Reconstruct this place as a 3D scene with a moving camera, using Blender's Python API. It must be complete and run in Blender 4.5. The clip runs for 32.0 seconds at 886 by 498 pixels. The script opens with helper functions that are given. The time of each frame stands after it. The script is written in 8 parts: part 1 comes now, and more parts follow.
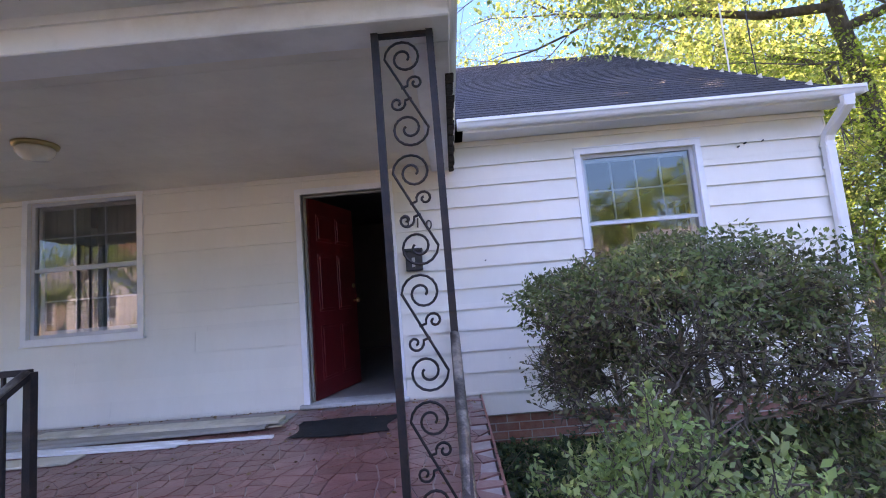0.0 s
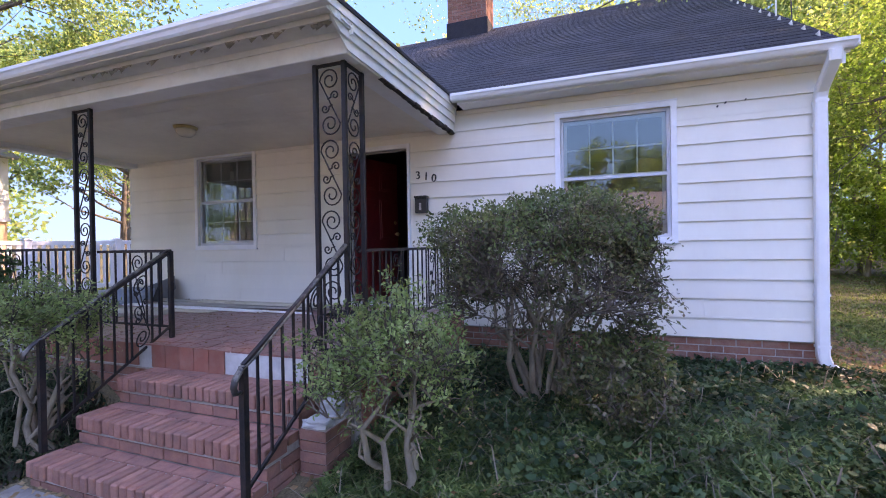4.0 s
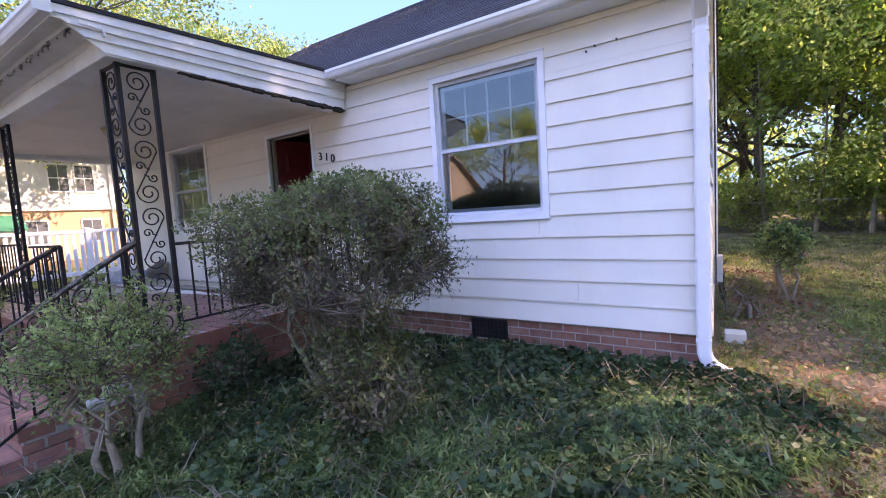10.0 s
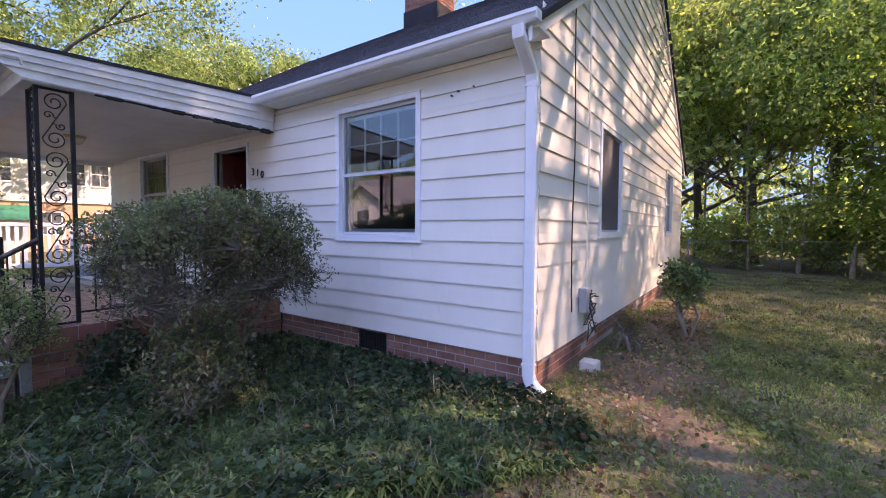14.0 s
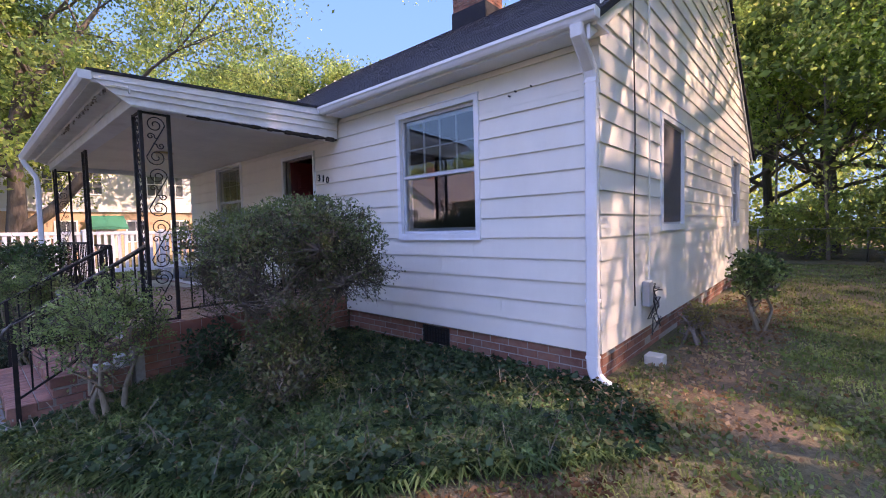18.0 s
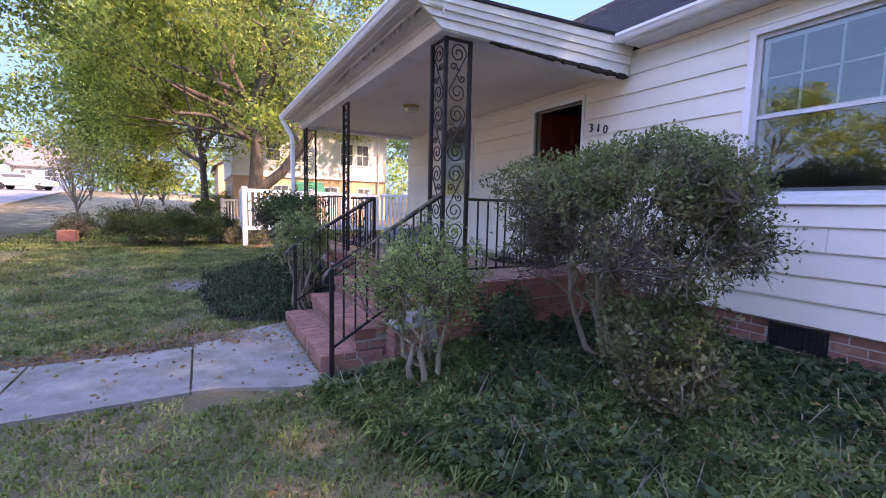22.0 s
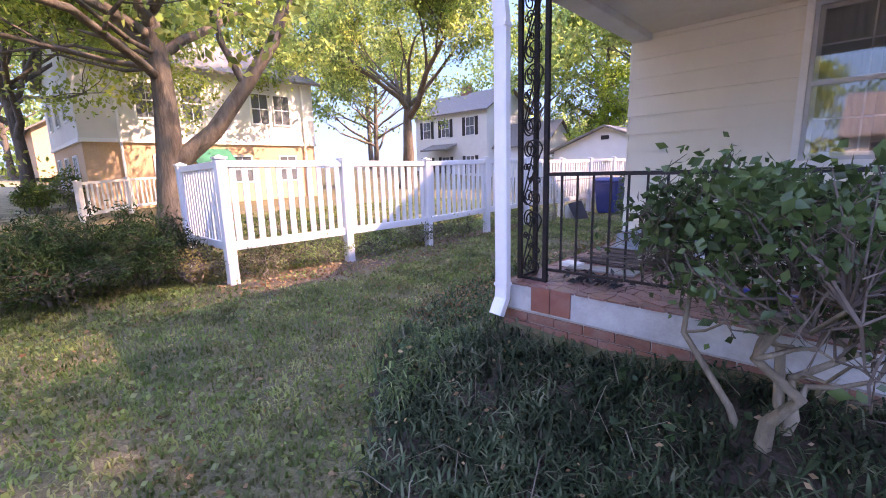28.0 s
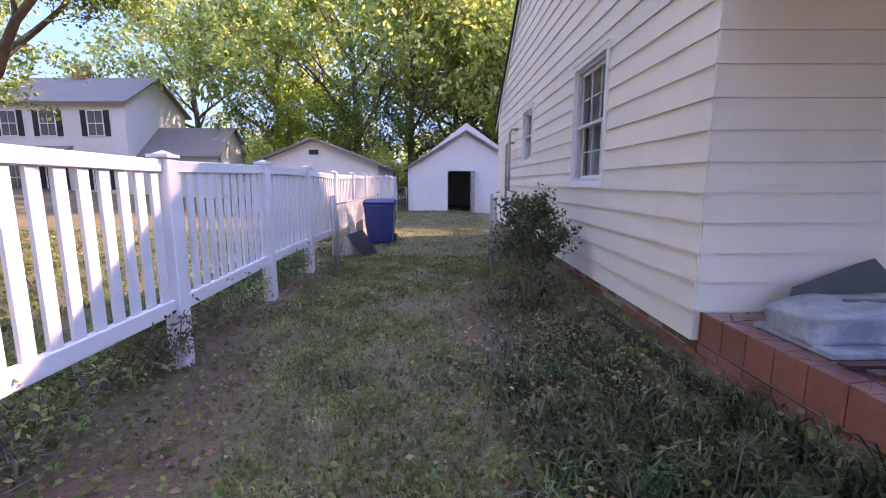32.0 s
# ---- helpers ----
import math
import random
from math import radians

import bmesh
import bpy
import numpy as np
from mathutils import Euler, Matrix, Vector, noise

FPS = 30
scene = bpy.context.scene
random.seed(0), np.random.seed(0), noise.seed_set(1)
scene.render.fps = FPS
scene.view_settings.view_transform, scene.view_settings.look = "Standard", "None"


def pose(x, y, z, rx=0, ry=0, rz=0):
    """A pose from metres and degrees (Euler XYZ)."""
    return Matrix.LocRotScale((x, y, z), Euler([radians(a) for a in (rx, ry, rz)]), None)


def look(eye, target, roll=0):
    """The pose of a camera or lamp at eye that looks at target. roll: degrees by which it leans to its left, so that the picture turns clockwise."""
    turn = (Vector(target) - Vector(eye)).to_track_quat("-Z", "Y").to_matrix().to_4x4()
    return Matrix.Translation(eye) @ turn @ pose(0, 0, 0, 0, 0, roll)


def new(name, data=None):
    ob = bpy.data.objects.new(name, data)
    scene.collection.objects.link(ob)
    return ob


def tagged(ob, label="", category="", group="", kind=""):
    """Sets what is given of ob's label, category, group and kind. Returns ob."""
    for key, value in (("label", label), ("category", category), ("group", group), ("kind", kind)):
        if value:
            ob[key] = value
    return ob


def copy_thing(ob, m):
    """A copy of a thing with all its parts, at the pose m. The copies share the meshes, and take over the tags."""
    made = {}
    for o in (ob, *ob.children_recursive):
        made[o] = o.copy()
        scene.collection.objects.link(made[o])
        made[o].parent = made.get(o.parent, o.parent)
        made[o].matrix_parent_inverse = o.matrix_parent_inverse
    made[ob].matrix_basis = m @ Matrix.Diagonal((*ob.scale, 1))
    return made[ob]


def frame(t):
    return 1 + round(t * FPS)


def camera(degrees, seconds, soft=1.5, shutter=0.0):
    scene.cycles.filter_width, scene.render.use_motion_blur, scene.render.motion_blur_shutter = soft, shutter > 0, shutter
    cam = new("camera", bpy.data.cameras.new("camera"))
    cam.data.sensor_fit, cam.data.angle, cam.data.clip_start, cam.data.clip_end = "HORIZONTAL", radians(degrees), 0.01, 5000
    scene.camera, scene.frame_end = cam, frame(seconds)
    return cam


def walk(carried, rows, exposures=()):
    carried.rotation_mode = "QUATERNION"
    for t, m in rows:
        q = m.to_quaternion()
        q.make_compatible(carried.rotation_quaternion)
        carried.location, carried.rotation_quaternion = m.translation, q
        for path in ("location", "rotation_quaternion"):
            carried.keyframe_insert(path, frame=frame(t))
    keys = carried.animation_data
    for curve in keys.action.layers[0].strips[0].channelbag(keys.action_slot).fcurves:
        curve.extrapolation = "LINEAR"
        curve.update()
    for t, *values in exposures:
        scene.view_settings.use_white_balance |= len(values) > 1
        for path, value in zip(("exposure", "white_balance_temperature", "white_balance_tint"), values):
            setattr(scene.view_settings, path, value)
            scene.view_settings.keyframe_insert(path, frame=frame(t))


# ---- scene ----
cam = camera(92.2, 32.0, soft=1.0)
PATH = [
    (0, (0.084, 0.122, 1.727), (0.053, 2.111, 1.929), -4.8),
    (0.5, (0.353, 0.274, 1.768), (0.092, 2.236, 2.052), -3.5),
    (1, (0.587, 0.274, 1.773), (-0.056, 2.128, 2.159), -2.1),
    (1.5, (0.795, 0.334, 1.773), (0.116, 2.162, 2.216), -5.1),
    (2, (0.933, 0.029, 1.685), (0.291, 1.909, 1.913), -1.1),
    (2.5, (1.144, -0.203, 1.666), (0.482, 1.684, 1.717), 2.4),
    (3, (1.403, -0.372, 1.569), (0.711, 1.504, 1.626), -0.1),
    (3.5, (1.616, -0.593, 1.536), (0.937, 1.288, 1.565), -0.2),
    (5.5, (2.254, -1.116, 1.535), (1.553, 0.751, 1.387), -4.1),
    (6, (2.358, -1.179, 1.514), (1.686, 0.696, 1.332), -2.9),
    (6.5, (2.707, -1.105, 1.486), (2.238, 0.83, 1.29), -2.8),
    (7, (2.968, -0.975, 1.486), (2.632, 0.987, 1.287), -3.1),
    (7.5, (3.096, -0.683, 1.445), (2.799, 1.284, 1.243), -3.5),
    (8, (3.221, -0.442, 1.421), (2.837, 1.514, 1.25), -4.2),
    (8.5, (3.482, -0.206, 1.436), (3.039, 1.738, 1.288), -2.8),
    (9, (3.596, 0.017, 1.508), (3.142, 1.957, 1.328), -2.5),
    (9.5, (3.685, 0.199, 1.612), (2.972, 2.058, 1.42), -3.4),
    (10, (3.891, 0.438, 1.621), (2.809, 2.112, 1.458), -3.5),
    (10.5, (3.964, 0.543, 1.596), (2.798, 2.16, 1.435), -3.1),
    (11, (3.926, 0.72, 1.619), (2.673, 2.27, 1.449), -2.3),
    (11.5, (4.023, 0.876, 1.606), (2.722, 2.385, 1.426), -4.4),
    (12, (4.404, 1.032, 1.578), (3.129, 2.561, 1.387), -5.1),
    (12.5, (4.613, 1.002, 1.656), (3.395, 2.587, 1.605), -2.3),
    (13, (4.788, 0.797, 1.627), (3.572, 2.384, 1.569), 0.7),
    (13.5, (4.997, 0.786, 1.624), (3.79, 2.38, 1.563), 0.4),
    (14, (5.236, 0.898, 1.649), (4.087, 2.532, 1.561), 0.3),
    (14.5, (5.254, 0.887, 1.662), (4.115, 2.529, 1.579), 0.1),
    (15, (5.16, 0.756, 1.669), (3.865, 2.277, 1.587), -1.6),
    (15.5, (5.113, 0.684, 1.639), (3.738, 2.134, 1.553), 2.4),
    (17.5, (5.222, 0.652, 1.665), (3.893, 2.144, 1.568), -1.2),
    (18, (5.233, 0.695, 1.657), (3.906, 2.189, 1.559), -1.4),
    (18.5, (5.219, 0.732, 1.655), (3.882, 2.217, 1.56), -2.1),
    (19, (5.208, 0.715, 1.631), (3.899, 2.225, 1.546), -2.0),
    (19.5, (5.127, 0.645, 1.607), (3.828, 2.165, 1.558), -1.1),
    (20, (4.968, 0.417, 1.507), (3.472, 1.744, 1.494), 1.4),
    (20.5, (4.722, 0.376, 1.447), (3.059, 1.487, 1.422), 2.2),
    (21, (4.318, 0.341, 1.451), (2.616, 1.389, 1.384), 0.6),
    (21.5, (3.909, 0.189, 1.45), (2.192, 1.205, 1.303), 1.8),
    (22, (3.449, 0.047, 1.439), (1.719, 1.03, 1.241), 1.3),
    (22.5, (2.941, -0.06, 1.501), (1.217, 0.932, 1.287), 1.3),
    (23, (2.41, -0.291, 1.497), (0.673, 0.676, 1.273), 0.2),
    (23.5, (1.815, -0.386, 1.498), (0.07, 0.562, 1.264), 0.5),
    (24, (1.219, -0.598, 1.479), (-0.526, 0.348, 1.233), 1.4),
    (24.5, (0.595, -0.666, 1.469), (-1.141, 0.291, 1.208), -0.9),
    (26.5, (-1.776, -1.06, 1.55), (-3.33, 0.14, 1.194), -1.0),
    (27, (-2.386, -1.065, 1.584), (-3.86, 0.238, 1.226), 1.1),
    (27.5, (-3.112, -1.049, 1.587), (-4.509, 0.337, 1.23), 2.1),
    (28, (-3.723, -0.913, 1.618), (-5.077, 0.512, 1.251), -1.7),
    (28.5, (-4.274, -0.82, 1.617), (-5.434, 0.768, 1.252), -0.9),
    (29, (-4.771, -0.609, 1.605), (-5.83, 1.049, 1.248), -1.6),
    (29.5, (-5.28, -0.416, 1.6), (-6.154, 1.349, 1.253), 0.7),
    (30, (-5.74, -0.093, 1.574), (-6.455, 1.744, 1.237), 0.5),
    (30.5, (-6.186, 0.238, 1.598), (-6.735, 2.133, 1.269), -0.6),
    (31, (-6.63, 0.568, 1.614), (-7.015, 2.502, 1.285), 0.2),
    (31.5, (-7.016, 1.001, 1.577), (-7.298, 2.956, 1.266), 0.7),
    (32, (-7.367, 1.481, 1.61), (-7.345, 3.458, 1.304), 0.0),
]
walk(cam, [(t, look(eye, target, roll)) for t, eye, target, roll in PATH], [(0, 2.67, 9250, 41), (2, 2.46, 9300, 42), (3, 2.48, 9350, 43), (6, 2.59, 9450, 42), (8, 2.72, 9450, 42), (10, 2.57, 9200, 44), (13, 2.21, 8850, 45), (19, 1.97, 8650, 45), (22, 2.45, 9200, 47), (24.5, 2.87, 9600, 49), (28, 2.74, 9250, 49), (32, 2.5, 9150, 51)])
SKY_STRENGTH, SUN_STRENGTH = 0.37, 2.2

# ==== place ====
# ---- world, sun, exposure ----
SUN_DIR = Vector((0.97, 0.63, 1.0)).normalized()
SUN_EL = math.asin(SUN_DIR.z)
SUN_AZ = math.atan2(SUN_DIR.x, SUN_DIR.y)
world = bpy.data.worlds.new("world")
scene.world = world
world.use_nodes = True
wn = world.node_tree
sky = wn.nodes.new("ShaderNodeTexSky")
sky.sky_type = "NISHITA"
sky.sun_disc = False
sky.sun_elevation = SUN_EL
sky.sun_rotation = SUN_AZ
sky.air_density, sky.dust_density, sky.ozone_density = 1.0, 0.0, 6.0
sky.altitude = 2500
wn.links.new(sky.outputs[0], wn.nodes["Background"].inputs[0])
wn.nodes["Background"].inputs[1].default_value = SKY_STRENGTH
sun_lamp = bpy.data.lights.new("sun", "SUN")
sun_lamp.energy, sun_lamp.angle, sun_lamp.color = SUN_STRENGTH, radians(0.55), (1.0, 0.93, 0.80)
sun = new("sun", sun_lamp)
sun.matrix_world = look((20, 60, 40), (20 - SUN_DIR.x, 60 - SUN_DIR.y, 40 - SUN_DIR.z))


# ---- materials ----
def mat(name, c1, c2=None, scale=4.0, rough=0.7, bump=0.0, bump_scale=None, metal=0.0, dirt=None, dirt_scale=1.3, dirt_amount=0.5,
        stretch=(1, 1, 1), rand=0.0, island=0.0, wax=0.0, spec=0.5, detail=6.0):
    m = bpy.data.materials.new(name)
    m.use_nodes = True
    nt = m.node_tree
    b = nt.nodes["Principled BSDF"]
    c2 = c2 or tuple(v * 0.8 for v in c1)
    tc = nt.nodes.new("ShaderNodeTexCoord")
    mp = nt.nodes.new("ShaderNodeMapping")
    mp.inputs["Scale"].default_value = stretch
    nt.links.new(tc.outputs["Object"], mp.inputs[0])
    n1 = nt.nodes.new("ShaderNodeTexNoise")
    n1.inputs["Scale"].default_value, n1.inputs["Detail"].default_value, n1.inputs["Roughness"].default_value = scale, detail, 0.65
    nt.links.new(mp.outputs[0], n1.inputs["Vector"])
    ramp = nt.nodes.new("ShaderNodeValToRGB")
    ramp.color_ramp.elements[0].position, ramp.color_ramp.elements[1].position = 0.3, 0.7
    ramp.color_ramp.elements[0].color, ramp.color_ramp.elements[1].color = (*c2, 1), (*c1, 1)
    nt.links.new(n1.outputs[0], ramp.inputs[0])
    col = ramp.outputs[0]
    if dirt:
        n2 = nt.nodes.new("ShaderNodeTexNoise")
        n2.inputs["Scale"].default_value, n2.inputs["Detail"].default_value, n2.inputs["Roughness"].default_value = dirt_scale, 8, 0.7
        nt.links.new(mp.outputs[0], n2.inputs["Vector"])
        r2 = nt.nodes.new("ShaderNodeValToRGB")
        r2.color_ramp.elements[0].position, r2.color_ramp.elements[1].position = 0.45, 0.72
        r2.color_ramp.elements[1].color = (dirt_amount,) * 3 + (1,)
        nt.links.new(n2.outputs[0], r2.inputs[0])
        mx = nt.nodes.new("ShaderNodeMixRGB")
        mx.inputs[2].default_value = (*dirt, 1)
        nt.links.new(r2.outputs[0], mx.inputs[0])
        nt.links.new(col, mx.inputs[1])
        col = mx.outputs[0]
    if rand or island:
        if rand:
            src = nt.nodes.new("ShaderNodeObjectInfo").outputs["Random"]
        else:
            src = nt.nodes.new("ShaderNodeNewGeometry").outputs["Random Per Island"]
        amount = rand or island
        mr = nt.nodes.new("ShaderNodeMapRange")
        mr.inputs[3].default_value, mr.inputs[4].default_value = 1 - amount, 1 + amount
        nt.links.new(src, mr.inputs[0])
        hs = nt.nodes.new("ShaderNodeHueSaturation")
        nt.links.new(mr.outputs[0], hs.inputs["Value"])
        nt.links.new(col, hs.inputs["Color"])
        col = hs.outputs[0]
    nt.links.new(col, b.inputs["Base Color"])
    b.inputs["Roughness"].default_value, b.inputs["Metallic"].default_value = rough, metal
    b.inputs["Specular IOR Level"].default_value = spec
    b.inputs["Coat Weight"].default_value = wax
    if bump:
        nb = nt.nodes.new("ShaderNodeTexNoise")
        nb.inputs["Scale"].default_value, nb.inputs["Detail"].default_value = bump_scale or scale * 6, 5
        nt.links.new(mp.outputs[0], nb.inputs["Vector"])
        bp = nt.nodes.new("ShaderNodeBump")
        bp.inputs["Strength"].default_value, bp.inputs["Distance"].default_value = bump, 0.02
        nt.links.new(nb.outputs[0], bp.inputs["Height"])
        nt.links.new(bp.outputs[0], b.inputs["Normal"])
    return m


def leaf_mat(name, stops, glow=0.45, rough=0.5, spec=0.15, patch=0.9, own=0.4):
    """Thin leaves: a colour by the leaf, part of the light passing through."""
    m = bpy.data.materials.new(name)
    m.use_nodes = True
    nt = m.node_tree
    b, out = nt.nodes["Principled BSDF"], nt.nodes["Material Output"]
    geo = nt.nodes.new("ShaderNodeNewGeometry")
    ramp = nt.nodes.new("ShaderNodeValToRGB")
    el = ramp.color_ramp.elements
    el[0].color, el[0].position = (*stops[0], 1), 0.0
    el[1].color, el[1].position = (*stops[-1], 1), 1.0
    for i, c in enumerate(stops[1:-1], 1):
        e = el.new(i / (len(stops) - 1))
        e.color = (*c, 1)
    tc = nt.nodes.new("ShaderNodeTexCoord")
    area = nt.nodes.new("ShaderNodeTexNoise")
    area.inputs["Scale"].default_value, area.inputs["Detail"].default_value = patch, 3
    nt.links.new(tc.outputs["Object"], area.inputs["Vector"])
    wide = nt.nodes.new("ShaderNodeMapRange")
    wide.inputs[1].default_value, wide.inputs[2].default_value = 0.3, 0.7
    nt.links.new(area.outputs[0], wide.inputs[0])
    blend = nt.nodes.new("ShaderNodeMixRGB")
    blend.inputs[0].default_value = own
    nt.links.new(wide.outputs[0], blend.inputs[1])
    nt.links.new(geo.outputs["Random Per Island"], blend.inputs[2])
    nt.links.new(blend.outputs[0], ramp.inputs[0])
    n = nt.nodes.new("ShaderNodeTexNoise")
    n.inputs["Scale"].default_value = patch * 1.3
    nt.links.new(tc.outputs["Object"], n.inputs["Vector"])
    mr = nt.nodes.new("ShaderNodeMapRange")
    mr.inputs[1].default_value, mr.inputs[2].default_value, mr.inputs[3].default_value, mr.inputs[4].default_value = 0.32, 0.68, 0.45, 1.5
    nt.links.new(n.outputs[0], mr.inputs[0])
    hs = nt.nodes.new("ShaderNodeHueSaturation")
    nt.links.new(mr.outputs[0], hs.inputs["Value"])
    nt.links.new(ramp.outputs[0], hs.inputs["Color"])
    nt.links.new(hs.outputs[0], b.inputs["Base Color"])
    b.inputs["Roughness"].default_value, b.inputs["Specular IOR Level"].default_value = rough, spec
    tr = nt.nodes.new("ShaderNodeBsdfTranslucent")
    h2 = nt.nodes.new("ShaderNodeHueSaturation")
    h2.inputs["Saturation"].default_value, h2.inputs["Value"].default_value = 1.0, 2.3
    nt.links.new(hs.outputs[0], h2.inputs["Color"])
    nt.links.new(h2.outputs[0], tr.inputs[0])
    mix = nt.nodes.new("ShaderNodeMixShader")
    mix.inputs[0].default_value = glow
    nt.links.new(b.outputs[0], mix.inputs[1])
    nt.links.new(tr.outputs[0], mix.inputs[2])
    nt.links.new(mix.outputs[0], out.inputs[0])
    return m


def glass_mat(name, tint=(0.93, 0.95, 0.95), ior=1.75):
    m = bpy.data.materials.new(name)
    m.use_nodes = True
    nt = m.node_tree
    out = nt.nodes["Material Output"]
    nt.nodes.remove(nt.nodes["Principled BSDF"])
    tr, gl, fr, mix = (nt.nodes.new("ShaderNode" + k) for k in ("BsdfTransparent", "BsdfGlossy", "Fresnel", "MixShader"))
    tr.inputs[0].default_value = (*tint, 1)
    gl.inputs["Roughness"].default_value = 0.015
    fr.inputs[0].default_value = ior
    nz = nt.nodes.new("ShaderNodeTexNoise")
    nz.inputs["Scale"].default_value = 2.2
    bp = nt.nodes.new("ShaderNodeBump")
    bp.inputs["Strength"].default_value, bp.inputs["Distance"].default_value = 0.02, 0.03
    nt.links.new(nz.outputs[0], bp.inputs["Height"])
    nt.links.new(bp.outputs[0], gl.inputs["Normal"])
    nt.links.new(fr.outputs[0], mix.inputs[0])
    nt.links.new(tr.outputs[0], mix.inputs[1])
    nt.links.new(gl.outputs[0], mix.inputs[2])
    nt.links.new(mix.outputs[0], out.inputs[0])
    return m


SIDING = mat("siding_paint", (0.84, 0.80, 0.71), (0.79, 0.75, 0.665), 1.5, 0.55, 0.06, 30, dirt=(0.55, 0.50, 0.42), dirt_scale=0.9, dirt_amount=0.22, stretch=(1, 1, 0.35), rand=0.025)
PORCH_PAINT = mat("porch_paint", (0.84, 0.83, 0.80), (0.76, 0.75, 0.72), 2.0, 0.6, 0.1, 25, dirt=(0.42, 0.38, 0.32), dirt_scale=2.2, dirt_amount=0.4)
TRIM = mat("white_trim", (0.84, 0.85, 0.86), (0.78, 0.79, 0.80), 5, 0.45, 0.04, 40, dirt=(0.55, 0.53, 0.48), dirt_scale=3.0, dirt_amount=0.25)
GUTTER = mat("gutter_white", (0.86, 0.86, 0.86), (0.80, 0.80, 0.80), 3, 0.35, 0.0, dirt=(0.5, 0.48, 0.44), dirt_scale=1.6, dirt_amount=0.25)
CEILING = mat("ceiling_paint", (0.84, 0.78, 0.66), (0.77, 0.70, 0.58), 1.2, 0.5, 0.05, 20, dirt=(0.48, 0.42, 0.34), dirt_scale=0.8, dirt_amount=0.4)
ROT = mat("rotted_wood", (0.05, 0.035, 0.025), (0.015, 0.012, 0.01), 30, 0.95, 0.5, 60)
PEEL = mat("peeling_paint", (0.6, 0.57, 0.5), (0.35, 0.31, 0.25), 14, 0.8, 0.4, 40)
SHINGLE = mat("asphalt_shingle", (0.026, 0.028, 0.040), (0.012, 0.013, 0.019), 60, 0.85, 0.5, 220, rand=0.28, dirt=(0.09, 0.085, 0.08), dirt_scale=1.2, dirt_amount=0.35)
SHINGLE_FAR = mat("asphalt_shingle_joined", (0.026, 0.028, 0.040), (0.012, 0.013, 0.019), 60, 0.85, 0.5, 220, island=0.28, dirt=(0.09, 0.085, 0.08), dirt_scale=1.2, dirt_amount=0.35)
BRICK = mat("brick_red", (0.33, 0.13, 0.085), (0.24, 0.085, 0.06), 18, 0.85, 0.35, 90, rand=0.22, dirt=(0.35, 0.30, 0.26), dirt_scale=7, dirt_amount=0.35)
BRICK_J = mat("brick_red_joined", (0.33, 0.13, 0.085), (0.24, 0.085, 0.06), 18, 0.85, 0.35, 90, island=0.22, dirt=(0.35, 0.30, 0.26), dirt_scale=7, dirt_amount=0.35)
STEP_BRICK = mat("step_brick", (0.40, 0.175, 0.125), (0.27, 0.11, 0.09), 14, 0.8, 0.35, 80, rand=0.18, dirt=(0.13, 0.09, 0.08), dirt_scale=5, dirt_amount=0.6)
MORTAR = mat("mortar", (0.42, 0.39, 0.35), (0.30, 0.27, 0.24), 25, 0.95, 0.4, 90)
TILE = mat("quarry_tile", (0.34, 0.11, 0.075), (0.27, 0.085, 0.06), 8, 0.55, 0.12, 60, rand=0.12, dirt=(0.36, 0.26, 0.22), dirt_scale=6, dirt_amount=0.3)
CRAZY = mat("crazy_tile", (0.30, 0.12, 0.10), (0.23, 0.09, 0.08), 10, 0.3, 0.12, 50, rand=0.22, dirt=(0.30, 0.22, 0.20), dirt_scale=2.5, dirt_amount=0.45)
CRAZY_J = mat("crazy_tile_joined", (0.30, 0.12, 0.10), (0.23, 0.09, 0.08), 10, 0.3, 0.12, 50, island=0.22, dirt=(0.30, 0.22, 0.20), dirt_scale=2.5, dirt_amount=0.45)
GROUT = mat("pale_grout", (0.46, 0.40, 0.37), (0.33, 0.25, 0.23), 9, 0.9, 0.2, 60)
CEMENT = mat("cement", (0.55, 0.56, 0.55), (0.42, 0.43, 0.42), 9, 0.9, 0.3, 70, dirt=(0.25, 0.22, 0.19), dirt_scale=4, dirt_amount=0.5)
CONCRETE = mat("walk_concrete", (0.31, 0.30, 0.275), (0.17, 0.165, 0.15), 2.0, 0.9, 0.5, 60, dirt=(0.11, 0.09, 0.07), dirt_scale=2.6, dirt_amount=0.95, rand=0.04)
IRON = mat("wrought_iron", (0.018, 0.017, 0.019), (0.010, 0.009, 0.010), 20, 0.55, 0.15, 120, dirt=(0.09, 0.045, 0.03), dirt_scale=9, dirt_amount=0.4, spec=0.3)
WORN_IRON = mat("worn_painted_iron", (0.04, 0.03, 0.026), (0.02, 0.018, 0.017), 20, 0.5, 0.2, 90, dirt=(0.40, 0.36, 0.30), dirt_scale=10, dirt_amount=0.7)
DOOR_RED = mat("door_red", (0.16, 0.012, 0.013), (0.11, 0.008, 0.009), 6, 0.35, 0.06, 40)
OAK = mat("interior_trim", (0.5, 0.5, 0.48), (0.44, 0.44, 0.42), 5, 0.6)
# plaster colour lowered to deepen the shade indoors
ROOM = mat("room_plaster_darkened", (0.20, 0.19, 0.18), (0.15, 0.145, 0.135), 2, 0.85)
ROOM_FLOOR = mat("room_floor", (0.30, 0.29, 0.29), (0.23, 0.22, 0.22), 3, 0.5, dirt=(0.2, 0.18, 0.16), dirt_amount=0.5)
CURTAIN = mat("curtain_cloth", (0.62, 0.58, 0.51), (0.54, 0.50, 0.44), 3, 0.9, 0.1, 60)
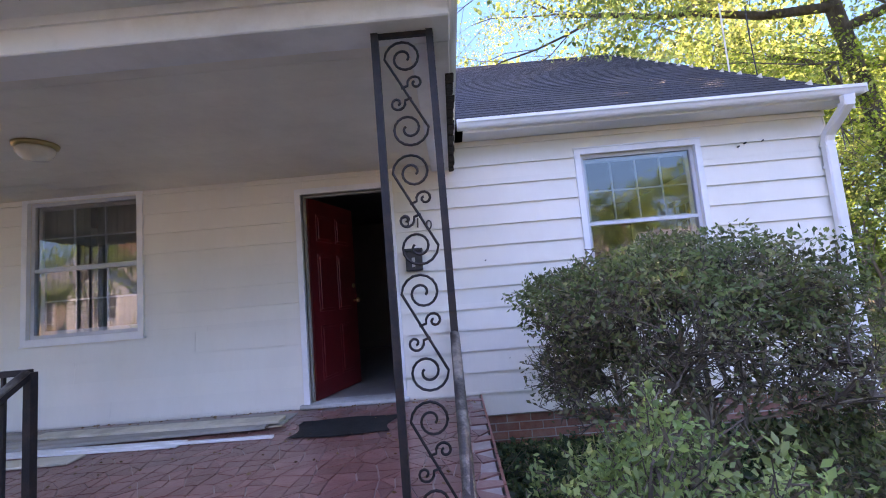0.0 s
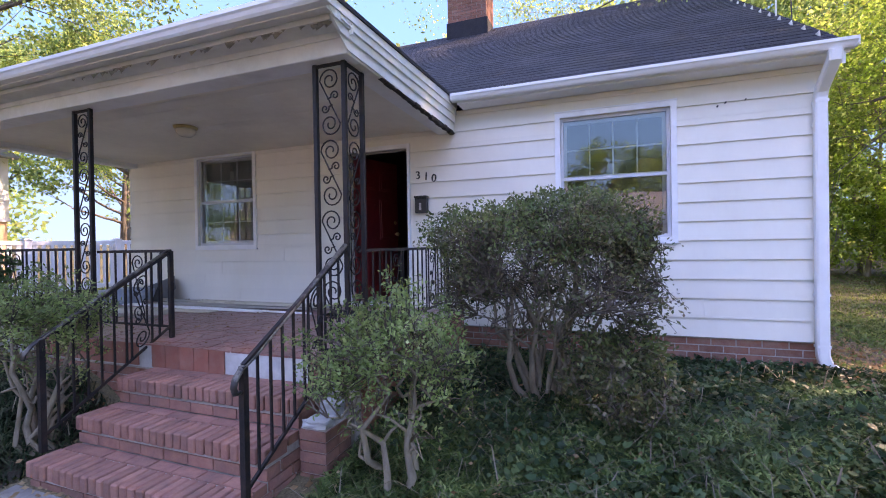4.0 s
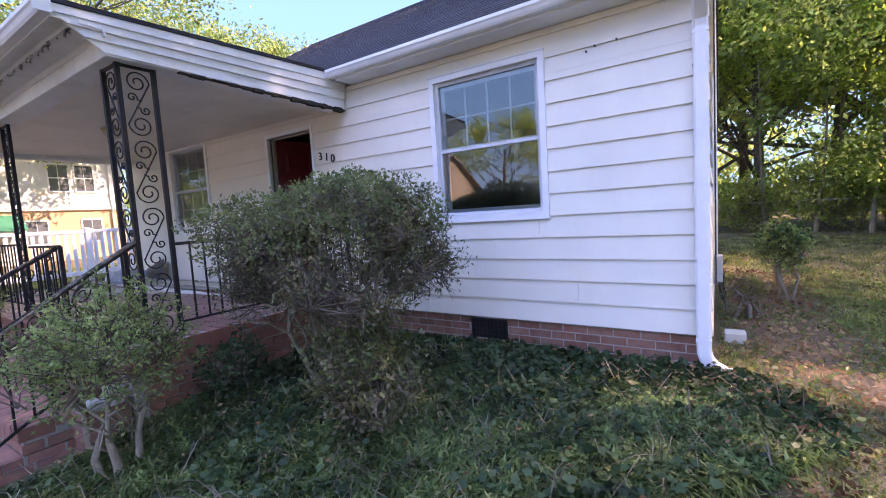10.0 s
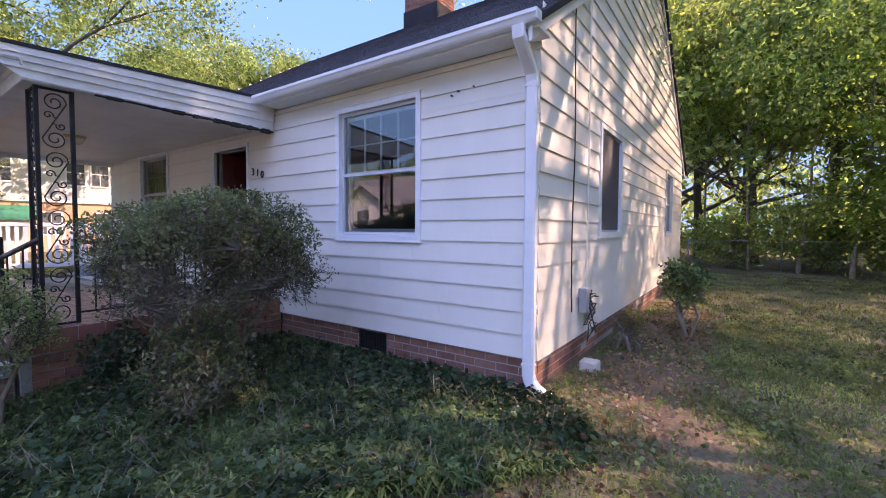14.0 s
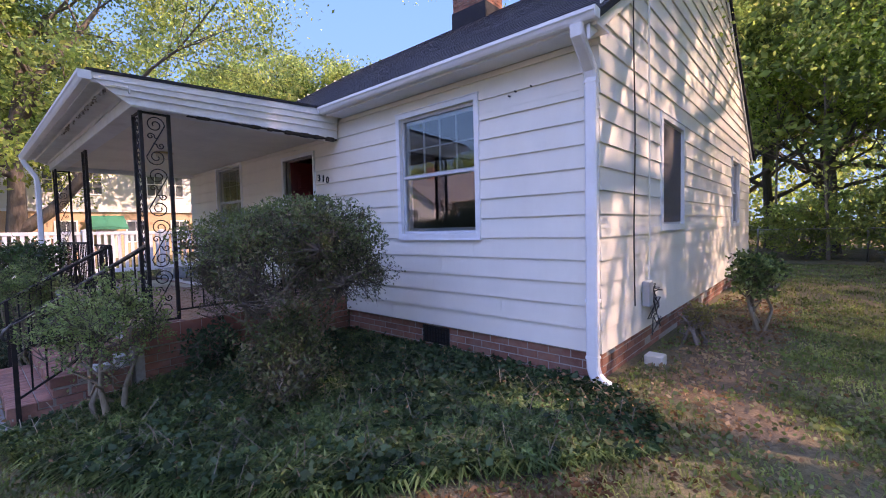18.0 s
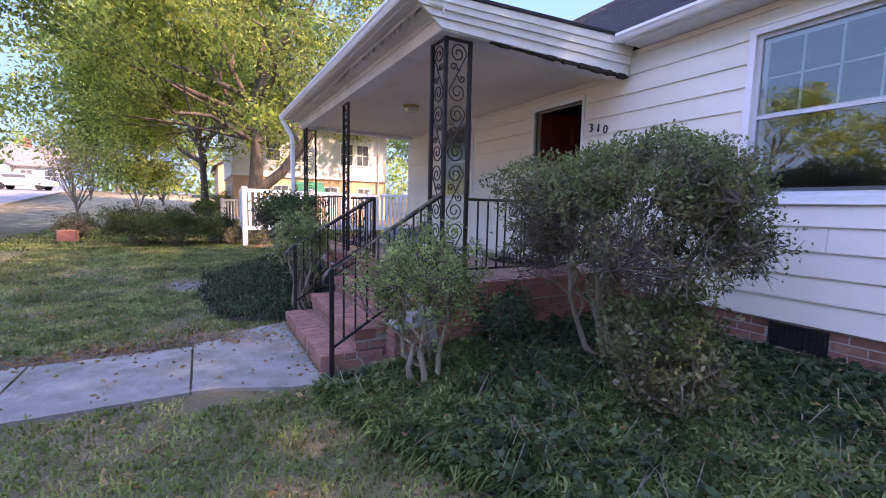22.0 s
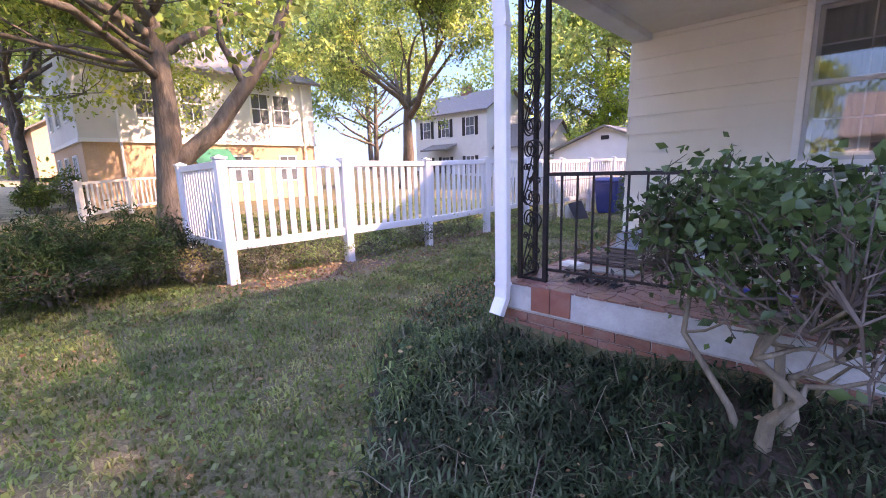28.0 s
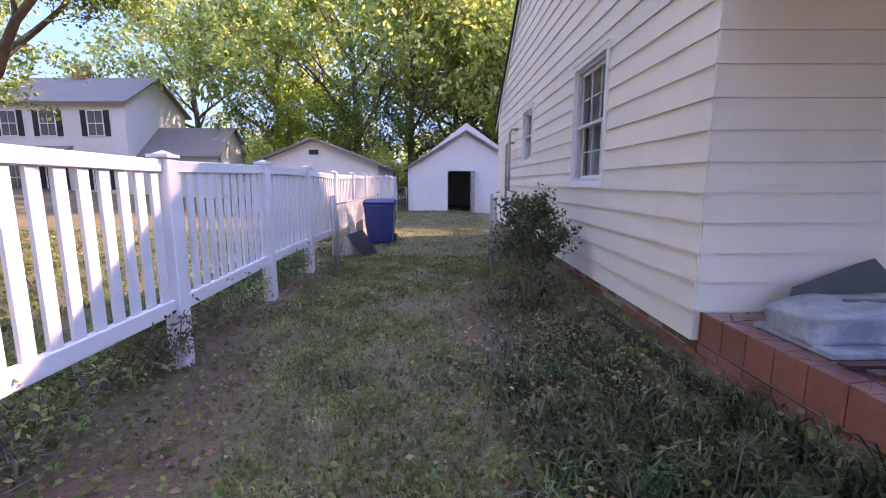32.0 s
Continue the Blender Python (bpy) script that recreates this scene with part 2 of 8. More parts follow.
BLIND = mat("window_blind", (0.78, 0.80, 0.82), (0.70, 0.72, 0.75), 3, 0.8)
SCREEN = mat("dark_screen", (0.115, 0.105, 0.115), (0.08, 0.074, 0.082), 40, 0.7)
BRASS = mat("brass", (0.55, 0.42, 0.2), None, 8, 0.35, metal=1.0)
BLACK = mat("black_metal", (0.02, 0.02, 0.022), None, 10, 0.4)
LAMP_GLASS = mat("frosted_glass", (0.75, 0.70, 0.58), (0.6, 0.55, 0.45), 8, 0.25)
BARK = mat("bark", (0.17, 0.13, 0.10), (0.065, 0.05, 0.04), 9, 0.95, 0.9, 26, stretch=(1, 1, 0.25), dirt=(0.28, 0.26, 0.22), dirt_scale=3, dirt_amount=0.4)
PALE_BARK = mat("pale_stem_bark", (0.33, 0.27, 0.20), (0.16, 0.125, 0.09), 14, 0.9, 0.5, 60, stretch=(1, 1, 0.4))
TWIG = mat("grey_twig", (0.30, 0.25, 0.22), (0.19, 0.155, 0.13), 12, 0.9)
HEDGE_TWIG = mat("hedge_twig", (0.15, 0.115, 0.09), (0.06, 0.045, 0.036), 9, 0.9)
BROWN_TWIG = mat("brown_twig", (0.22, 0.165, 0.14), (0.10, 0.075, 0.063), 9, 0.9)
VINYL = mat("white_vinyl", (0.68, 0.69, 0.71), (0.63, 0.64, 0.66), 2, 0.35, dirt=(0.55, 0.55, 0.48), dirt_scale=2.5, dirt_amount=0.18)
ALU = mat("storm_aluminium", (0.62, 0.64, 0.67), (0.52, 0.54, 0.57), 6, 0.45)
GALV = mat("galvanised_steel", (0.48, 0.47, 0.45), (0.34, 0.32, 0.29), 10, 0.5, metal=0.6, dirt=(0.2, 0.12, 0.07), dirt_scale=6, dirt_amount=0.4)
BIN_BLUE = mat("bin_plastic", (0.018, 0.045, 0.20), (0.014, 0.035, 0.16), 4, 0.4, dirt=(0.15, 0.15, 0.16), dirt_scale=3, dirt_amount=0.2)
GREYBOARD = mat("weathered_board", (0.40, 0.38, 0.34), (0.24, 0.22, 0.19), 6, 0.9, 0.3, 50, stretch=(0.2, 1, 1))
CREAM = mat("cream_board", (0.62, 0.58, 0.46), (0.5, 0.46, 0.36), 5, 0.7, 0.15, 40, dirt=(0.15, 0.12, 0.09), dirt_scale=3, dirt_amount=0.5)
SHEET = mat("grey_sheet_metal", (0.27, 0.34, 0.40), (0.20, 0.25, 0.30), 4, 0.4, 0.1, 30, dirt=(0.62, 0.66, 0.70), dirt_scale=7, dirt_amount=0.6)
DARKWOOD = mat("dark_rotten_wood", (0.13, 0.085, 0.075), (0.05, 0.035, 0.032), 12, 0.9, 0.4, 50, stretch=(0.2, 1, 1), rand=0.3)
DARK_SHEET = mat("dark_sheet_metal", (0.17, 0.19, 0.21), (0.12, 0.135, 0.15), 5, 0.5, 0.1, 30)
DARKCLOTH = mat("dark_felt", (0.05, 0.052, 0.055), (0.03, 0.03, 0.032), 8, 0.95, 0.4, 60)
BLUE_TARP = mat("blue_plastic", (0.03, 0.06, 0.35), None, 6, 0.4)
WHITE_WALL = mat("white_clapboard_far", (0.72, 0.72, 0.70), (0.66, 0.66, 0.64), 2, 0.6)
ORANGE_BRICK = mat("orange_brick_far", (0.66, 0.45, 0.30), (0.56, 0.36, 0.23), 12, 0.85, 0.2, 40, dirt=(0.42, 0.22, 0.14), dirt_scale=30, dirt_amount=0.5)
GREY_ROOF = mat("grey_roof_far", (0.24, 0.22, 0.20), (0.16, 0.145, 0.13), 10, 0.9, 0.3, 40, stretch=(1, 0.3, 1))
TAN_WALL = mat("tan_wall_far", (0.46, 0.38, 0.29), (0.4, 0.33, 0.25), 3, 0.8)
AWNING = mat("green_awning", (0.02, 0.22, 0.14), (0.016, 0.18, 0.115), 5, 0.6)
SHUTTER = mat("black_shutter", (0.02, 0.02, 0.023), None, 6, 0.6)
FAR_GLASS = mat("dark_window_far", (0.14, 0.16, 0.18), (0.09, 0.10, 0.115), 2, 0.08)
ASPHALT = mat("asphalt", (0.26, 0.25, 0.24), (0.20, 0.195, 0.19), 3, 0.9, 0.4, 120)
CAR_PAINT = mat("car_paint_white", (0.75, 0.76, 0.78), None, 2, 0.2, wax=0.6)
RUBBER = mat("rubber", (0.02, 0.02, 0.02), None, 10, 0.8)
STONE = mat("pale_block", (0.68, 0.65, 0.58), (0.55, 0.52, 0.46), 8, 0.9, 0.3, 60)
METER = mat("meter_grey", (0.42, 0.43, 0.43), (0.35, 0.36, 0.36), 8, 0.5)
GLASS = glass_mat("window_glass", ior=1.6)
STORM_GLASS = glass_mat("storm_glass", ior=2.9)

LEAF_OAK = leaf_mat("leaf_green_gold", [(0.0893, 0.146, 0.0446), (0.167, 0.235, 0.0637), (0.294, 0.331, 0.0956), (0.485, 0.421, 0.14)], 0.55)
LEAF_YELLOW = leaf_mat("leaf_yellow_green", [(0.101, 0.157, 0.0414), (0.202, 0.249, 0.0691), (0.331, 0.314, 0.11)], 0.55)
LEAF_DEEP = leaf_mat("leaf_deep_green", [(0.063, 0.105, 0.0353), (0.109, 0.16, 0.0462), (0.185, 0.227, 0.0672)], 0.55)
LEAF_LIME = leaf_mat("leaf_lime", [(0.096, 0.162, 0.0307), (0.169, 0.246, 0.0422), (0.261, 0.307, 0.0653)], 0.65)
LEAF_TOP = leaf_mat("leaf_privet_top", [(0.056, 0.097, 0.0388), (0.102, 0.138, 0.053), (0.204, 0.204, 0.097)], 0.35, patch=5)
LEAF_PRIVET = leaf_mat("leaf_privet", [(0.035, 0.06, 0.023), (0.08, 0.10, 0.04), (0.14, 0.135, 0.07), (0.21, 0.15, 0.10)], 0.22, 0.38, 0.3, patch=4, own=0.7)
LEAF_BROWN = leaf_mat("leaf_brown", [(0.24, 0.13, 0.07), (0.20, 0.16, 0.07), (0.15, 0.15, 0.05), (0.30, 0.18, 0.11)], 0.35)
LEAF_HOLLY = leaf_mat("leaf_holly", [(0.0255, 0.0638, 0.0238), (0.0467, 0.0978, 0.0323), (0.0808, 0.136, 0.0467)], 0.22, 0.34, 0.35, patch=4)
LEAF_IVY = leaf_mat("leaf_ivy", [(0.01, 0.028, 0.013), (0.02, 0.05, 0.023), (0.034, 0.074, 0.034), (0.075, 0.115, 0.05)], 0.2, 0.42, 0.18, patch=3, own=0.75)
# inner ivy leaves, coloured dark to deepen the shade under the upper ones
LEAF_SHADED_IVY = leaf_mat("leaf_ivy_shaded", [(0.0112, 0.0315, 0.0135), (0.0188, 0.0488, 0.0195), (0.0338, 0.0675, 0.0255)], 0.15, 0.4, patch=3)
BLADE_BED = leaf_mat("blade_liriope", [(0.017, 0.039, 0.014), (0.041, 0.087, 0.028), (0.088, 0.145, 0.05), (0.22, 0.25, 0.105)], 0.16, 0.42, 0.15, patch=4, own=0.75)
# same plant as BLADE_BED; the shade beside the porch is in these darker stops
BLADE_SHADED = leaf_mat("blade_liriope_shaded", [(0.008, 0.02, 0.01), (0.02, 0.041, 0.019), (0.046, 0.072, 0.036), (0.15, 0.155, 0.1)], 0.08, 0.5, 0.12, patch=4, own=0.7)
BLADE_LAWN = leaf_mat("blade_lawn", [(0.0492, 0.0902, 0.0213), (0.0861, 0.1353, 0.0344), (0.164, 0.1804, 0.0615), (0.2952, 0.2542, 0.1394)], 0.3, 0.5, 0.25, patch=2.2)
BLADE_GREEN = leaf_mat("blade_side_lawn", [(0.0683, 0.1125, 0.0305), (0.1125, 0.1611, 0.0441), (0.1926, 0.225, 0.0723), (0.3375, 0.2979, 0.153)], 0.3, 0.5, 0.25, patch=1.4)
LEAF_FRESH = leaf_mat("leaf_privet_fresh", [(0.07, 0.125, 0.045), (0.12, 0.19, 0.065), (0.20, 0.26, 0.10), (0.28, 0.31, 0.15)], 0.4, 0.4, 0.25, patch=5)
LEAF_JUNIPER = leaf_mat("needle_juniper", [(0.0135, 0.0338, 0.0135), (0.0225, 0.0525, 0.018), (0.045, 0.075, 0.0225)], 0.15, 0.5)
WEED = leaf_mat("leaf_lawn_weed", [(0.053, 0.0928, 0.0265), (0.0928, 0.1388, 0.0398), (0.1529, 0.1856, 0.0663), (0.2254, 0.2192, 0.1061)], 0.3, 0.45, 0.35, patch=3)
STRAW = leaf_mat("dead_stem", [(0.12, 0.10, 0.075), (0.19, 0.16, 0.12), (0.30, 0.26, 0.20)], 0.1, 0.8)
LITTER = leaf_mat("leaf_litter", [(0.16, 0.075, 0.035), (0.26, 0.14, 0.075), (0.36, 0.25, 0.15), (0.12, 0.06, 0.04)], 0.15, 0.8)


def backdrop_mat():
    """Clear autumn sky low over the land: paler near the horizon."""
    m = bpy.data.materials.new("sky_backdrop")
    m.use_nodes = True
    nt = m.node_tree
    nt.nodes.remove(nt.nodes["Principled BSDF"])
    em = nt.nodes.new("ShaderNodeEmission")
    tc, sp, ramp, mr = (nt.nodes.new("ShaderNode" + k) for k in ("TexCoord", "SeparateXYZ", "ValToRGB", "MapRange"))
    nt.links.new(tc.outputs["Object"], sp.inputs[0])
    mr.inputs[1].default_value, mr.inputs[2].default_value = 0.0, 260.0
    nt.links.new(sp.outputs["Z"], mr.inputs[0])
    nt.links.new(mr.outputs[0], ramp.inputs[0])
    el = ramp.color_ramp.elements
    el[0].color, el[1].color = (0.10, 0.20, 0.34, 1), (0.04, 0.15, 0.39, 1)
    e = el.new(0.3)
    e.color = (0.062, 0.185, 0.39, 1)
    nt.links.new(ramp.outputs[0], em.inputs[0])
    nt.links.new(em.outputs[0], nt.nodes["Material Output"].inputs[0])
    return m


# ---- helpers ----
WORLD = {}


def place_of(ob):
    return WORLD.get(ob, Matrix.Identity(4))


def mesh_of(name, bm, material):
    me = bpy.data.meshes.new(name)
    bmesh.ops.recalc_face_normals(bm, faces=bm.faces)
    bm.to_mesh(me)
    bm.free()
    me.materials.append(material)
    return me


def part(name, bm, material, parent, label="", kind="", smooth=False):
    """One mesh object under a thing or a part; its vertices are in world places."""
    me = bm if isinstance(bm, bpy.types.Mesh) else mesh_of(name, bm, material)
    if smooth:
        me.shade_smooth()
    ob = new(name, me)
    if parent:
        ob.parent = parent
        ob.matrix_parent_inverse = place_of(parent).inverted()
    return tagged(ob, label, "", "", kind)


def thing(name, label, category, at=(0, 0, 0), group="", kind=""):
    ob = new(name)
    ob.empty_display_size = 0.2
    ob.location = at
    WORLD[ob] = Matrix.Translation(at)
    return tagged(ob, label, category, group, kind)


def solid(name, bm, material, label, category, group="", kind="", smooth=False):
    me = bm if isinstance(bm, bpy.types.Mesh) else mesh_of(name, bm, material)
    if smooth:
        me.shade_smooth()
    return tagged(new(name, me), label, category, group, kind)


def box(bm, x0, x1, y0, y1, z0, z1, m=None):
    pts = [(x, y, z) for z in (z0, z1) for y in (y0, y1) for x in (x0, x1)]
    v = [bm.verts.new(m @ Vector(p) if m else p) for p in pts]
    for f in ((0, 2, 3, 1), (4, 5, 7, 6), (0, 1, 5, 4), (2, 6, 7, 3), (0, 4, 6, 2), (1, 3, 7, 5)):
        bm.faces.new([v[i] for i in f])
    return v


def boxes(*dims):
    bm = bmesh.new()
    for d in dims:
        box(bm, *d)
    return bm


def soft(bm, w=0.006, seg=1):
    bmesh.ops.bevel(bm, geom=list(bm.edges), offset=w, segments=seg, affect="EDGES", clamp_overlap=True)
    return bm


def prism(bm, pts, f):
    """A closed profile at both ends f(0, p), f(1, p), joined."""
    a = [bm.verts.new(f(0, p)) for p in pts]
    b = [bm.verts.new(f(1, p)) for p in pts]
    n = len(pts)
    bm.faces.new(a)
    bm.faces.new(b[::-1])
    for i in range(n):
        j = (i + 1) % n
        bm.faces.new((a[i], b[i], b[j], a[j]))


def tube(bm, pts, r, sides=6, caps=True, flat=1.0):
    """A round or flattened bar along a line of points; r is one radius or one for each point."""
    pts = [Vector(p) for p in pts]
    rs = r if hasattr(r, "__len__") else [r] * len(pts)
    up = Vector((0.123, 0.234, 0.965))
    rings = []
    for i, p in enumerate(pts):
        d = (pts[min(i + 1, len(pts) - 1)] - pts[max(i - 1, 0)])
        if d.length < 1e-9:
            d = Vector((0, 0, 1))
        d.normalize()
        s = d.cross(up)
        if s.length < 0.05:
            s = d.cross(Vector((1, 0, 0)))
        s.normalize()
        u = s.cross(d)
        up = u
        rings.append([bm.verts.new(p + (s * math.cos(a) + u * math.sin(a) * flat) * rs[i]) for a in [2 * math.pi * k / sides for k in range(sides)]])
    for a, b in zip(rings, rings[1:]):
        for k in range(sides):
            bm.faces.new((a[k], a[(k + 1) % sides], b[(k + 1) % sides], b[k]))
    if caps:
        bm.faces.new(rings[0][::-1])
        bm.faces.new(rings[-1])


def lathe(bm, prof, at, sides=20):
    x, y, z = at
    rings = [[bm.verts.new((x + r * math.cos(2 * math.pi * k / sides), y + r * math.sin(2 * math.pi * k / sides), z + h)) for k in range(sides)] for r, h in prof]
    for a, b in zip(rings, rings[1:]):
        for k in range(sides):
            bm.faces.new((a[k], a[(k + 1) % sides], b[(k + 1) % sides], b[k]))
    bm.faces.new(rings[0][::-1])
    bm.faces.new(rings[-1])


def array_mesh(name, verts, loops, size, material):
    """A mesh from arrays: verts (n, 3), faces of one size, loops (faces * size)."""
    me = bpy.data.meshes.new(name)
    n, nf = len(verts), len(loops) // size
    me.vertices.add(n)
    me.vertices.foreach_set("co", np.ascontiguousarray(verts, dtype=np.float32).ravel())
    me.loops.add(len(loops))
    me.loops.foreach_set("vertex_index", np.ascontiguousarray(loops, dtype=np.int32))
    me.polygons.add(nf)
    me.polygons.foreach_set("loop_start", np.arange(0, nf * size, size, dtype=np.int32))
    me.update(calc_edges=True)
    me.validate()
    me.materials.append(material)
    return me


def unit(a):
    return a / np.maximum(np.linalg.norm(a, axis=1, keepdims=True), 1e-9)


def leaves_mesh(name, pos, size, material, rng, aspect=0.5, droop=0.0, flat=0.0):
    """A leaf of two faces at each place, turned at random; flat leans the leaves level, droop hangs their tips."""
    n = len(pos)
    d = rng.normal(size=(n, 3))
    d[:, 2] = d[:, 2] * (1 - flat) - droop
    d = unit(d)
    s = rng.normal(size=(n, 3))
    s[:, 2] *= (1 - flat)
    s = unit(np.cross(d, s))
    nrm = np.cross(d, s)
    L = (size * rng.uniform(0.65, 1.35, n))[:, None]
    W = L * aspect * 0.5
    v = np.empty((n, 4, 3))
    v[:, 0] = pos
    v[:, 1] = pos + d * L * 0.5 + s * W + nrm * L * 0.08
    v[:, 2] = pos + d * L
    v[:, 3] = pos + d * L * 0.5 - s * W + nrm * L * 0.08
    base = np.arange(n)[:, None] * 4
    loops = (base + np.array([[0, 1, 2, 0, 2, 3]])).ravel()
    return array_mesh(name, v.reshape(-1, 3), loops, 3, material)


def lobed_mesh(name, pos, size, material, rng, flat=0.6):
    """Five-lobed leaves, each a fan of faces round its stalk."""
    n = len(pos)
    d = rng.normal(size=(n, 3))
    d[:, 2] *= 1 - flat
    d = unit(d)
    s = rng.normal(size=(n, 3))
    s[:, 2] *= 1 - flat
    s = unit(np.cross(d, np.cross(d, s)))
    nrm = np.cross(d, s)
    L = (size * rng.uniform(0.55, 1.35, n))[:, None]
    out = [(0.0, 0.0, 0.0), (-0.10, 0.36, -0.05), (0.18, 0.33, 0.03), (0.48, 0.46, -0.06), (0.60, 0.28, 0.03), (1.0, 0.0, -0.10), (0.60, -0.28, 0.03), (0.48, -0.46, -0.06), (0.18, -0.33, 0.03), (-0.10, -0.36, -0.05)]
    v = np.stack([pos + d * L * a + s * L * b + nrm * L * c for a, b, c in out], 1)
    fan = np.array([[0, i, i + 1] for i in range(1, 9)]).ravel()
    loops = (np.arange(n)[:, None] * len(out) + fan).ravel()
    return array_mesh(name, v.reshape(-1, 3), loops, 3, material)


def blades_mesh(name, pos, length, material, rng, width=0.006, lean=0.6):
    """Arching grass blades of three faces."""
    n = len(pos)
    a = rng.uniform(0, 2 * np.pi, n)
    d = np.stack([np.cos(a), np.sin(a), np.zeros(n)], 1)
    s = np.stack([-np.sin(a), np.cos(a), np.zeros(n)], 1) * width * rng.uniform(0.6, 1.3, n)[:, None]
    L = (length * rng.uniform(0.5, 1.3, n))[:, None]
    le = (lean * rng.uniform(0.3, 1.6, n))[:, None]
    up = np.array([[0, 0, 1.0]])
    mid = pos + up * L * 0.6 + d * L * le * 0.35
    tip = pos + up * L * np.clip(1 - le * 0.55, 0.1, 1) + d * L * le
    v = np.empty((n, 5, 3))
    v[:, 0], v[:, 1], v[:, 2], v[:, 3], v[:, 4] = pos - s, pos + s, mid + s * 0.8, mid - s * 0.8, tip
    base = np.arange(n)[:, None] * 5
    loops = (base + np.array([[0, 1, 2, 0, 2, 3, 3, 2, 4]])).ravel()
    return array_mesh(name, v.reshape(-1, 3), loops, 3, material)


def step(a, b, v):
    t = np.clip((np.asarray(v, dtype=float) - a) / (b - a), 0, 1)
    return t * t * (3 - 2 * t)


def gz(x, y):
    """The height of the ground."""
    x, y = np.asarray(x, dtype=float), np.asarray(y, dtype=float)
    left = 0.235 * step(-2.2, -8.5, x)
    right = 0.10 * step(1.5, 6.0, x)
    bump = 0.22 * step(0.4, 2.6, y) * step(-5.9, -5.5, x) * step(6.5, 3.6, x) * step(20, 12, y)
    roll = 0.02 * np.sin(x * 1.3 + 0.7) * np.sin(y * 1.1) * step(1.0, 3.0, np.abs(x + 0.6))
    front = step(-5.7, -3.6, x) * (1 - step(1.6, 2.4, y)) + step(-6.5, -5.6, x) * step(1.6, 2.4, y)
    mound = 0.32 * step(-1.85, -2.5, x) * front * step(0.4, 1.5, y) * (0.35 + 0.65 * step(4.2, 2.2, y)) * step(12, 8, y)
    corner = 0.17 * np.exp(-((x + 5.55) / 0.55) ** 2 - ((y - 1.45) / 0.6) ** 2)
    rise = 2.0 * step(-16, -56, x)
    return left + right + bump + roll + mound + corner + rise + 0.12 * step(12, 26, y)


def inside(poly, x, y):
    hit = np.zeros(len(x), bool)
    for (x0, y0), (x1, y1) in zip(poly, poly[1:] + poly[:1]):
        c = (y0 > y) != (y1 > y)
        hit ^= c & (x < (x1 - x0) * (y - y0) / ((y1 - y0) or 1e-9) + x0)
    return hit


def scatter(poly, n, rng):
    xs, ys = [p[0] for p in poly], [p[1] for p in poly]
    x, y = rng.uniform(min(xs), max(xs), n), rng.uniform(min(ys), max(ys), n)
    k = inside(poly, x, y)
    return x[k], y[k]


# ---- ground ----
def ticks(a, b, fine0, fine1, s0, s1):
    v = list(np.arange(fine0, fine1 + 1e-6, s0))
    lo, st = fine0, s0
    while lo > a:
        st = min(st * 1.35, s1)
        lo -= st
        v.insert(0, lo)
    hi, st = fine1, s0
    while hi < b:
        st = min(st * 1.35, s1)
        hi += st
        v.append(hi)
    return np.array(v)


# worn spots: place, reach and colour
DIRT = [(-4.58, -0.20, 0.42, 0.36, (0.17, 0.15, 0.15)), (3.0, 1.28, 0.26, 0.18, (0.15, 0.09, 0.06)), (3.45, 1.72, 0.26, 0.20, (0.15, 0.09, 0.06)), (4.10, 2.50, 0.22, 0.42, (0.15, 0.09, 0.06)),
        (4.5, 6.6, 0.60, 3.0, (0.17, 0.10, 0.065)), (4.9, 4.4, 0.4, 0.5, (0.16, 0.105, 0.07)), (-9.0, 2.6, 0.60, 2.6, (0.115, 0.068, 0.046)), (-9.42, 6.6, 0.40, 2.2, (0.17, 0.105, 0.07)), (-6.66, 5.9, 0.62, 2.1, (0.13, 0.085, 0.06)),
        (-6.9, -1.5, 1.3, 0.5, (0.24, 0.20, 0.12)), (-1.95, -0.1, 0.45, 0.3, (0.19, 0.125, 0.08)), (-5.6, -0.9, 0.6, 0.3, (0.24, 0.20, 0.12)), (7.6, 8.2, 1.2, 0.5, (0.24, 0.18, 0.11)), (-34, -3, 15, 7, (0.36, 0.31, 0.19)), (-24, -5, 6, 2.2, (0.33, 0.28, 0.17)), (-1.48, -0.9, 0.26, 1.7, (0.12, 0.085, 0.06))]


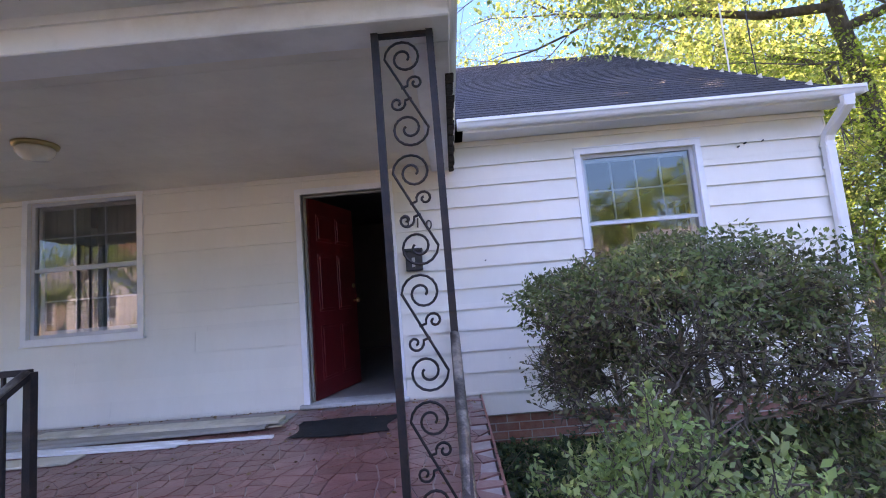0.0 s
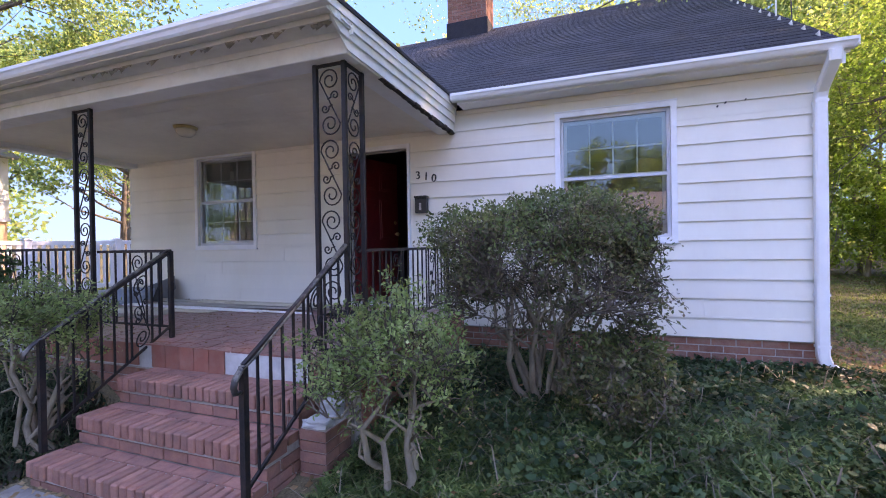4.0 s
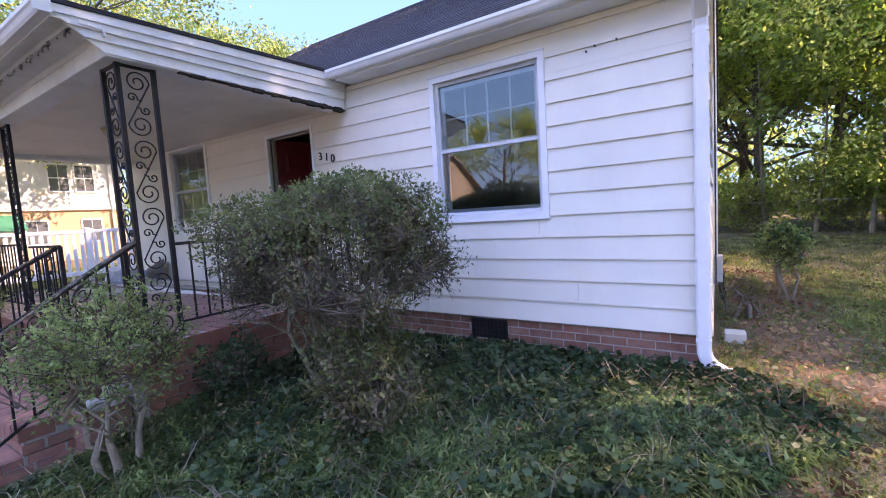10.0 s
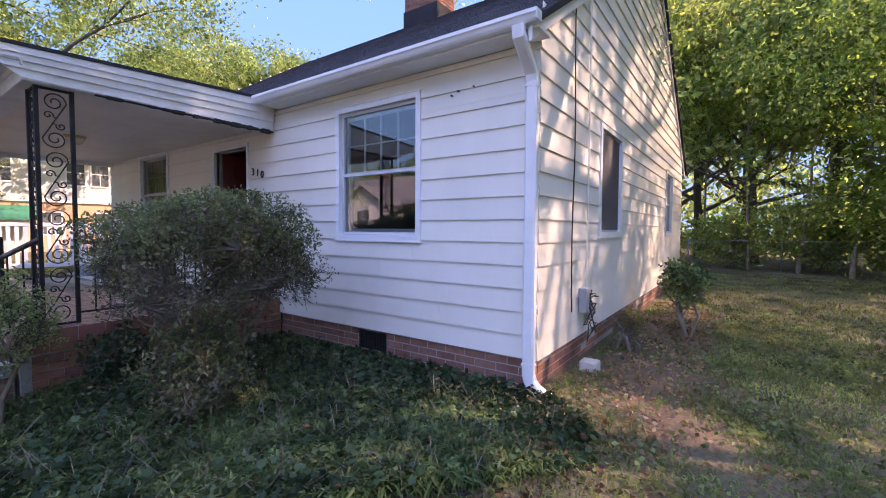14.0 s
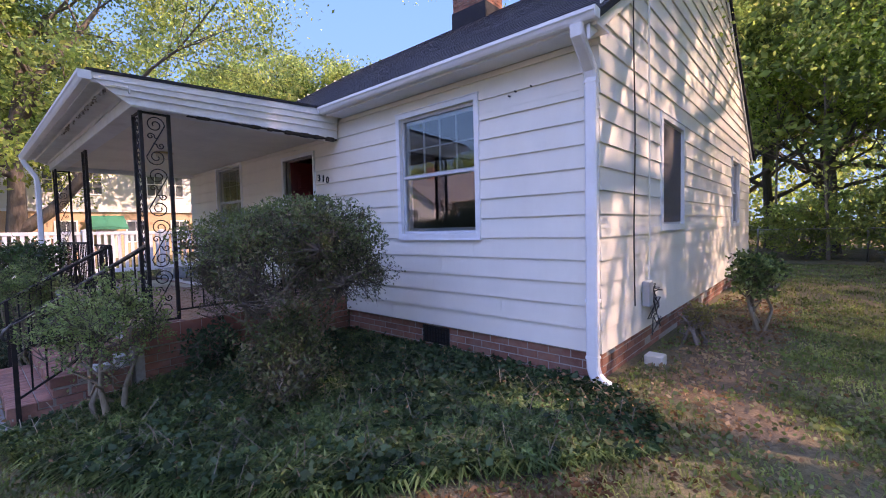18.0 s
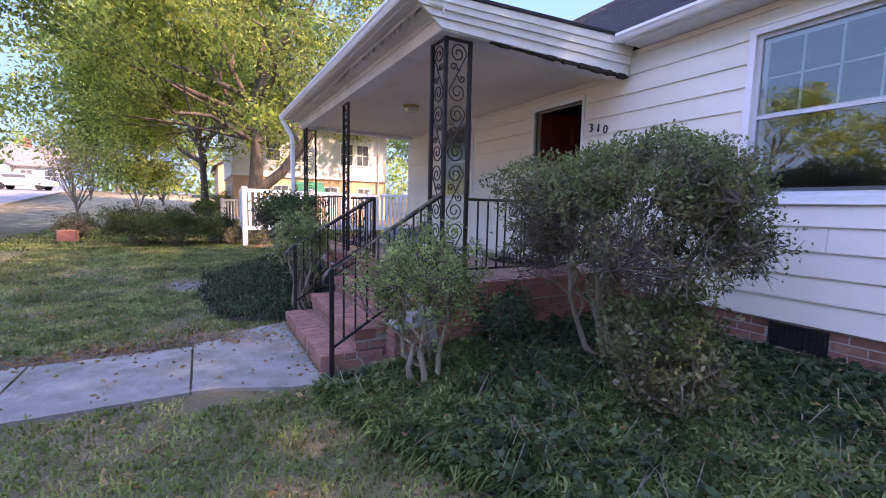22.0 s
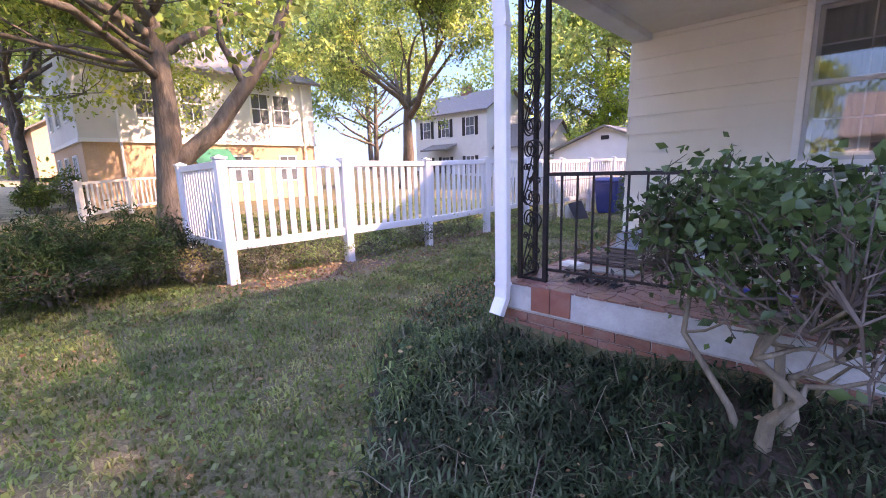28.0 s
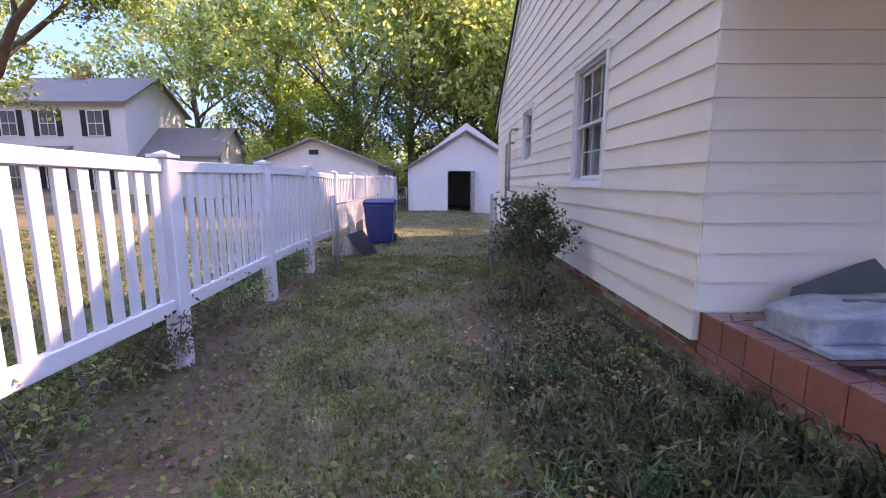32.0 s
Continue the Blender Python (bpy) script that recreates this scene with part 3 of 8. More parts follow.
def ground_material():
    m = mat("lawn_soil", (0.085, 0.09, 0.036), (0.15, 0.12, 0.066), 1.6, 0.95, 0.9, 70, dirt=(0.23, 0.155, 0.10), dirt_scale=0.55, dirt_amount=0.75)
    nt = m.node_tree
    b = nt.nodes["Principled BSDF"]
    col = b.inputs["Base Color"].links[0].from_socket
    tc = nt.nodes.new("ShaderNodeTexCoord")
    fine = nt.nodes.new("ShaderNodeTexNoise")
    fine.inputs["Scale"].default_value, fine.inputs["Detail"].default_value, fine.inputs["Roughness"].default_value = 38.0, 8, 0.8
    nt.links.new(tc.outputs["Object"], fine.inputs["Vector"])
    mr = nt.nodes.new("ShaderNodeMapRange")
    mr.inputs[1].default_value, mr.inputs[2].default_value, mr.inputs[3].default_value, mr.inputs[4].default_value = 0.3, 0.7, 0.25, 1.75
    nt.links.new(fine.outputs[0], mr.inputs[0])
    hs = nt.nodes.new("ShaderNodeHueSaturation")
    nt.links.new(mr.outputs[0], hs.inputs["Value"])
    ragged = nt.nodes.new("ShaderNodeTexNoise")
    ragged.inputs["Scale"].default_value, ragged.inputs["Detail"].default_value = 1.9, 9
    nt.links.new(tc.outputs["Object"], ragged.inputs["Vector"])
    for sx, sy, rx, ry, tone in DIRT:
        mp = nt.nodes.new("ShaderNodeMapping")
        mp.inputs["Location"].default_value, mp.inputs["Scale"].default_value = (-sx / rx, -sy / ry, 0), (1 / rx, 1 / ry, 0)
        ln = nt.nodes.new("ShaderNodeVectorMath")
        ln.operation = "LENGTH"
        ad = nt.nodes.new("ShaderNodeMath")
        ad.operation = "ADD"
        edge = nt.nodes.new("ShaderNodeMapRange")
        edge.inputs[1].default_value, edge.inputs[2].default_value, edge.inputs[3].default_value, edge.inputs[4].default_value = 1.25, 1.75, 0.9, 0.0
        mx = nt.nodes.new("ShaderNodeMixRGB")
        mx.inputs[2].default_value = (*tone, 1)
        nt.links.new(tc.outputs["Object"], mp.inputs[0])
        nt.links.new(mp.outputs[0], ln.inputs[0])
        nt.links.new(ln.outputs["Value"], ad.inputs[0])
        wide = nt.nodes.new("ShaderNodeMath")
        wide.operation, wide.inputs[1].default_value = "MULTIPLY", 1.6
        nt.links.new(ragged.outputs[0], wide.inputs[0])
        nt.links.new(wide.outputs[0], ad.inputs[1])
        nt.links.new(ad.outputs[0], edge.inputs[0])
        nt.links.new(edge.outputs[0], mx.inputs[0])
        nt.links.new(col, mx.inputs[1])
        col = mx.outputs[0]
    nt.links.new(col, hs.inputs["Color"])
    nt.links.new(hs.outputs[0], b.inputs["Base Color"])
    return m


gxs, gys = ticks(-420, 420, -12, 9, 0.25, 40), ticks(-420, 420, -4, 12, 0.25, 40)
GX, GY = np.meshgrid(gxs, gys)
gv = np.stack([GX.ravel(), GY.ravel(), gz(GX.ravel(), GY.ravel())], 1)
nx, ny = len(gxs), len(gys)
gi, gj = np.meshgrid(np.arange(nx - 1), np.arange(ny - 1))
g0 = (gj * nx + gi).ravel()
ground = solid("ground", array_mesh("ground", gv, np.stack([g0, g0 + 1, g0 + nx + 1, g0 + nx], 1).ravel(), 4, ground_material()), None, "patchy green and brown lawn soil", "ground", kind="structure", smooth=True)

# ---- house numbers ----
XL, XR, YF, YB = -5.625, 3.835, 4.262, 14.0
Z_SILL, Z_EAVE = 0.555, 3.20
RIDGE_Y, RIDGE_Z, EAVE_Y, EAVE_Z = 9.13, 6.62, 3.98, 3.27
SLOPE = (RIDGE_Z - EAVE_Z) / (RIDGE_Y - EAVE_Y)
SLAB = 0.75
P_FRONT, P_RIGHT, P_LEFT = 1.74, 0.26, -5.60


def on_front(u, d, z):
    return Vector((u, YF - d, z))


def on_right(u, d, z):
    return Vector((XR + d, u, z))


def on_left(u, d, z):
    return Vector((XL - d, u, z))


# openings as (from, to, bottom, top) along each wall
WIN_R = (1.438, 2.556, 1.592, 2.958)
WIN_L = (-4.09, -2.985, 1.60, 2.955)
DOOR = (-1.345, -0.465, 0.775, 2.80)
SIDE_R = [(6.07, 7.03, 1.64, 2.85), (11.2, 12.1, 1.62, 2.9)]
SIDE_L = [(6.03, 7.03, 1.63, 2.96), (9.5, 10.3, 2.05, 2.98), (8.75, 9.45, 4.55, 5.45)]
FRONT_OPEN = [WIN_R, WIN_L, DOOR]


def wall_cells(u0, u1, z0, z1, opens):
    """The rectangles of a wall left round its openings."""
    us = sorted({u0, u1, *[o[0] for o in opens], *[o[1] for o in opens]})
    zs = sorted({z0, z1, *[o[2] for o in opens], *[o[3] for o in opens]})
    for a, b in zip(us, us[1:]):
        run = None
        for c, e in zip(zs, zs[1:]):
            if any(o[0] < (a + b) / 2 < o[1] and o[2] < (c + e) / 2 < o[3] for o in opens):
                if run:
                    yield a, b, *run
                run = None
            else:
                run = (run[0], e) if run else (c, e)
        if run:
            yield a, b, *run


def wall_core(name, at, u0, u1, z0, z1, opens, label, thick=0.15, gable=False):
    bm = bmesh.new()
    for a, b, c, e in wall_cells(u0, u1, z0, z1, opens):
        prism(bm, [(0, c), (-thick, c), (-thick, e), (0, e)], lambda k, p: at((a, b)[k], p[0], p[1]))
    if gable:
        prism(bm, [(u0, z1), (u1, z1), (RIDGE_Y, RIDGE_Z - 0.12)], lambda k, p: at(p[0], (0, -thick)[k], p[1]))
    return solid(name, bm, SIDING, label, "wall", kind="structure")


def siding(wall, at, u0, u1, z0, z1, opens, cut=None, rows=0.2, seed=1):
    """Lapped boards, one part each, cut round the openings and, under a roof, to its slope."""
    rng = random.Random(seed)
    z, opens = z0, list(opens)
    while z < z1 - 0.02:
        top = min(z + rows, z1)
        lo, hi = (u0, u1) if cut is None else cut(z + rows * 0.5, u0, u1)
        if hi - lo < 0.1:
            break
        marks = sorted({z, top, *[v for o in opens for v in o[2:] if z < v < top]})
        for a, b in zip(marks, marks[1:]):
            mid = (a + b) / 2
            gaps = sorted((o[0], o[1]) for o in opens if o[2] < mid < o[3])
            cur, spans = lo, []
            for g0_, g1_ in gaps:
                if g0_ > cur:
                    spans.append((cur, g0_))
                cur = max(cur, g1_)
            if cur < hi:
                spans.append((cur, hi))
            for s0, s1 in spans:
                cuts = [s0]
                nxt = s0 + rng.uniform(1.6, 3.4)
                while nxt < s1 - 0.8:
                    cuts.append(nxt)
                    nxt += rng.uniform(2.6, 3.6)
                cuts.append(s1)
                for c0, c1 in zip(cuts, cuts[1:]):
                    da, db = 0.026 - 0.018 * (a - z) / rows, 0.026 - 0.018 * (b - z) / rows
                    w = rng.uniform(-0.0015, 0.0015)
                    bm = bmesh.new()
                    prism(bm, [(0.001, a), (da, a + w), (db, b + w), (0.001, b)], lambda k, p: at((c0 + 0.0012, c1 - 0.0012)[k], p[0], p[1]))
                    part("siding_board", bm, SIDING, wall)
        z += rows


wall_front = wall_core("wall_front", on_front, XL, XR, Z_SILL, Z_EAVE, FRONT_OPEN, "cream white lapped siding front wall")
wall_right = wall_core("wall_right", on_right, YF - 0.0, YB, Z_SILL, Z_EAVE, SIDE_R, "white lapped siding gable wall in dappled sun", gable=True)
wall_left = wall_core("wall_left", on_left, YF, YB, Z_SILL, Z_EAVE, SIDE_L[:2], "cream white lapped siding gable wall", gable=True)
bm = boxes((XL + 0.15, XR - 0.15, YB - 0.15, YB, Z_SILL, Z_EAVE))
solid("wall_back", bm, SIDING, "white siding back wall", "wall", kind="structure")


def under_roof(z, u0, u1):
    if z < Z_EAVE - 0.05:
        return u0, u1
    lo = EAVE_Y + (z + 0.04 - EAVE_Z) / SLOPE
    return max(u0, lo), min(u1, 2 * RIDGE_Y - lo)


# ---- roof ----
def roof_z(y):
    return EAVE_Z + SLOPE * (y - EAVE_Y)


X0R, X1R = XL - 0.10, XR + 0.10
bm = bmesh.new()
prism(bm, [(EAVE_Y, EAVE_Z - 0.06), (EAVE_Y, EAVE_Z), (RIDGE_Y, RIDGE_Z), (RIDGE_Y, RIDGE_Z - 0.07)], lambda k, p: Vector(((X0R, X1R)[k], p[0], p[1])))
prism(bm, [(2 * RIDGE_Y - EAVE_Y, EAVE_Z - 0.06), (2 * RIDGE_Y - EAVE_Y, EAVE_Z), (RIDGE_Y + 0.002, RIDGE_Z), (RIDGE_Y + 0.002, RIDGE_Z - 0.07)], lambda k, p: Vector(((X0R, X1R)[k], p[0], p[1])))
roof = solid("roof", bm, SHINGLE_FAR, "dark grey asphalt shingle gable roof", "roof", kind="structure")
RUN = Vector((0, RIDGE_Y - EAVE_Y, RIDGE_Z - EAVE_Z)).normalized()
NRM = Vector((0, -RUN.z, RUN.y))


def shingle_box(bm, x0, x1, s, e, lift):
    o = Vector((0, EAVE_Y, EAVE_Z))
    a, b = o + RUN * s, o + RUN * (s + e)
    pts = [a, a + NRM * (0.006 + lift), b + NRM * 0.002, b]
    prism(bm, pts, lambda k, p: Vector(((x0, x1)[k], p.y, p.z)))


def shingles():
    rng = random.Random(5)
    length = math.hypot(RIDGE_Y - EAVE_Y, RIDGE_Z - EAVE_Z)
    rest, s, row, single = bmesh.new(), 0.0, 0, 0
    while s < length - 0.05:
        x = X0R + (0.15 if row % 2 else 0.0) + rng.uniform(0, 0.05)
        x = X0R if row % 2 == 0 else X0R - 0.0
        first = 0.16 if row % 2 else 0.32
        while x < X1R - 0.01:
            w = min(first, X1R - x)
            first = 0.32
            lift = rng.uniform(0, 0.0015)
            if x > 0.3 and row < 27 and single < 300:
                one = bmesh.new()
                shingle_box(one, x + 0.003, x + w - 0.003, s, 0.155, lift)
                part("shingle", one, SHINGLE, roof)
                single += 1
            else:
                shingle_box(rest, x + 0.003, x + w - 0.003, s, 0.155, lift)
            x += w
        s += 0.145
        row += 1
    part("shingle_field", rest, SHINGLE_FAR, roof, kind="stuff")


# soffit, fascia, rakes and gutter of the main roof
solid("trim_fascia", boxes((0.30, X1R, 3.985, 4.01, 3.185, 3.255)), TRIM, "white painted fascia board", "trim", kind="structure")
solid("trim_soffit", boxes((0.30, X1R - 0.004, 4.012, 4.236, 3.190, 3.206)), TRIM, "white painted soffit", "trim", kind="structure")
for tag, x in (("trim_rake_right", XR + 0.03), ("trim_rake_left", XL - 0.055)):
    bm = bmesh.new()
    for sgn in (1, -1):
        def along(k, p, sgn=sgn):
            y = (EAVE_Y - 0.02, RIDGE_Y)[k]
            yy = y if sgn == 1 else 2 * RIDGE_Y - y + 0.003
            return Vector((x + p[0], yy, roof_z(y) - 0.065 + p[1]))
        prism(bm, [(0, -0.11), (0.025, -0.11), (0.025, 0), (0, 0)], along)
    solid(tag, bm, TRIM, "white rake board under the roof edge", "trim", kind="structure")


def gutter(name, x0, x1, y, z, label, end_caps=True):
    g = thing(name, label, "gutter", ((x0 + x1) / 2, y, z))
    bm = bmesh.new()
    prism(bm, [(0, 0.0), (-0.06, 0.0), (-0.074, 0.016), (-0.086, 0.04), (-0.098, 0.052), (-0.098, 0.08), (-0.092, 0.08), (-0.092, 0.055), (-0.056, 0.012), (-0.006, 0.012), (-0.006, 0.08), (0, 0.08)],
          lambda k, p: Vector(((x0, x1)[k], y + p[0], z + p[1])))
    part("trough", bm, GUTTER, g)
    for x in (x0, x1):
        part("end_cap", boxes((x - 0.004, x + 0.004, y - 0.097, y + 0.001, z + 0.001, z + 0.079)), GUTTER, g)
    return g


def downspout(name, pts, label, w=0.085, d=0.06, foot=None):
    """A folded metal pipe through the points, with straps."""
    g = thing(name, label, "downspout", pts[-1])
    P = [Vector(p) for p in pts]
    rings = []
    for i, p in enumerate(P):
        dr = (P[min(i + 1, len(P) - 1)] - P[max(i - 1, 0)]).normalized()
        s = Vector((1, 0, 0))
        if abs(dr.x) > 0.8:
            s = Vector((0, 1, 0))
        n = dr.cross(s).normalized()
        s = n.cross(dr)
        rings.append([p + s * a * w / 2 + n * b * d / 2 for a, b in ((-1, -0.7), (-0.7, -1), (0.7, -1), (1, -0.7), (1, 0.7), (0.7, 1), (-0.7, 1), (-1, 0.7))])
    long = max(range(len(P) - 1), key=lambda i: (P[i + 1] - P[i]).length)
    for nm, lo, hi in (("top_elbow", 0, long), ("pipe", long, long + 1), ("foot_elbow", long + 1, len(P) - 1)):
        if hi <= lo:
            continue
        bm = bmesh.new()
        made = [[bm.verts.new(q) for q in r] for r in rings[lo:hi + 1]]
        for a, b in zip(made, made[1:]):
            for k in range(8):
                bm.faces.new((a[k], a[(k + 1) % 8], b[(k + 1) % 8], b[k]))
        bm.faces.new(made[0])
        bm.faces.new(made[-1])
        part(nm, bm, GUTTER, g)
    if foot:
        bm = bmesh.new()
        Q, made = [Vector(p) for p in foot], []
        for i, p in enumerate(Q):
            dr = (Q[min(i + 1, len(Q) - 1)] - Q[max(i - 1, 0)]).normalized()
            out = Vector((0, 1, 0)).cross(dr)
            grow_ = 1 + 0.05 * i
            made.append([bm.verts.new(p + Vector((0, 1, 0)) * a * d / 2 * grow_ + out * b * w / 2) for a, b in ((-1, -0.7), (-0.7, -1), (0.7, -1), (1, -0.7), (1, 0.7), (0.7, 1), (-0.7, 1), (-1, 0.7))])
        for a, b in zip(made, made[1:]):
            for k in range(8):
                bm.faces.new((a[k], a[(k + 1) % 8], b[(k + 1) % 8], b[k]))
        bm.faces.new(made[0])
        bm.faces.new(made[-1])
        part("foot_elbow", bm, GUTTER, g)
    for z in (P[long].z - 0.03, P[long + 1].z + 0.03):
        x, y = P[long].x, P[long].y
        part("seam_band", boxes((x - w / 2 - 0.003, x + w / 2 + 0.003, y - d / 2 - 0.003, y + d / 2 + 0.003, z - 0.012, z + 0.012)), GUTTER, g)
    return g


gutter("gutter", 0.25, X1R + 0.02, 3.982, 3.205, "white metal gutter along the main eave")
ds = downspout("downspout", [(3.80, 3.925, 3.20), (3.80, 3.93, 3.13), (3.80, 4.17, 2.93), (3.80, 4.195, 2.86), (3.80, 4.195, 0.50)], "white metal downspout at the house corner", 0.10, 0.07,
               foot=[(3.80, 4.194, 0.515), (3.802, 4.194, 0.44), (3.822, 4.194, 0.375), (3.865, 4.194, 0.325), (3.925, 4.194, 0.292), (3.985, 4.194, 0.268)])
for z in (2.6, 1.0):
    part("strap", boxes((3.745, 3.855, 4.225, 4.232, z, z + 0.03), (3.745, 3.75, 4.16, 4.228, z, z + 0.03), (3.85, 3.855, 4.16, 4.228, z, z + 0.03)), GUTTER, ds)

# chimney
ch = thing("chimney", "red brick chimney with a grey metal cap", "chimney", (-0.95, 9.1, 6.2))
CX0, CX1, CY0, CY1 = -1.42, -0.48, 8.75, 9.45
part("core", boxes((CX0 + 0.012, CX1 - 0.012, CY0 + 0.012, CY1 - 0.012, 6.0, 7.50)), MORTAR, ch)
part("flashing", boxes((CX0 - 0.02, CX1 + 0.02, CY0 - 0.02, CY1 + 0.02, 6.15, 6.74)), SHINGLE_FAR, ch)
z, row = 6.745, 0
CHB = []
while z < 7.44:
    for y in (CY0, CY1 - 0.1):
        n = 4
        bw = (CX1 - CX0) / n
        for i in range(n + row % 2):
            a = CX0 + (i - 0.5 * (row % 2)) * bw
            CHB.append((max(a, CX0) + 0.005, min(a + bw, CX1) - 0.005, y, y + 0.1, z, z + 0.064))
    for x in (CX0, CX1 - 0.1):
        for i in range(2):
            a = CY0 + 0.104 + i * 0.246
            CHB.append((x, x + 0.1, a + 0.004, a + 0.24, z, z + 0.064))
    z += 0.075
    row += 1
for d in CHB:
    part("brick", boxes(d), BRICK, ch)
part("cap", soft(boxes((CX0 - 0.03, CX1 + 0.03, CY0 - 0.03, CY1 + 0.03, 7.50, 7.54), (CX0 + 0.02, CX1 - 0.02, CY0 + 0.02, CY1 - 0.02, 7.54, 7.68)), 0.01), GALV, ch, "grey metal cap")


# ---- windows ----
def frame_bm(at, u0, u1, z0, z1, w, d0, d1):
    bm = bmesh.new()
    for a, b, c, e in ((u0, u1, z0, z0 + w), (u0, u1, z1 - w, z1), (u0, u0 + w, z0 + w, z1 - w), (u1 - w, u1, z0 + w, z1 - w)):
        prism(bm, [(a, c), (b, c), (b, e), (a, e)], lambda k, p: at(p[0], (d0, d1)[k], p[1]))
    return bm


def slab_at(at, u0, u1, z0, z1, d0, d1):
    bm = bmesh.new()
    prism(bm, [(u0, z0), (u1, z0), (u1, z1), (u0, z1)], lambda k, p: at(p[0], (d0, d1)[k], p[1]))
    return bm


def pane_at(at, u0, u1, z0, z1, d):
    """A single sheet of glass facing out."""
    me = bpy.data.meshes.new("pane")
    pts = [at(u0, d, z0), at(u1, d, z0), at(u1, d, z1), at(u0, d, z1)]
    me.from_pydata(pts[::-1] if at is on_left else pts, [], [(0, 1, 2, 3)])
    return me


def window(name, at, hole, label, cols=4, rows=2, lower=(1, 1), cloth=None, screen=False, casing=0.056, storm=True):
    u0, u1, z0, z1 = hole
    w = thing(name, label, "window", at((u0 + u1) / 2, 0, z0), kind="structure")
    c = casing
    fr = part("casing", frame_bm(at, u0 - c, u1 + c, z0 - c, z1 + c, c, 0.0, 0.038), TRIM, w)
    part("window_sill", slab_at(at, u0 - c - 0.006, u1 + c + 0.006, z0 - c - 0.014, z0 - c, 0.0, 0.044), TRIM, w)
    part("drip_cap", slab_at(at, u0 - c - 0.006, u1 + c + 0.006, z1 + c, z1 + c + 0.012, 0.0, 0.048), TRIM, w)
    part("storm_frame", frame_bm(at, u0 + 0.001, u1 - 0.001, z0 + 0.001, z1 - 0.001, 0.034, -0.046, -0.008), ALU, w, "grey aluminium storm frame")
    zm = z0 + (z1 - z0) * 0.49
    i0, i1 = u0 + 0.03, u1 - 0.03
    for nm, a, b, (nc, nr), dd in (("sash", zm, z1 - 0.03, (cols, rows), -0.068), ("sash", z0 + 0.03, zm + 0.03, lower, -0.094)):
        sash = part(nm, frame_bm(at, i0, i1, a, b, 0.04, dd - 0.012, dd + 0.012), TRIM, w)
        g0_, g1_, h0, h1 = i0 + 0.04, i1 - 0.04, a + 0.04, b - 0.04
        for i in range(1, nc):
            x = g0_ + (g1_ - g0_) * i / nc
            part("muntin", slab_at(at, x - 0.007, x + 0.007, h0, h1, dd - 0.01, dd + 0.009), TRIM, sash)
        for i in range(1, nr):
            z = h0 + (h1 - h0) * i / nr
            part("muntin", slab_at(at, g0_, g1_, z - 0.007, z + 0.007, dd - 0.008, dd + 0.007), TRIM, sash)
        for i in range(nc):
            for j in range(nr):
                a0, a1 = g0_ + (g1_ - g0_) * i / nc, g0_ + (g1_ - g0_) * (i + 1) / nc
                b0, b1 = h0 + (h1 - h0) * j / nr, h0 + (h1 - h0) * (j + 1) / nr
                me = pane_at(at, a0, a1, b0, b1, dd)
                me.materials.append(GLASS)
                p = part("pane", me, GLASS, sash)
                p.visible_shadow = False
    for a, b in ((zm + 0.024, z1 - 0.03), (z0 + 0.03, zm - 0.012)) if storm else ():
        me = pane_at(at, u0 + 0.034, u1 - 0.034, a, b, -0.030)
        me.materials.append(STORM_GLASS)
        p = part("storm_pane", me, GLASS, w)
        p.visible_shadow = False
    part("meeting_rail", slab_at(at, u0 + 0.03, u1 - 0.03, zm - 0.012, zm + 0.022, -0.044, -0.012), ALU, w)
    if screen:
        part("insect_screen", slab_at(at, u0 + 0.027, u1 - 0.027, z0 + 0.027, z1 - 0.027, 0.003, 0.005), SCREEN, w, "dark insect screen")
    if cloth:
        for a, b, col in cloth:
            bm = bmesh.new()
            n = 26
            x0c, x1c = u0 + (u1 - u0) * a, u0 + (u1 - u0) * b
            cols_ = [(x0c + (x1c - x0c) * i / n, -0.155 + 0.018 * math.sin(i * 1.9) + 0.006 * math.sin(i * 0.7)) for i in range(n + 1)]
            top = [bm.verts.new(at(x, d, z1 + 0.05)) for x, d in cols_]
            bot = [bm.verts.new(at(x, d, z0 - 0.05)) for x, d in cols_]
            for i in range(n):
                bm.faces.new((top[i], top[i + 1], bot[i + 1], bot[i]))
            bmesh.ops.solidify(bm, geom=bm.faces[:], thickness=0.004)
            part("curtain", bm, col, w, smooth=True)
    return w


window("window_1", on_front, WIN_R, "double-hung window with white casing reflecting the sky", cols=4, rows=2)
window("window_2", on_front, WIN_L, "double-hung porch window with pale curtains", cols=3, rows=2, lower=(3, 2), cloth=[(0.0, 0.42, CURTAIN), (0.5, 1.0, CURTAIN)])
window("window_3", on_right, SIDE_R[0], "side window behind a dark insect screen", cols=3, rows=2, lower=(3, 2), screen=True, casing=0.06)
window("window_4", on_right, SIDE_R[1], "bright side window with white casing", cols=3, rows=2, lower=(3, 2), casing=0.06, cloth=[(0.0, 1.0, BLIND)])
window("window_5", on_left, SIDE_L[0], "double-hung window with many small panes", cols=3, rows=2, lower=(3, 2), cloth=[(0.0, 1.0, BLIND)], storm=False)
window("window_6", on_left, SIDE_L[1], "small side window with white casing", cols=2, rows=2, lower=(1, 1), cloth=[(0.0, 1.0, BLIND)], storm=False)

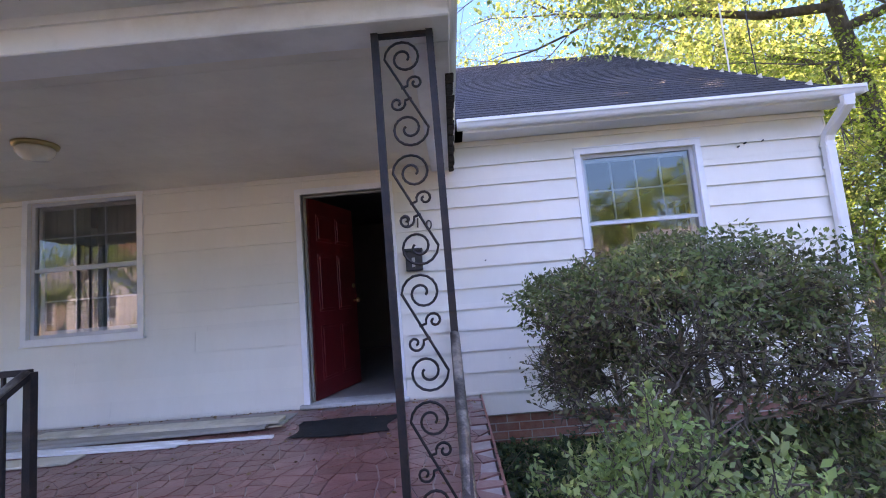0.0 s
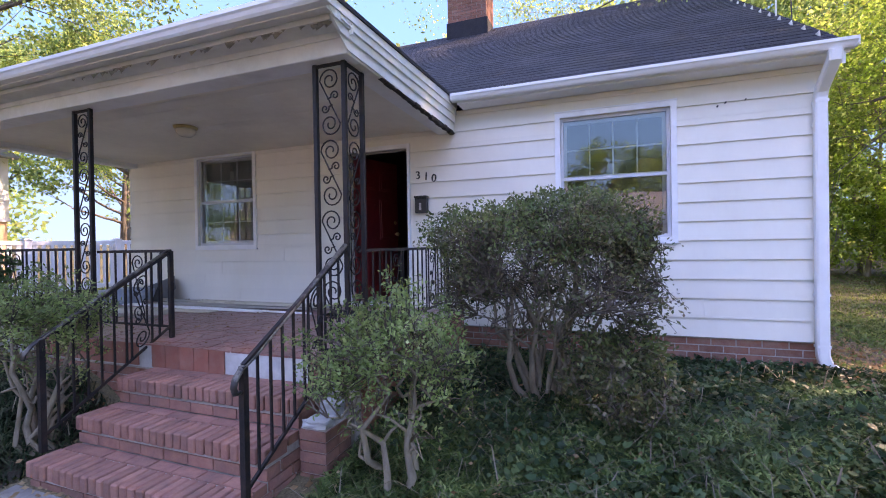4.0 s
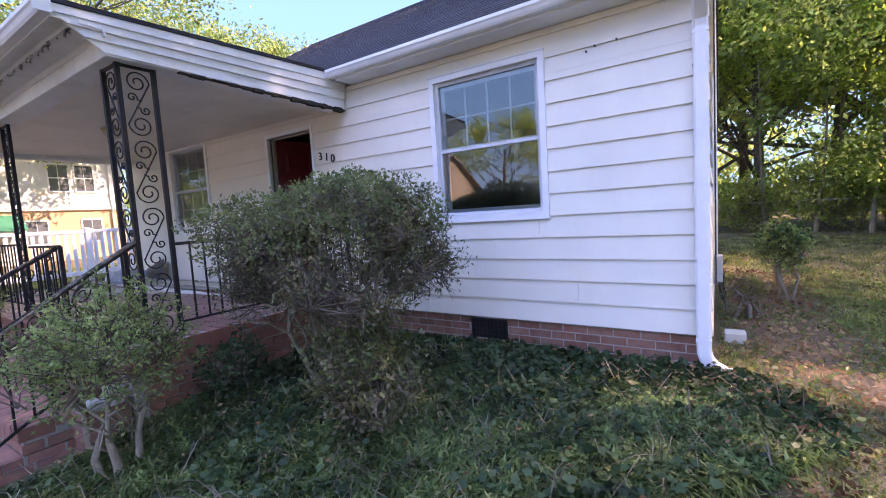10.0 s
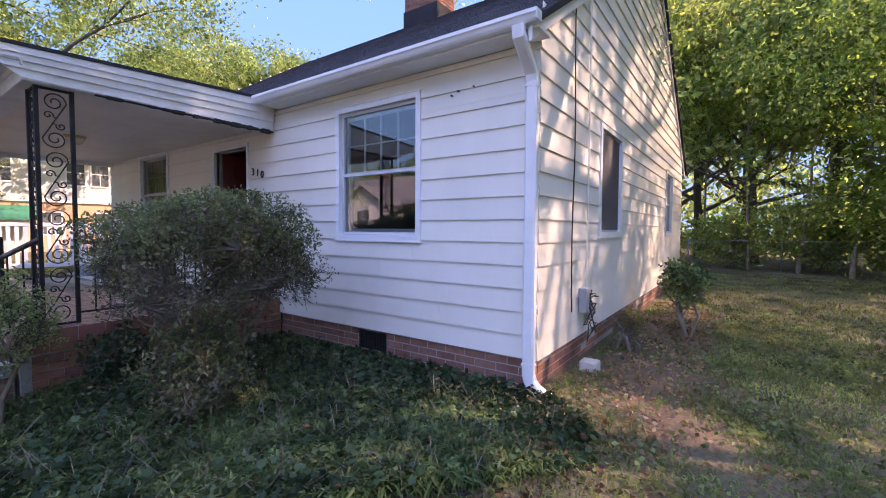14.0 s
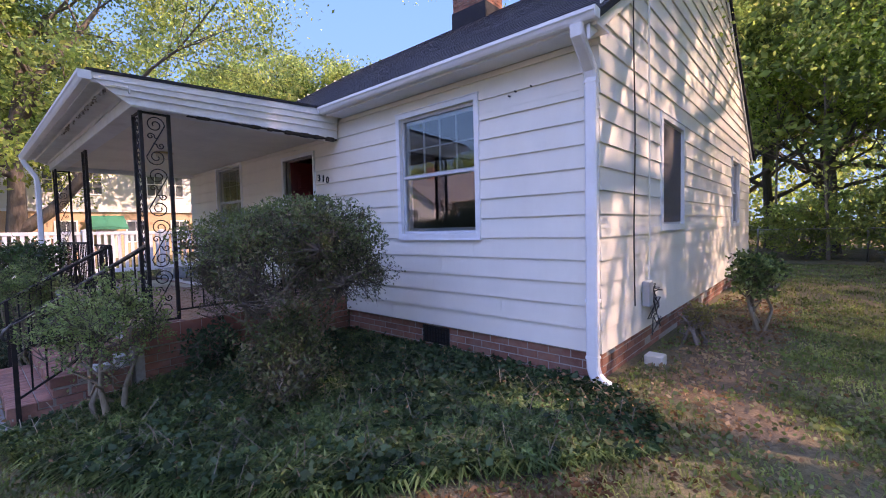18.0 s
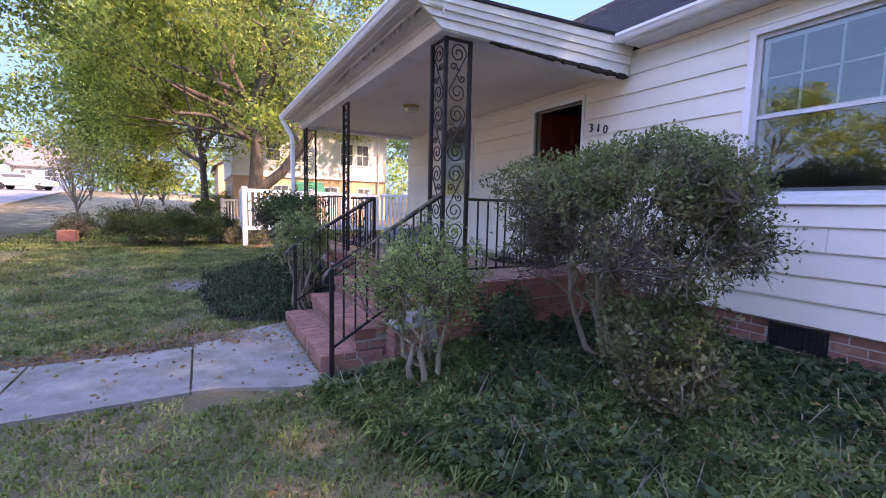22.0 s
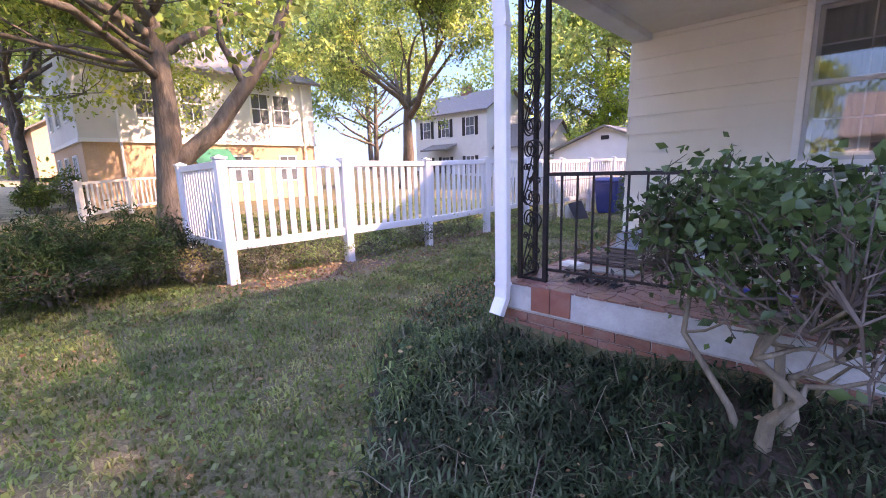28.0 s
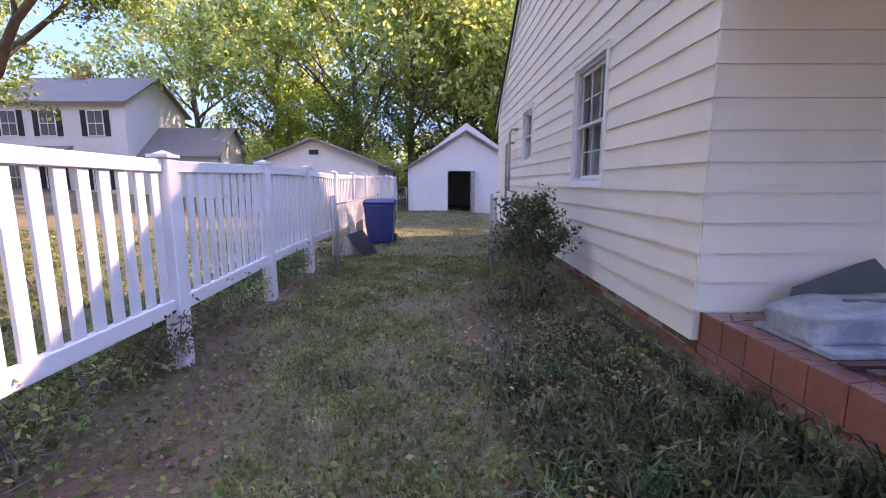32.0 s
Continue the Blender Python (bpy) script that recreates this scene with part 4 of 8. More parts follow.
# ---- front door ----
d0, d1, dz0, dz1 = DOOR
door = thing("door_1", "dark red panelled front door standing open inwards", "door", ((d0 + d1) / 2, YF, dz0), kind="structure")
cas = bmesh.new()
for a, b, c, e in ((d0 - 0.055, d0, dz0 - 0.02, dz1 + 0.055), (d1, d1 + 0.035, dz0 - 0.02, dz1 + 0.055), (d0, d1, dz1, dz1 + 0.055)):
    box(cas, a, b, YF - 0.045, YF + 0.15, c, e)
part("door_frame", cas, TRIM, door, "white worn door frame")
part("stop", boxes((d0, d0 + 0.018, YF + 0.03, YF + 0.075, dz0, dz1), (d1 - 0.018, d1, YF + 0.03, YF + 0.075, dz0, dz1), (d0, d1, YF + 0.03, YF + 0.075, dz1 - 0.018, dz1)), GREYBOARD, door)
part("threshold", soft(boxes((d0 - 0.09, d1 + 0.06, YF - 0.08, YF + 0.16, SLAB, dz0 + 0.012)), 0.008), CEMENT, door, "pale worn threshold")
swing = Matrix.Translation((d0 + 0.02, YF + 0.08, 0)) @ Matrix.Rotation(radians(73), 4, "Z")


def in_leaf(*d):
    bm = bmesh.new()
    box(bm, *d, m=swing)
    return bm


leaf = part("leaf", in_leaf(0, 0.85, -0.02, 0.02, dz0 + 0.015, dz1 - 0.01), DOOR_RED, door, "dark red painted door leaf")
for px0, px1 in ((0.11, 0.385), (0.465, 0.74)):
    for pz0, pz1 in ((0.18, 0.72), (0.86, 1.45), (1.58, 1.86)):
        bm = bmesh.new()
        box(bm, px0, px1, -0.026, -0.018, dz0 + pz0, dz0 + pz1, m=swing)
        box(bm, px0 + 0.03, px1 - 0.03, -0.034, -0.024, dz0 + pz0 + 0.03, dz0 + pz1 - 0.03, m=swing)
        part("panel", soft(bm, 0.006), DOOR_RED, leaf)
bm = bmesh.new()
lathe(bm, [(0.012, 0), (0.012, 0.03), (0.028, 0.04), (0.03, 0.055), (0.02, 0.07)], (0, 0, 0), 14)
bm.transform(swing @ Matrix.Translation((0.79, -0.02, dz0 + 0.95)) @ Matrix.Rotation(radians(90), 4, "X"))
part("door_handle", bm, BRASS, leaf, "brass knob", smooth=True)
bm = bmesh.new()
lathe(bm, [(0.026, 0), (0.026, 0.012), (0.018, 0.016)], (0, 0, 0), 14)
bm.transform(swing @ Matrix.Translation((0.79, -0.02, dz0 + 1.12)) @ Matrix.Rotation(radians(90), 4, "X"))
part("lock", bm, BRASS, leaf, "round brass lock", smooth=True)
for z in (0.2, 1.0, 1.75):
    bm = bmesh.new()
    tube(bm, [(d0 + 0.012, YF + 0.062, dz0 + z), (d0 + 0.012, YF + 0.062, dz0 + z + 0.1)], 0.009, 8)
    part("hinge", bm, BRASS, door)

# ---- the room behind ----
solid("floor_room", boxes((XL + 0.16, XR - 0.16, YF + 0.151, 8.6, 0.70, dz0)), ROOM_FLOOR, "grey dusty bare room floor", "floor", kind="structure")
# room walls and ceiling have the indoor gloom in their plaster colour
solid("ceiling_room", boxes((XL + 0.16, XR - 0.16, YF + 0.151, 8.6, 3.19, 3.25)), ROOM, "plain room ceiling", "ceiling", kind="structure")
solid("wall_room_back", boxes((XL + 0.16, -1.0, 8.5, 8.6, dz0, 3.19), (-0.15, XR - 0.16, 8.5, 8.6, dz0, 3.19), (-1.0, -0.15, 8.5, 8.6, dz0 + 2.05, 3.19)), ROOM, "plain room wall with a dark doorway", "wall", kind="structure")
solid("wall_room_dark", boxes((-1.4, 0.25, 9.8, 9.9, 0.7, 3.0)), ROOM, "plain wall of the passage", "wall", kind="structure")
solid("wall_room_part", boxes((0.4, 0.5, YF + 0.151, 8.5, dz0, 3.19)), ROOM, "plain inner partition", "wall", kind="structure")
solid("trim_room_door", boxes((-1.09, -1.0, 8.47, 8.5, dz0, dz0 + 2.13), (-0.15, -0.06, 8.47, 8.5, dz0, dz0 + 2.13), (-1.0, -0.15, 8.47, 8.5, dz0 + 2.05, dz0 + 2.13)), OAK, "pale trim round the inner doorway", "trim", kind="structure")


# ---- foundation ----
def brick_run(parent, at, u0, u1, z0, courses, singles=True, dz=0.075, bl=0.21, skip=()):
    """Courses of bricks below a wall, set proud of their mortar."""
    rng = random.Random(int(u0 * 10) + courses)
    rest = bmesh.new()
    for r in range(courses):
        z = z0 - (r + 1) * dz
        u = u0 - (bl + 0.01) * (0.5 if r % 2 else 0)
        while u < u1:
            a, b = max(u, u0), min(u + bl, u1)
            if b - a > 0.03 and not any(s[0] < (a + b) / 2 < s[1] and s[2] < z + 0.03 < s[3] for s in skip):
                j = rng.uniform(-0.003, 0.003)
                bm = bmesh.new() if singles else rest
                prism(bm, [(a, z), (b, z), (b, z + dz - 0.011), (a, z + dz - 0.011)], lambda k, p: at(p[0], (-0.08, j)[k], p[1]))
                if singles:
                    part("brick", bm, BRICK, parent)
            u += bl + 0.01
    if singles:
        rest.free()
    else:
        part("brickwork", rest, BRICK_J, parent, kind="stuff")


def set_in(at, d):
    return lambda u, dd, z: at(u, dd - d, z)


VENT = (1.72, 2.13, 0.33, 0.53)
f_front = solid("foundation_front", boxes((0.27, XR - 0.045, YF + 0.005, YF + 0.14, -0.3, Z_SILL - 0.002)), MORTAR, "red brick foundation under the front wall", "foundation", kind="structure")
f_right = solid("foundation_right", boxes((XR - 0.17, XR - 0.036, YF + 0.142, YB - 0.02, -0.3, Z_SILL - 0.002)), MORTAR, "stained red brick foundation along the side", "foundation", kind="structure")
f_left = solid("foundation_left", boxes((XL + 0.036, XL + 0.17, YF + 0.142, YB - 0.02, -0.3, Z_SILL - 0.002)), MORTAR, "red brick foundation along the side", "foundation", kind="structure")
bm = slab_at(set_in(on_front, 0.0), VENT[0], VENT[1], VENT[2], VENT[3], -0.04, 0.002)
vent = solid("foundation_vent", bm, BLACK, "black metal grille vent in the brick foundation", "vent")
for i in range(9):
    u = VENT[0] + 0.03 + i * 0.043
    part("bar", slab_at(on_front, u, u + 0.012, VENT[2] + 0.01, VENT[3] - 0.01, 0.002, 0.012), IRON, vent)
for i in range(4):
    z = VENT[2] + 0.02 + i * 0.05
    part("bar", slab_at(on_front, VENT[0], VENT[1], z, z + 0.01, 0.002, 0.009), IRON, vent)


def late_bricks():
    brick_run(f_front, set_in(on_front, 0.002), 0.27, XR - 0.03, Z_SILL - 0.006, 5, skip=[VENT])
    brick_run(f_right, set_in(on_right, 0.034), YF + 0.02, YF + 5.2, Z_SILL - 0.006, 6)
    brick_run(f_right, set_in(on_right, 0.034), YF + 5.2, YB - 0.02, Z_SILL - 0.006, 6, singles=False)
    brick_run(f_left, set_in(on_left, 0.034), YF + 0.02, YF + 4.4, Z_SILL - 0.006, 3)
    brick_run(f_left, set_in(on_left, 0.034), YF + 4.4, YB - 0.02, Z_SILL - 0.006, 4, singles=False)
    siding(wall_front, on_front, XL - 0.02, XR + 0.005, Z_SILL, 3.188, FRONT_OPEN, rows=0.1985, seed=2)
    siding(wall_right, on_right, YF - 0.024, YB, Z_SILL, 6.5, SIDE_R, cut=under_roof, rows=0.1985, seed=3)
    siding(wall_left, on_left, YF - 0.024, YB, Z_SILL, 6.5, SIDE_L[:2], cut=under_roof, rows=0.1985, seed=4)
    shingles()


# ---- porch ----
porch = solid("porch_floor", boxes((P_LEFT + 0.02, P_RIGHT - 0.02, P_FRONT + 0.02, YF - 0.002, -0.2, SLAB - 0.010)), GROUT, "porch slab of red broken tile in pale grout", "floor", kind="structure")
ST_X0, ST_X1 = -1.66, 0.02
STEPS = [(0.87, 0.19), (1.15, 0.38), (1.43, 0.57)]


def crazy_tiles():
    """Broken tile: cells of a shaken lattice, drawn in from their joints."""
    rng = random.Random(11)
    s = 0.115
    nx_, ny_ = int((P_RIGHT - P_LEFT - 0.02) / s) + 1, int((YF - P_FRONT - 0.02) / s) + 1
    knots = {(i, j): Vector((P_LEFT + i * s + (rng.uniform(-0.4, 0.4) * s if 0 < i < nx_ else 0), P_FRONT + j * s + (rng.uniform(-0.4, 0.4) * s if 0 < j < ny_ else 0))) for i in range(nx_ + 1) for j in range(ny_ + 1)}
    rest, n = bmesh.new(), 0
    for i in range(nx_):
        for j in range(ny_):
            q = [knots[i, j], knots[i + 1, j], knots[i + 1, j + 1], knots[i, j + 1]]
            tris = [q] if rng.random() < 0.45 else ([q[:3], [q[0], q[2], q[3]]] if rng.random() < 0.5 else [[q[0], q[1], q[3]], q[1:]])
            for t in tris:
                c = sum(t, Vector((0, 0))) / len(t)
                pts = []
                for p in t:
                    v = p - c
                    pts.append(c + v * max(0.0, 1 - 0.007 / max(v.length, 0.01)))
                if max(p.y for p in pts) > YF - 0.03 or max(p.x for p in pts) > P_RIGHT:
                    continue
                h = SLAB + rng.uniform(-0.0015, 0.0015)
                near = -1.75 < c.x < 0.1 and c.y < 2.75 and n < 300
                bm = bmesh.new() if near else rest
                prism(bm, [(p.x, p.y) for p in pts], lambda k, p: Vector((p[0], p[1], (SLAB - 0.012, h)[k])))
                if near:
                    part("tile", bm, CRAZY, porch)
                    n += 1
    part("tile_field", rest, CRAZY_J, porch, kind="stuff")


# tile band and cement under the slab's edge, brick below
band = thing("porch_edge", "red quarry tile band with bare cement patches on the porch edge", "porch", (-2.5, P_FRONT, 0.5), kind="structure")
BAND_GAPS = [(-5.61, -5.36), (-5.04, -3.29), (-1.84, -1.66), (-0.95, -0.12)]


def porch_edge():
    rng = random.Random(3)
    part("cement_bed", boxes((P_LEFT + 0.004, P_RIGHT - 0.004, P_FRONT + 0.008, P_FRONT + 0.06, 0.55, SLAB - 0.011)), CEMENT, band, "bare pale cement")
    x = P_LEFT
    while x < P_RIGHT - 0.02:
        w = min(0.159 if x > P_LEFT else 0.084, P_RIGHT - x)
        if not any(a < x + w / 2 < b for a, b in BAND_GAPS):
            part("tile", boxes((x + 0.004, x + w - 0.004, P_FRONT - 0.006 + rng.uniform(-0.001, 0.001), P_FRONT + 0.007, 0.565, SLAB - 0.002)), TILE, band)
        x += w
    for side, xx in ((-1, P_LEFT), (1, P_RIGHT)):
        part("cement_bed", boxes((xx - 0.006 if side > 0 else xx + 0.008, xx - 0.008 if side > 0 else xx + 0.03, P_FRONT + 0.062, YF - 0.03, 0.55, SLAB - 0.011)), CEMENT, band)
        y = P_FRONT
        while y < YF - 0.05:
            w = min(0.205, YF - 0.03 - y)
            part("tile", boxes((xx - 0.008 if side < 0 else xx - 0.007, xx + 0.007 if side < 0 else xx + 0.008, y + 0.004, y + w - 0.004, 0.555, SLAB + 0.003)), TILE, band)
            y += 0.205
    # brick base
    core = part("base_core", boxes((P_LEFT + 0.015, P_RIGHT - 0.015, P_FRONT + 0.015, P_FRONT + 0.12, -0.2, 0.548), (P_LEFT + 0.015, P_LEFT + 0.12, P_FRONT + 0.121, YF - 0.01, -0.2, 0.548), (P_RIGHT - 0.12, P_RIGHT - 0.015, P_FRONT + 0.121, YF - 0.01, -0.2, 0.548)), MORTAR, band)
    brick_run(band, lambda u, d, z: Vector((u, P_FRONT - d, z)), P_LEFT, ST_X0 - 0.01, 0.545, 4)
    brick_run(band, lambda u, d, z: Vector((P_LEFT - d, u, z)), P_FRONT + 0.09, YF, 0.545, 3)
    brick_run(band, lambda u, d, z: Vector((P_RIGHT + d, u, z)), P_FRONT + 0.09, YF, 0.545, 5)


# ---- steps ----
steps = thing("front_steps", "weathered red brick front steps with bull-nose edges", "steps", (-0.82, 1.3, 0), kind="structure")


def build_steps():
    rng = random.Random(8)
    for i, (y, z) in enumerate(STEPS):
        part("riser_core", boxes((ST_X0 + 0.02, ST_X1 - 0.02, y + 0.03, P_FRONT - 0.008, z - 0.19 - (0.1 if i == 0 else 0), z - 0.012)), MORTAR, steps)
        n = 25
        w = (ST_X1 - ST_X0) / n
        for k in range(n):
            x = ST_X0 + k * w
            dy, dz = rng.uniform(-0.006, 0.006), rng.uniform(-0.003, 0.003)
            bm = boxes((x + 0.005, x + w - 0.005, y + dy, y + 0.195, z - 0.098, z + dz))
            part("brick", soft(bm, 0.007), STEP_BRICK, steps)
        for r in range(2):
            zz = z - 0.108 - 0.0 - (r + 1) * 0.07 + 0.07 * 0
            if zz < z - 0.2:
                continue
            x = ST_X0 + 0.008 + (0.1 if i % 2 else 0)
            part("brick", boxes((ST_X0 + 0.008, x + 0.1, y + 0.02, y + 0.1, zz - 0.01, zz + 0.055)), STEP_BRICK, steps)
            x += 0.11
            while x < ST_X1 - 0.05:
                b = min(x + 0.2, ST_X1 - 0.008)
                part("brick", boxes((x, b, y + 0.02 + rng.uniform(-0.003, 0.003), y + 0.1, zz - 0.01, zz + 0.055)), STEP_BRICK, steps)
                x += 0.21
        back = 1.15 if i == 0 else (1.43 if i == 1 else P_FRONT)
        x = ST_X0
        while x < ST_X1 - 0.03:
            b = min(x + 0.205, ST_X1)
            part("brick", boxes((x + 0.004, b - 0.004, y + 0.203, back + 0.015, z - 0.06, z - 0.003 + rng.uniform(-0.002, 0.002))), STEP_BRICK, steps)
            x += 0.205


    # brick cheeks of the flight
    for side, xx in ((1, ST_X1), (-1, ST_X0)):
        c = 0
        while c < 8:
            z0 = -0.02 + 0.072 * c
            starts = [y for y, z in STEPS if z - 0.065 >= z0 + 0.06]
            if starts:
                y = min(starts) + 0.035 - (0.1 if c % 2 else 0.0)
                while y < P_FRONT - 0.02:
                    a, b = max(y, min(starts) + 0.035), min(y + 0.2, P_FRONT - 0.012)
                    if b - a > 0.03:
                        part("brick", boxes((xx - 0.022 if side > 0 else xx + 0.006, xx - 0.006 if side > 0 else xx + 0.022, a + 0.005, b - 0.005, z0, z0 + 0.062)), STEP_BRICK, steps)
                    y += 0.21
            c += 1


# ---- porch roof ----
BEAM_Z, CEIL_Z = 2.915, 2.985
bx1, by0, bx0 = 0.17, 1.85, -5.62
beam = solid("porch_beam", soft(boxes((bx0, bx1, by0, by0 + 0.2, BEAM_Z, 3.08)), 0.006), PORCH_PAINT, "white painted porch beam over the columns", "beam", kind="structure")
solid("porch_beam_side", soft(boxes((bx1 - 0.2, bx1 - 0.002, by0 + 0.201, 4.232, BEAM_Z + 0.002, 3.08)), 0.006), PORCH_PAINT, "white painted side beam, rotted at the lower edge", "beam", kind="structure")
solid("porch_beam_left", soft(boxes((bx0 + 0.002, bx0 + 0.2, by0 + 0.201, 4.232, BEAM_Z + 0.002, 3.08)), 0.006), PORCH_PAINT, "white painted side beam of the porch", "beam", kind="structure")
bm = boxes((bx0 + 0.19, bx1 - 0.19, by0 + 0.19, 4.232, CEIL_Z, CEIL_Z + 0.04))
for i in range(1, 12):
    y = by0 + 0.2 + i * 0.19
    box(bm, bx0 + 0.2, bx1 - 0.2, y, y + 0.006, CEIL_Z - 0.0012, CEIL_Z)
solid("ceiling_porch", bm, CEILING, "grey stained painted porch ceiling", "ceiling", kind="structure")

# porch roof sheet, sloping to the front
ROOF_X0, ROOF_X1 = bx0 - 0.07, bx1 + 0.062


def proof_z(y):
    return 3.165 + 0.049 * (y - 1.5)


bm = bmesh.new()
prism(bm, [(1.52, proof_z(1.52)), (4.34, proof_z(4.34)), (4.34, proof_z(4.34) + 0.03), (1.52, proof_z(1.52) + 0.03)], lambda k, p: Vector(((ROOF_X0, ROOF_X1)[k], p[0], p[1])))
solid("roof_porch", bm, SHINGLE_FAR, "low dark felt porch roof", "roof", kind="structure")

# lapped cornice boards, on the sides and the front
cornice = thing("cornice", "white peeling lapped cornice round the porch roof", "cornice", (ROOF_X1, 2.8, 3.1), kind="structure")
for side in (1, -1):
    for i, (o0, o1, za, zb) in enumerate(((0.0, 0.045, 0.0, 0.34), (0.035, 0.105, 0.30, 0.58), (0.095, 0.165, 0.54, 0.80), (0.155, 0.205, 0.76, 1.0))):
        bm = bmesh.new()

        def end(k, p, side=side):
            y = (1.85 - 0.34 * min(1, p[1] * 1.15), 4.225)[k]
            hi = proof_z(y) - 0.002
            lo = 2.93 if side > 0 else 3.0
            x = bx1 + p[0] * 0.26 if side > 0 else bx0 - p[0] * 0.3
            return Vector((x, y, lo + (hi - lo) * p[1]))
        prism(bm, [(0.0 if i == 0 else o0 - 0.03, zb), (o0, za), (o1, za), (o1 - 0.012, zb)], end)
        part("cornice_board", bm, PORCH_PAINT, cornice)
for i, (ya, yb, za, zb) in enumerate(((1.835, 1.849, 3.03, 3.10), (1.70, 1.835, 3.075, 3.09), (1.655, 1.70, 3.06, 3.125), (1.60, 1.66, 3.10, 3.15), (1.55, 1.60, 3.075, 3.165))):
    part("cornice_board", boxes((ROOF_X0 + 0.01 * i, ROOF_X1 - 0.008 - 0.004 * i, ya, yb, za, zb)), PORCH_PAINT, cornice)
# flakes of paint and the broken edge of the moulding
rngp = random.Random(21)
bm = bmesh.new()
for i in range(46):
    x = rngp.uniform(-2.6, 0.1)
    s = rngp.uniform(0.015, 0.055)
    y = 1.66 + rngp.uniform(-0.012, 0.02)
    p = [Vector((x, y, 3.06)), Vector((x + s * 2, y, 3.058)), Vector((x + s * 1.3, y - 0.02, 3.06 - s)), Vector((x + s * 0.4, y + 0.01, 3.06 - s * 0.8))]
    bm.faces.new([bm.verts.new(v) for v in p])
bmesh.ops.solidify(bm, geom=bm.faces[:], thickness=0.003)
part("paint_flakes", bm, PEEL, cornice, "curling flakes of old paint", kind="stuff")
bm = bmesh.new()
y = 2.35
while y < 4.2:
    l = rngp.uniform(0.05, 0.14)
    h = rngp.uniform(0.012, 0.045) * (0.5 + (y - 2.3) / 2.2)
    box(bm, bx1 - 0.03, bx1 + 0.012 + rngp.uniform(0, 0.014), y, min(y + l, 4.22), BEAM_Z - h * 0.6, BEAM_Z + h * 0.5)
    y += l * 0.9
soft(bm, 0.006)
part("rotted_edge", bm, ROT, cornice, "black rotted lower edge of the side beam")

gutter("gutter", ROOF_X0 - 0.02, ROOF_X1 + 0.01, 1.552, 3.085, "white metal gutter on the front of the porch")
dl = downspout("downspout", [(-5.64, 1.50, 3.08), (-5.64, 1.52, 3.02), (-5.61, 1.60, 2.88), (-5.57, 1.66, 2.76), (-5.56, 1.67, 2.6), (-5.56, 1.67, 0.72), (-5.56, 1.66, 0.64), (-5.57, 1.60, 0.52)], "white metal downspout at the porch corner", 0.105, 0.075)

# ceiling lamp
lamp = thing("ceiling_light", "round frosted glass porch lamp with a brass base, unlit", "lamp", (-2.72, 2.93, 2.9))
bm = bmesh.new()
lathe(bm, [(0.10, -0.03), (0.125, -0.02), (0.13, 0.0)], (-2.72, 2.93, CEIL_Z - 0.004), 24)
part("base", bm, BRASS, lamp, smooth=True)
bm = bmesh.new()
lathe(bm, [(0.02, -0.115), (0.07, -0.105), (0.10, -0.075), (0.11, -0.045), (0.105, -0.028)], (-2.72, 2.93, CEIL_Z - 0.004), 24)
part("shade", bm, LAMP_GLASS, lamp, "frosted glass shade", smooth=True)


# ---- wrought iron ----
def spiral(cx, cz, r, a0, turns, sign, n=26):
    """From the eye of a scroll out to its rim, ending at the angle a0."""
    out = []
    for i in range(n + 1):
        f = i / n
        a = a0 + sign * turns * 2 * math.pi * (1 - f)
        rr = r * (0.2 + 0.8 * f)
        out.append((cx + rr * math.cos(a), cz + rr * math.sin(a)))
    return out


def scroll_cell(w, h, flip):
    """Lines of one cell of scrollwork: a long S with two small curls."""
    k = w * 0.40
    top = spiral(w / 2, h - k - 0.012, k, 0.0, 1.6, 1)
    long_s = top + [(w - a, h - b) for a, b in reversed(top)]
    k2 = w * 0.17
    c1 = spiral(w * 0.30, h * 0.585, k2, -0.3, 1.25, 1, 16) + [(w * 0.60, h * 0.545)]
    c2 = [(w - a, h - b) for a, b in c1]
    lines = [long_s, c1, c2]
    if flip:
        lines = [[(w - a, b) for a, b in l] for l in lines]
    return lines


def panel_lines(bm_of, at2, w, z0, z1, cells, r=0.006):
    h = (z1 - z0) / cells
    for c in range(cells):
        for l in scroll_cell(w, h, c % 2 == 1 and False):
            bm = bmesh.new()
            tube(bm, [at2(a, z0 + c * h + b) for a, b in l], r, 5)
            bm_of(bm)


def square_bar(p, q, s=0.012, twist=0.0):
    bm = bmesh.new()
    P, Q = Vector(p), Vector(q)
    d = (Q - P).normalized()
    a = d.cross(Vector((0, 1, 0))) if abs(d.y) < 0.9 else d.cross(Vector((1, 0, 0)))
    a.normalize()
    b = d.cross(a)
    prism(bm, [(-s, -s), (s, -s), (s, s), (-s, s)], lambda k, t: (P, Q)[k] + a * t[0] + b * t[1])
    return bm


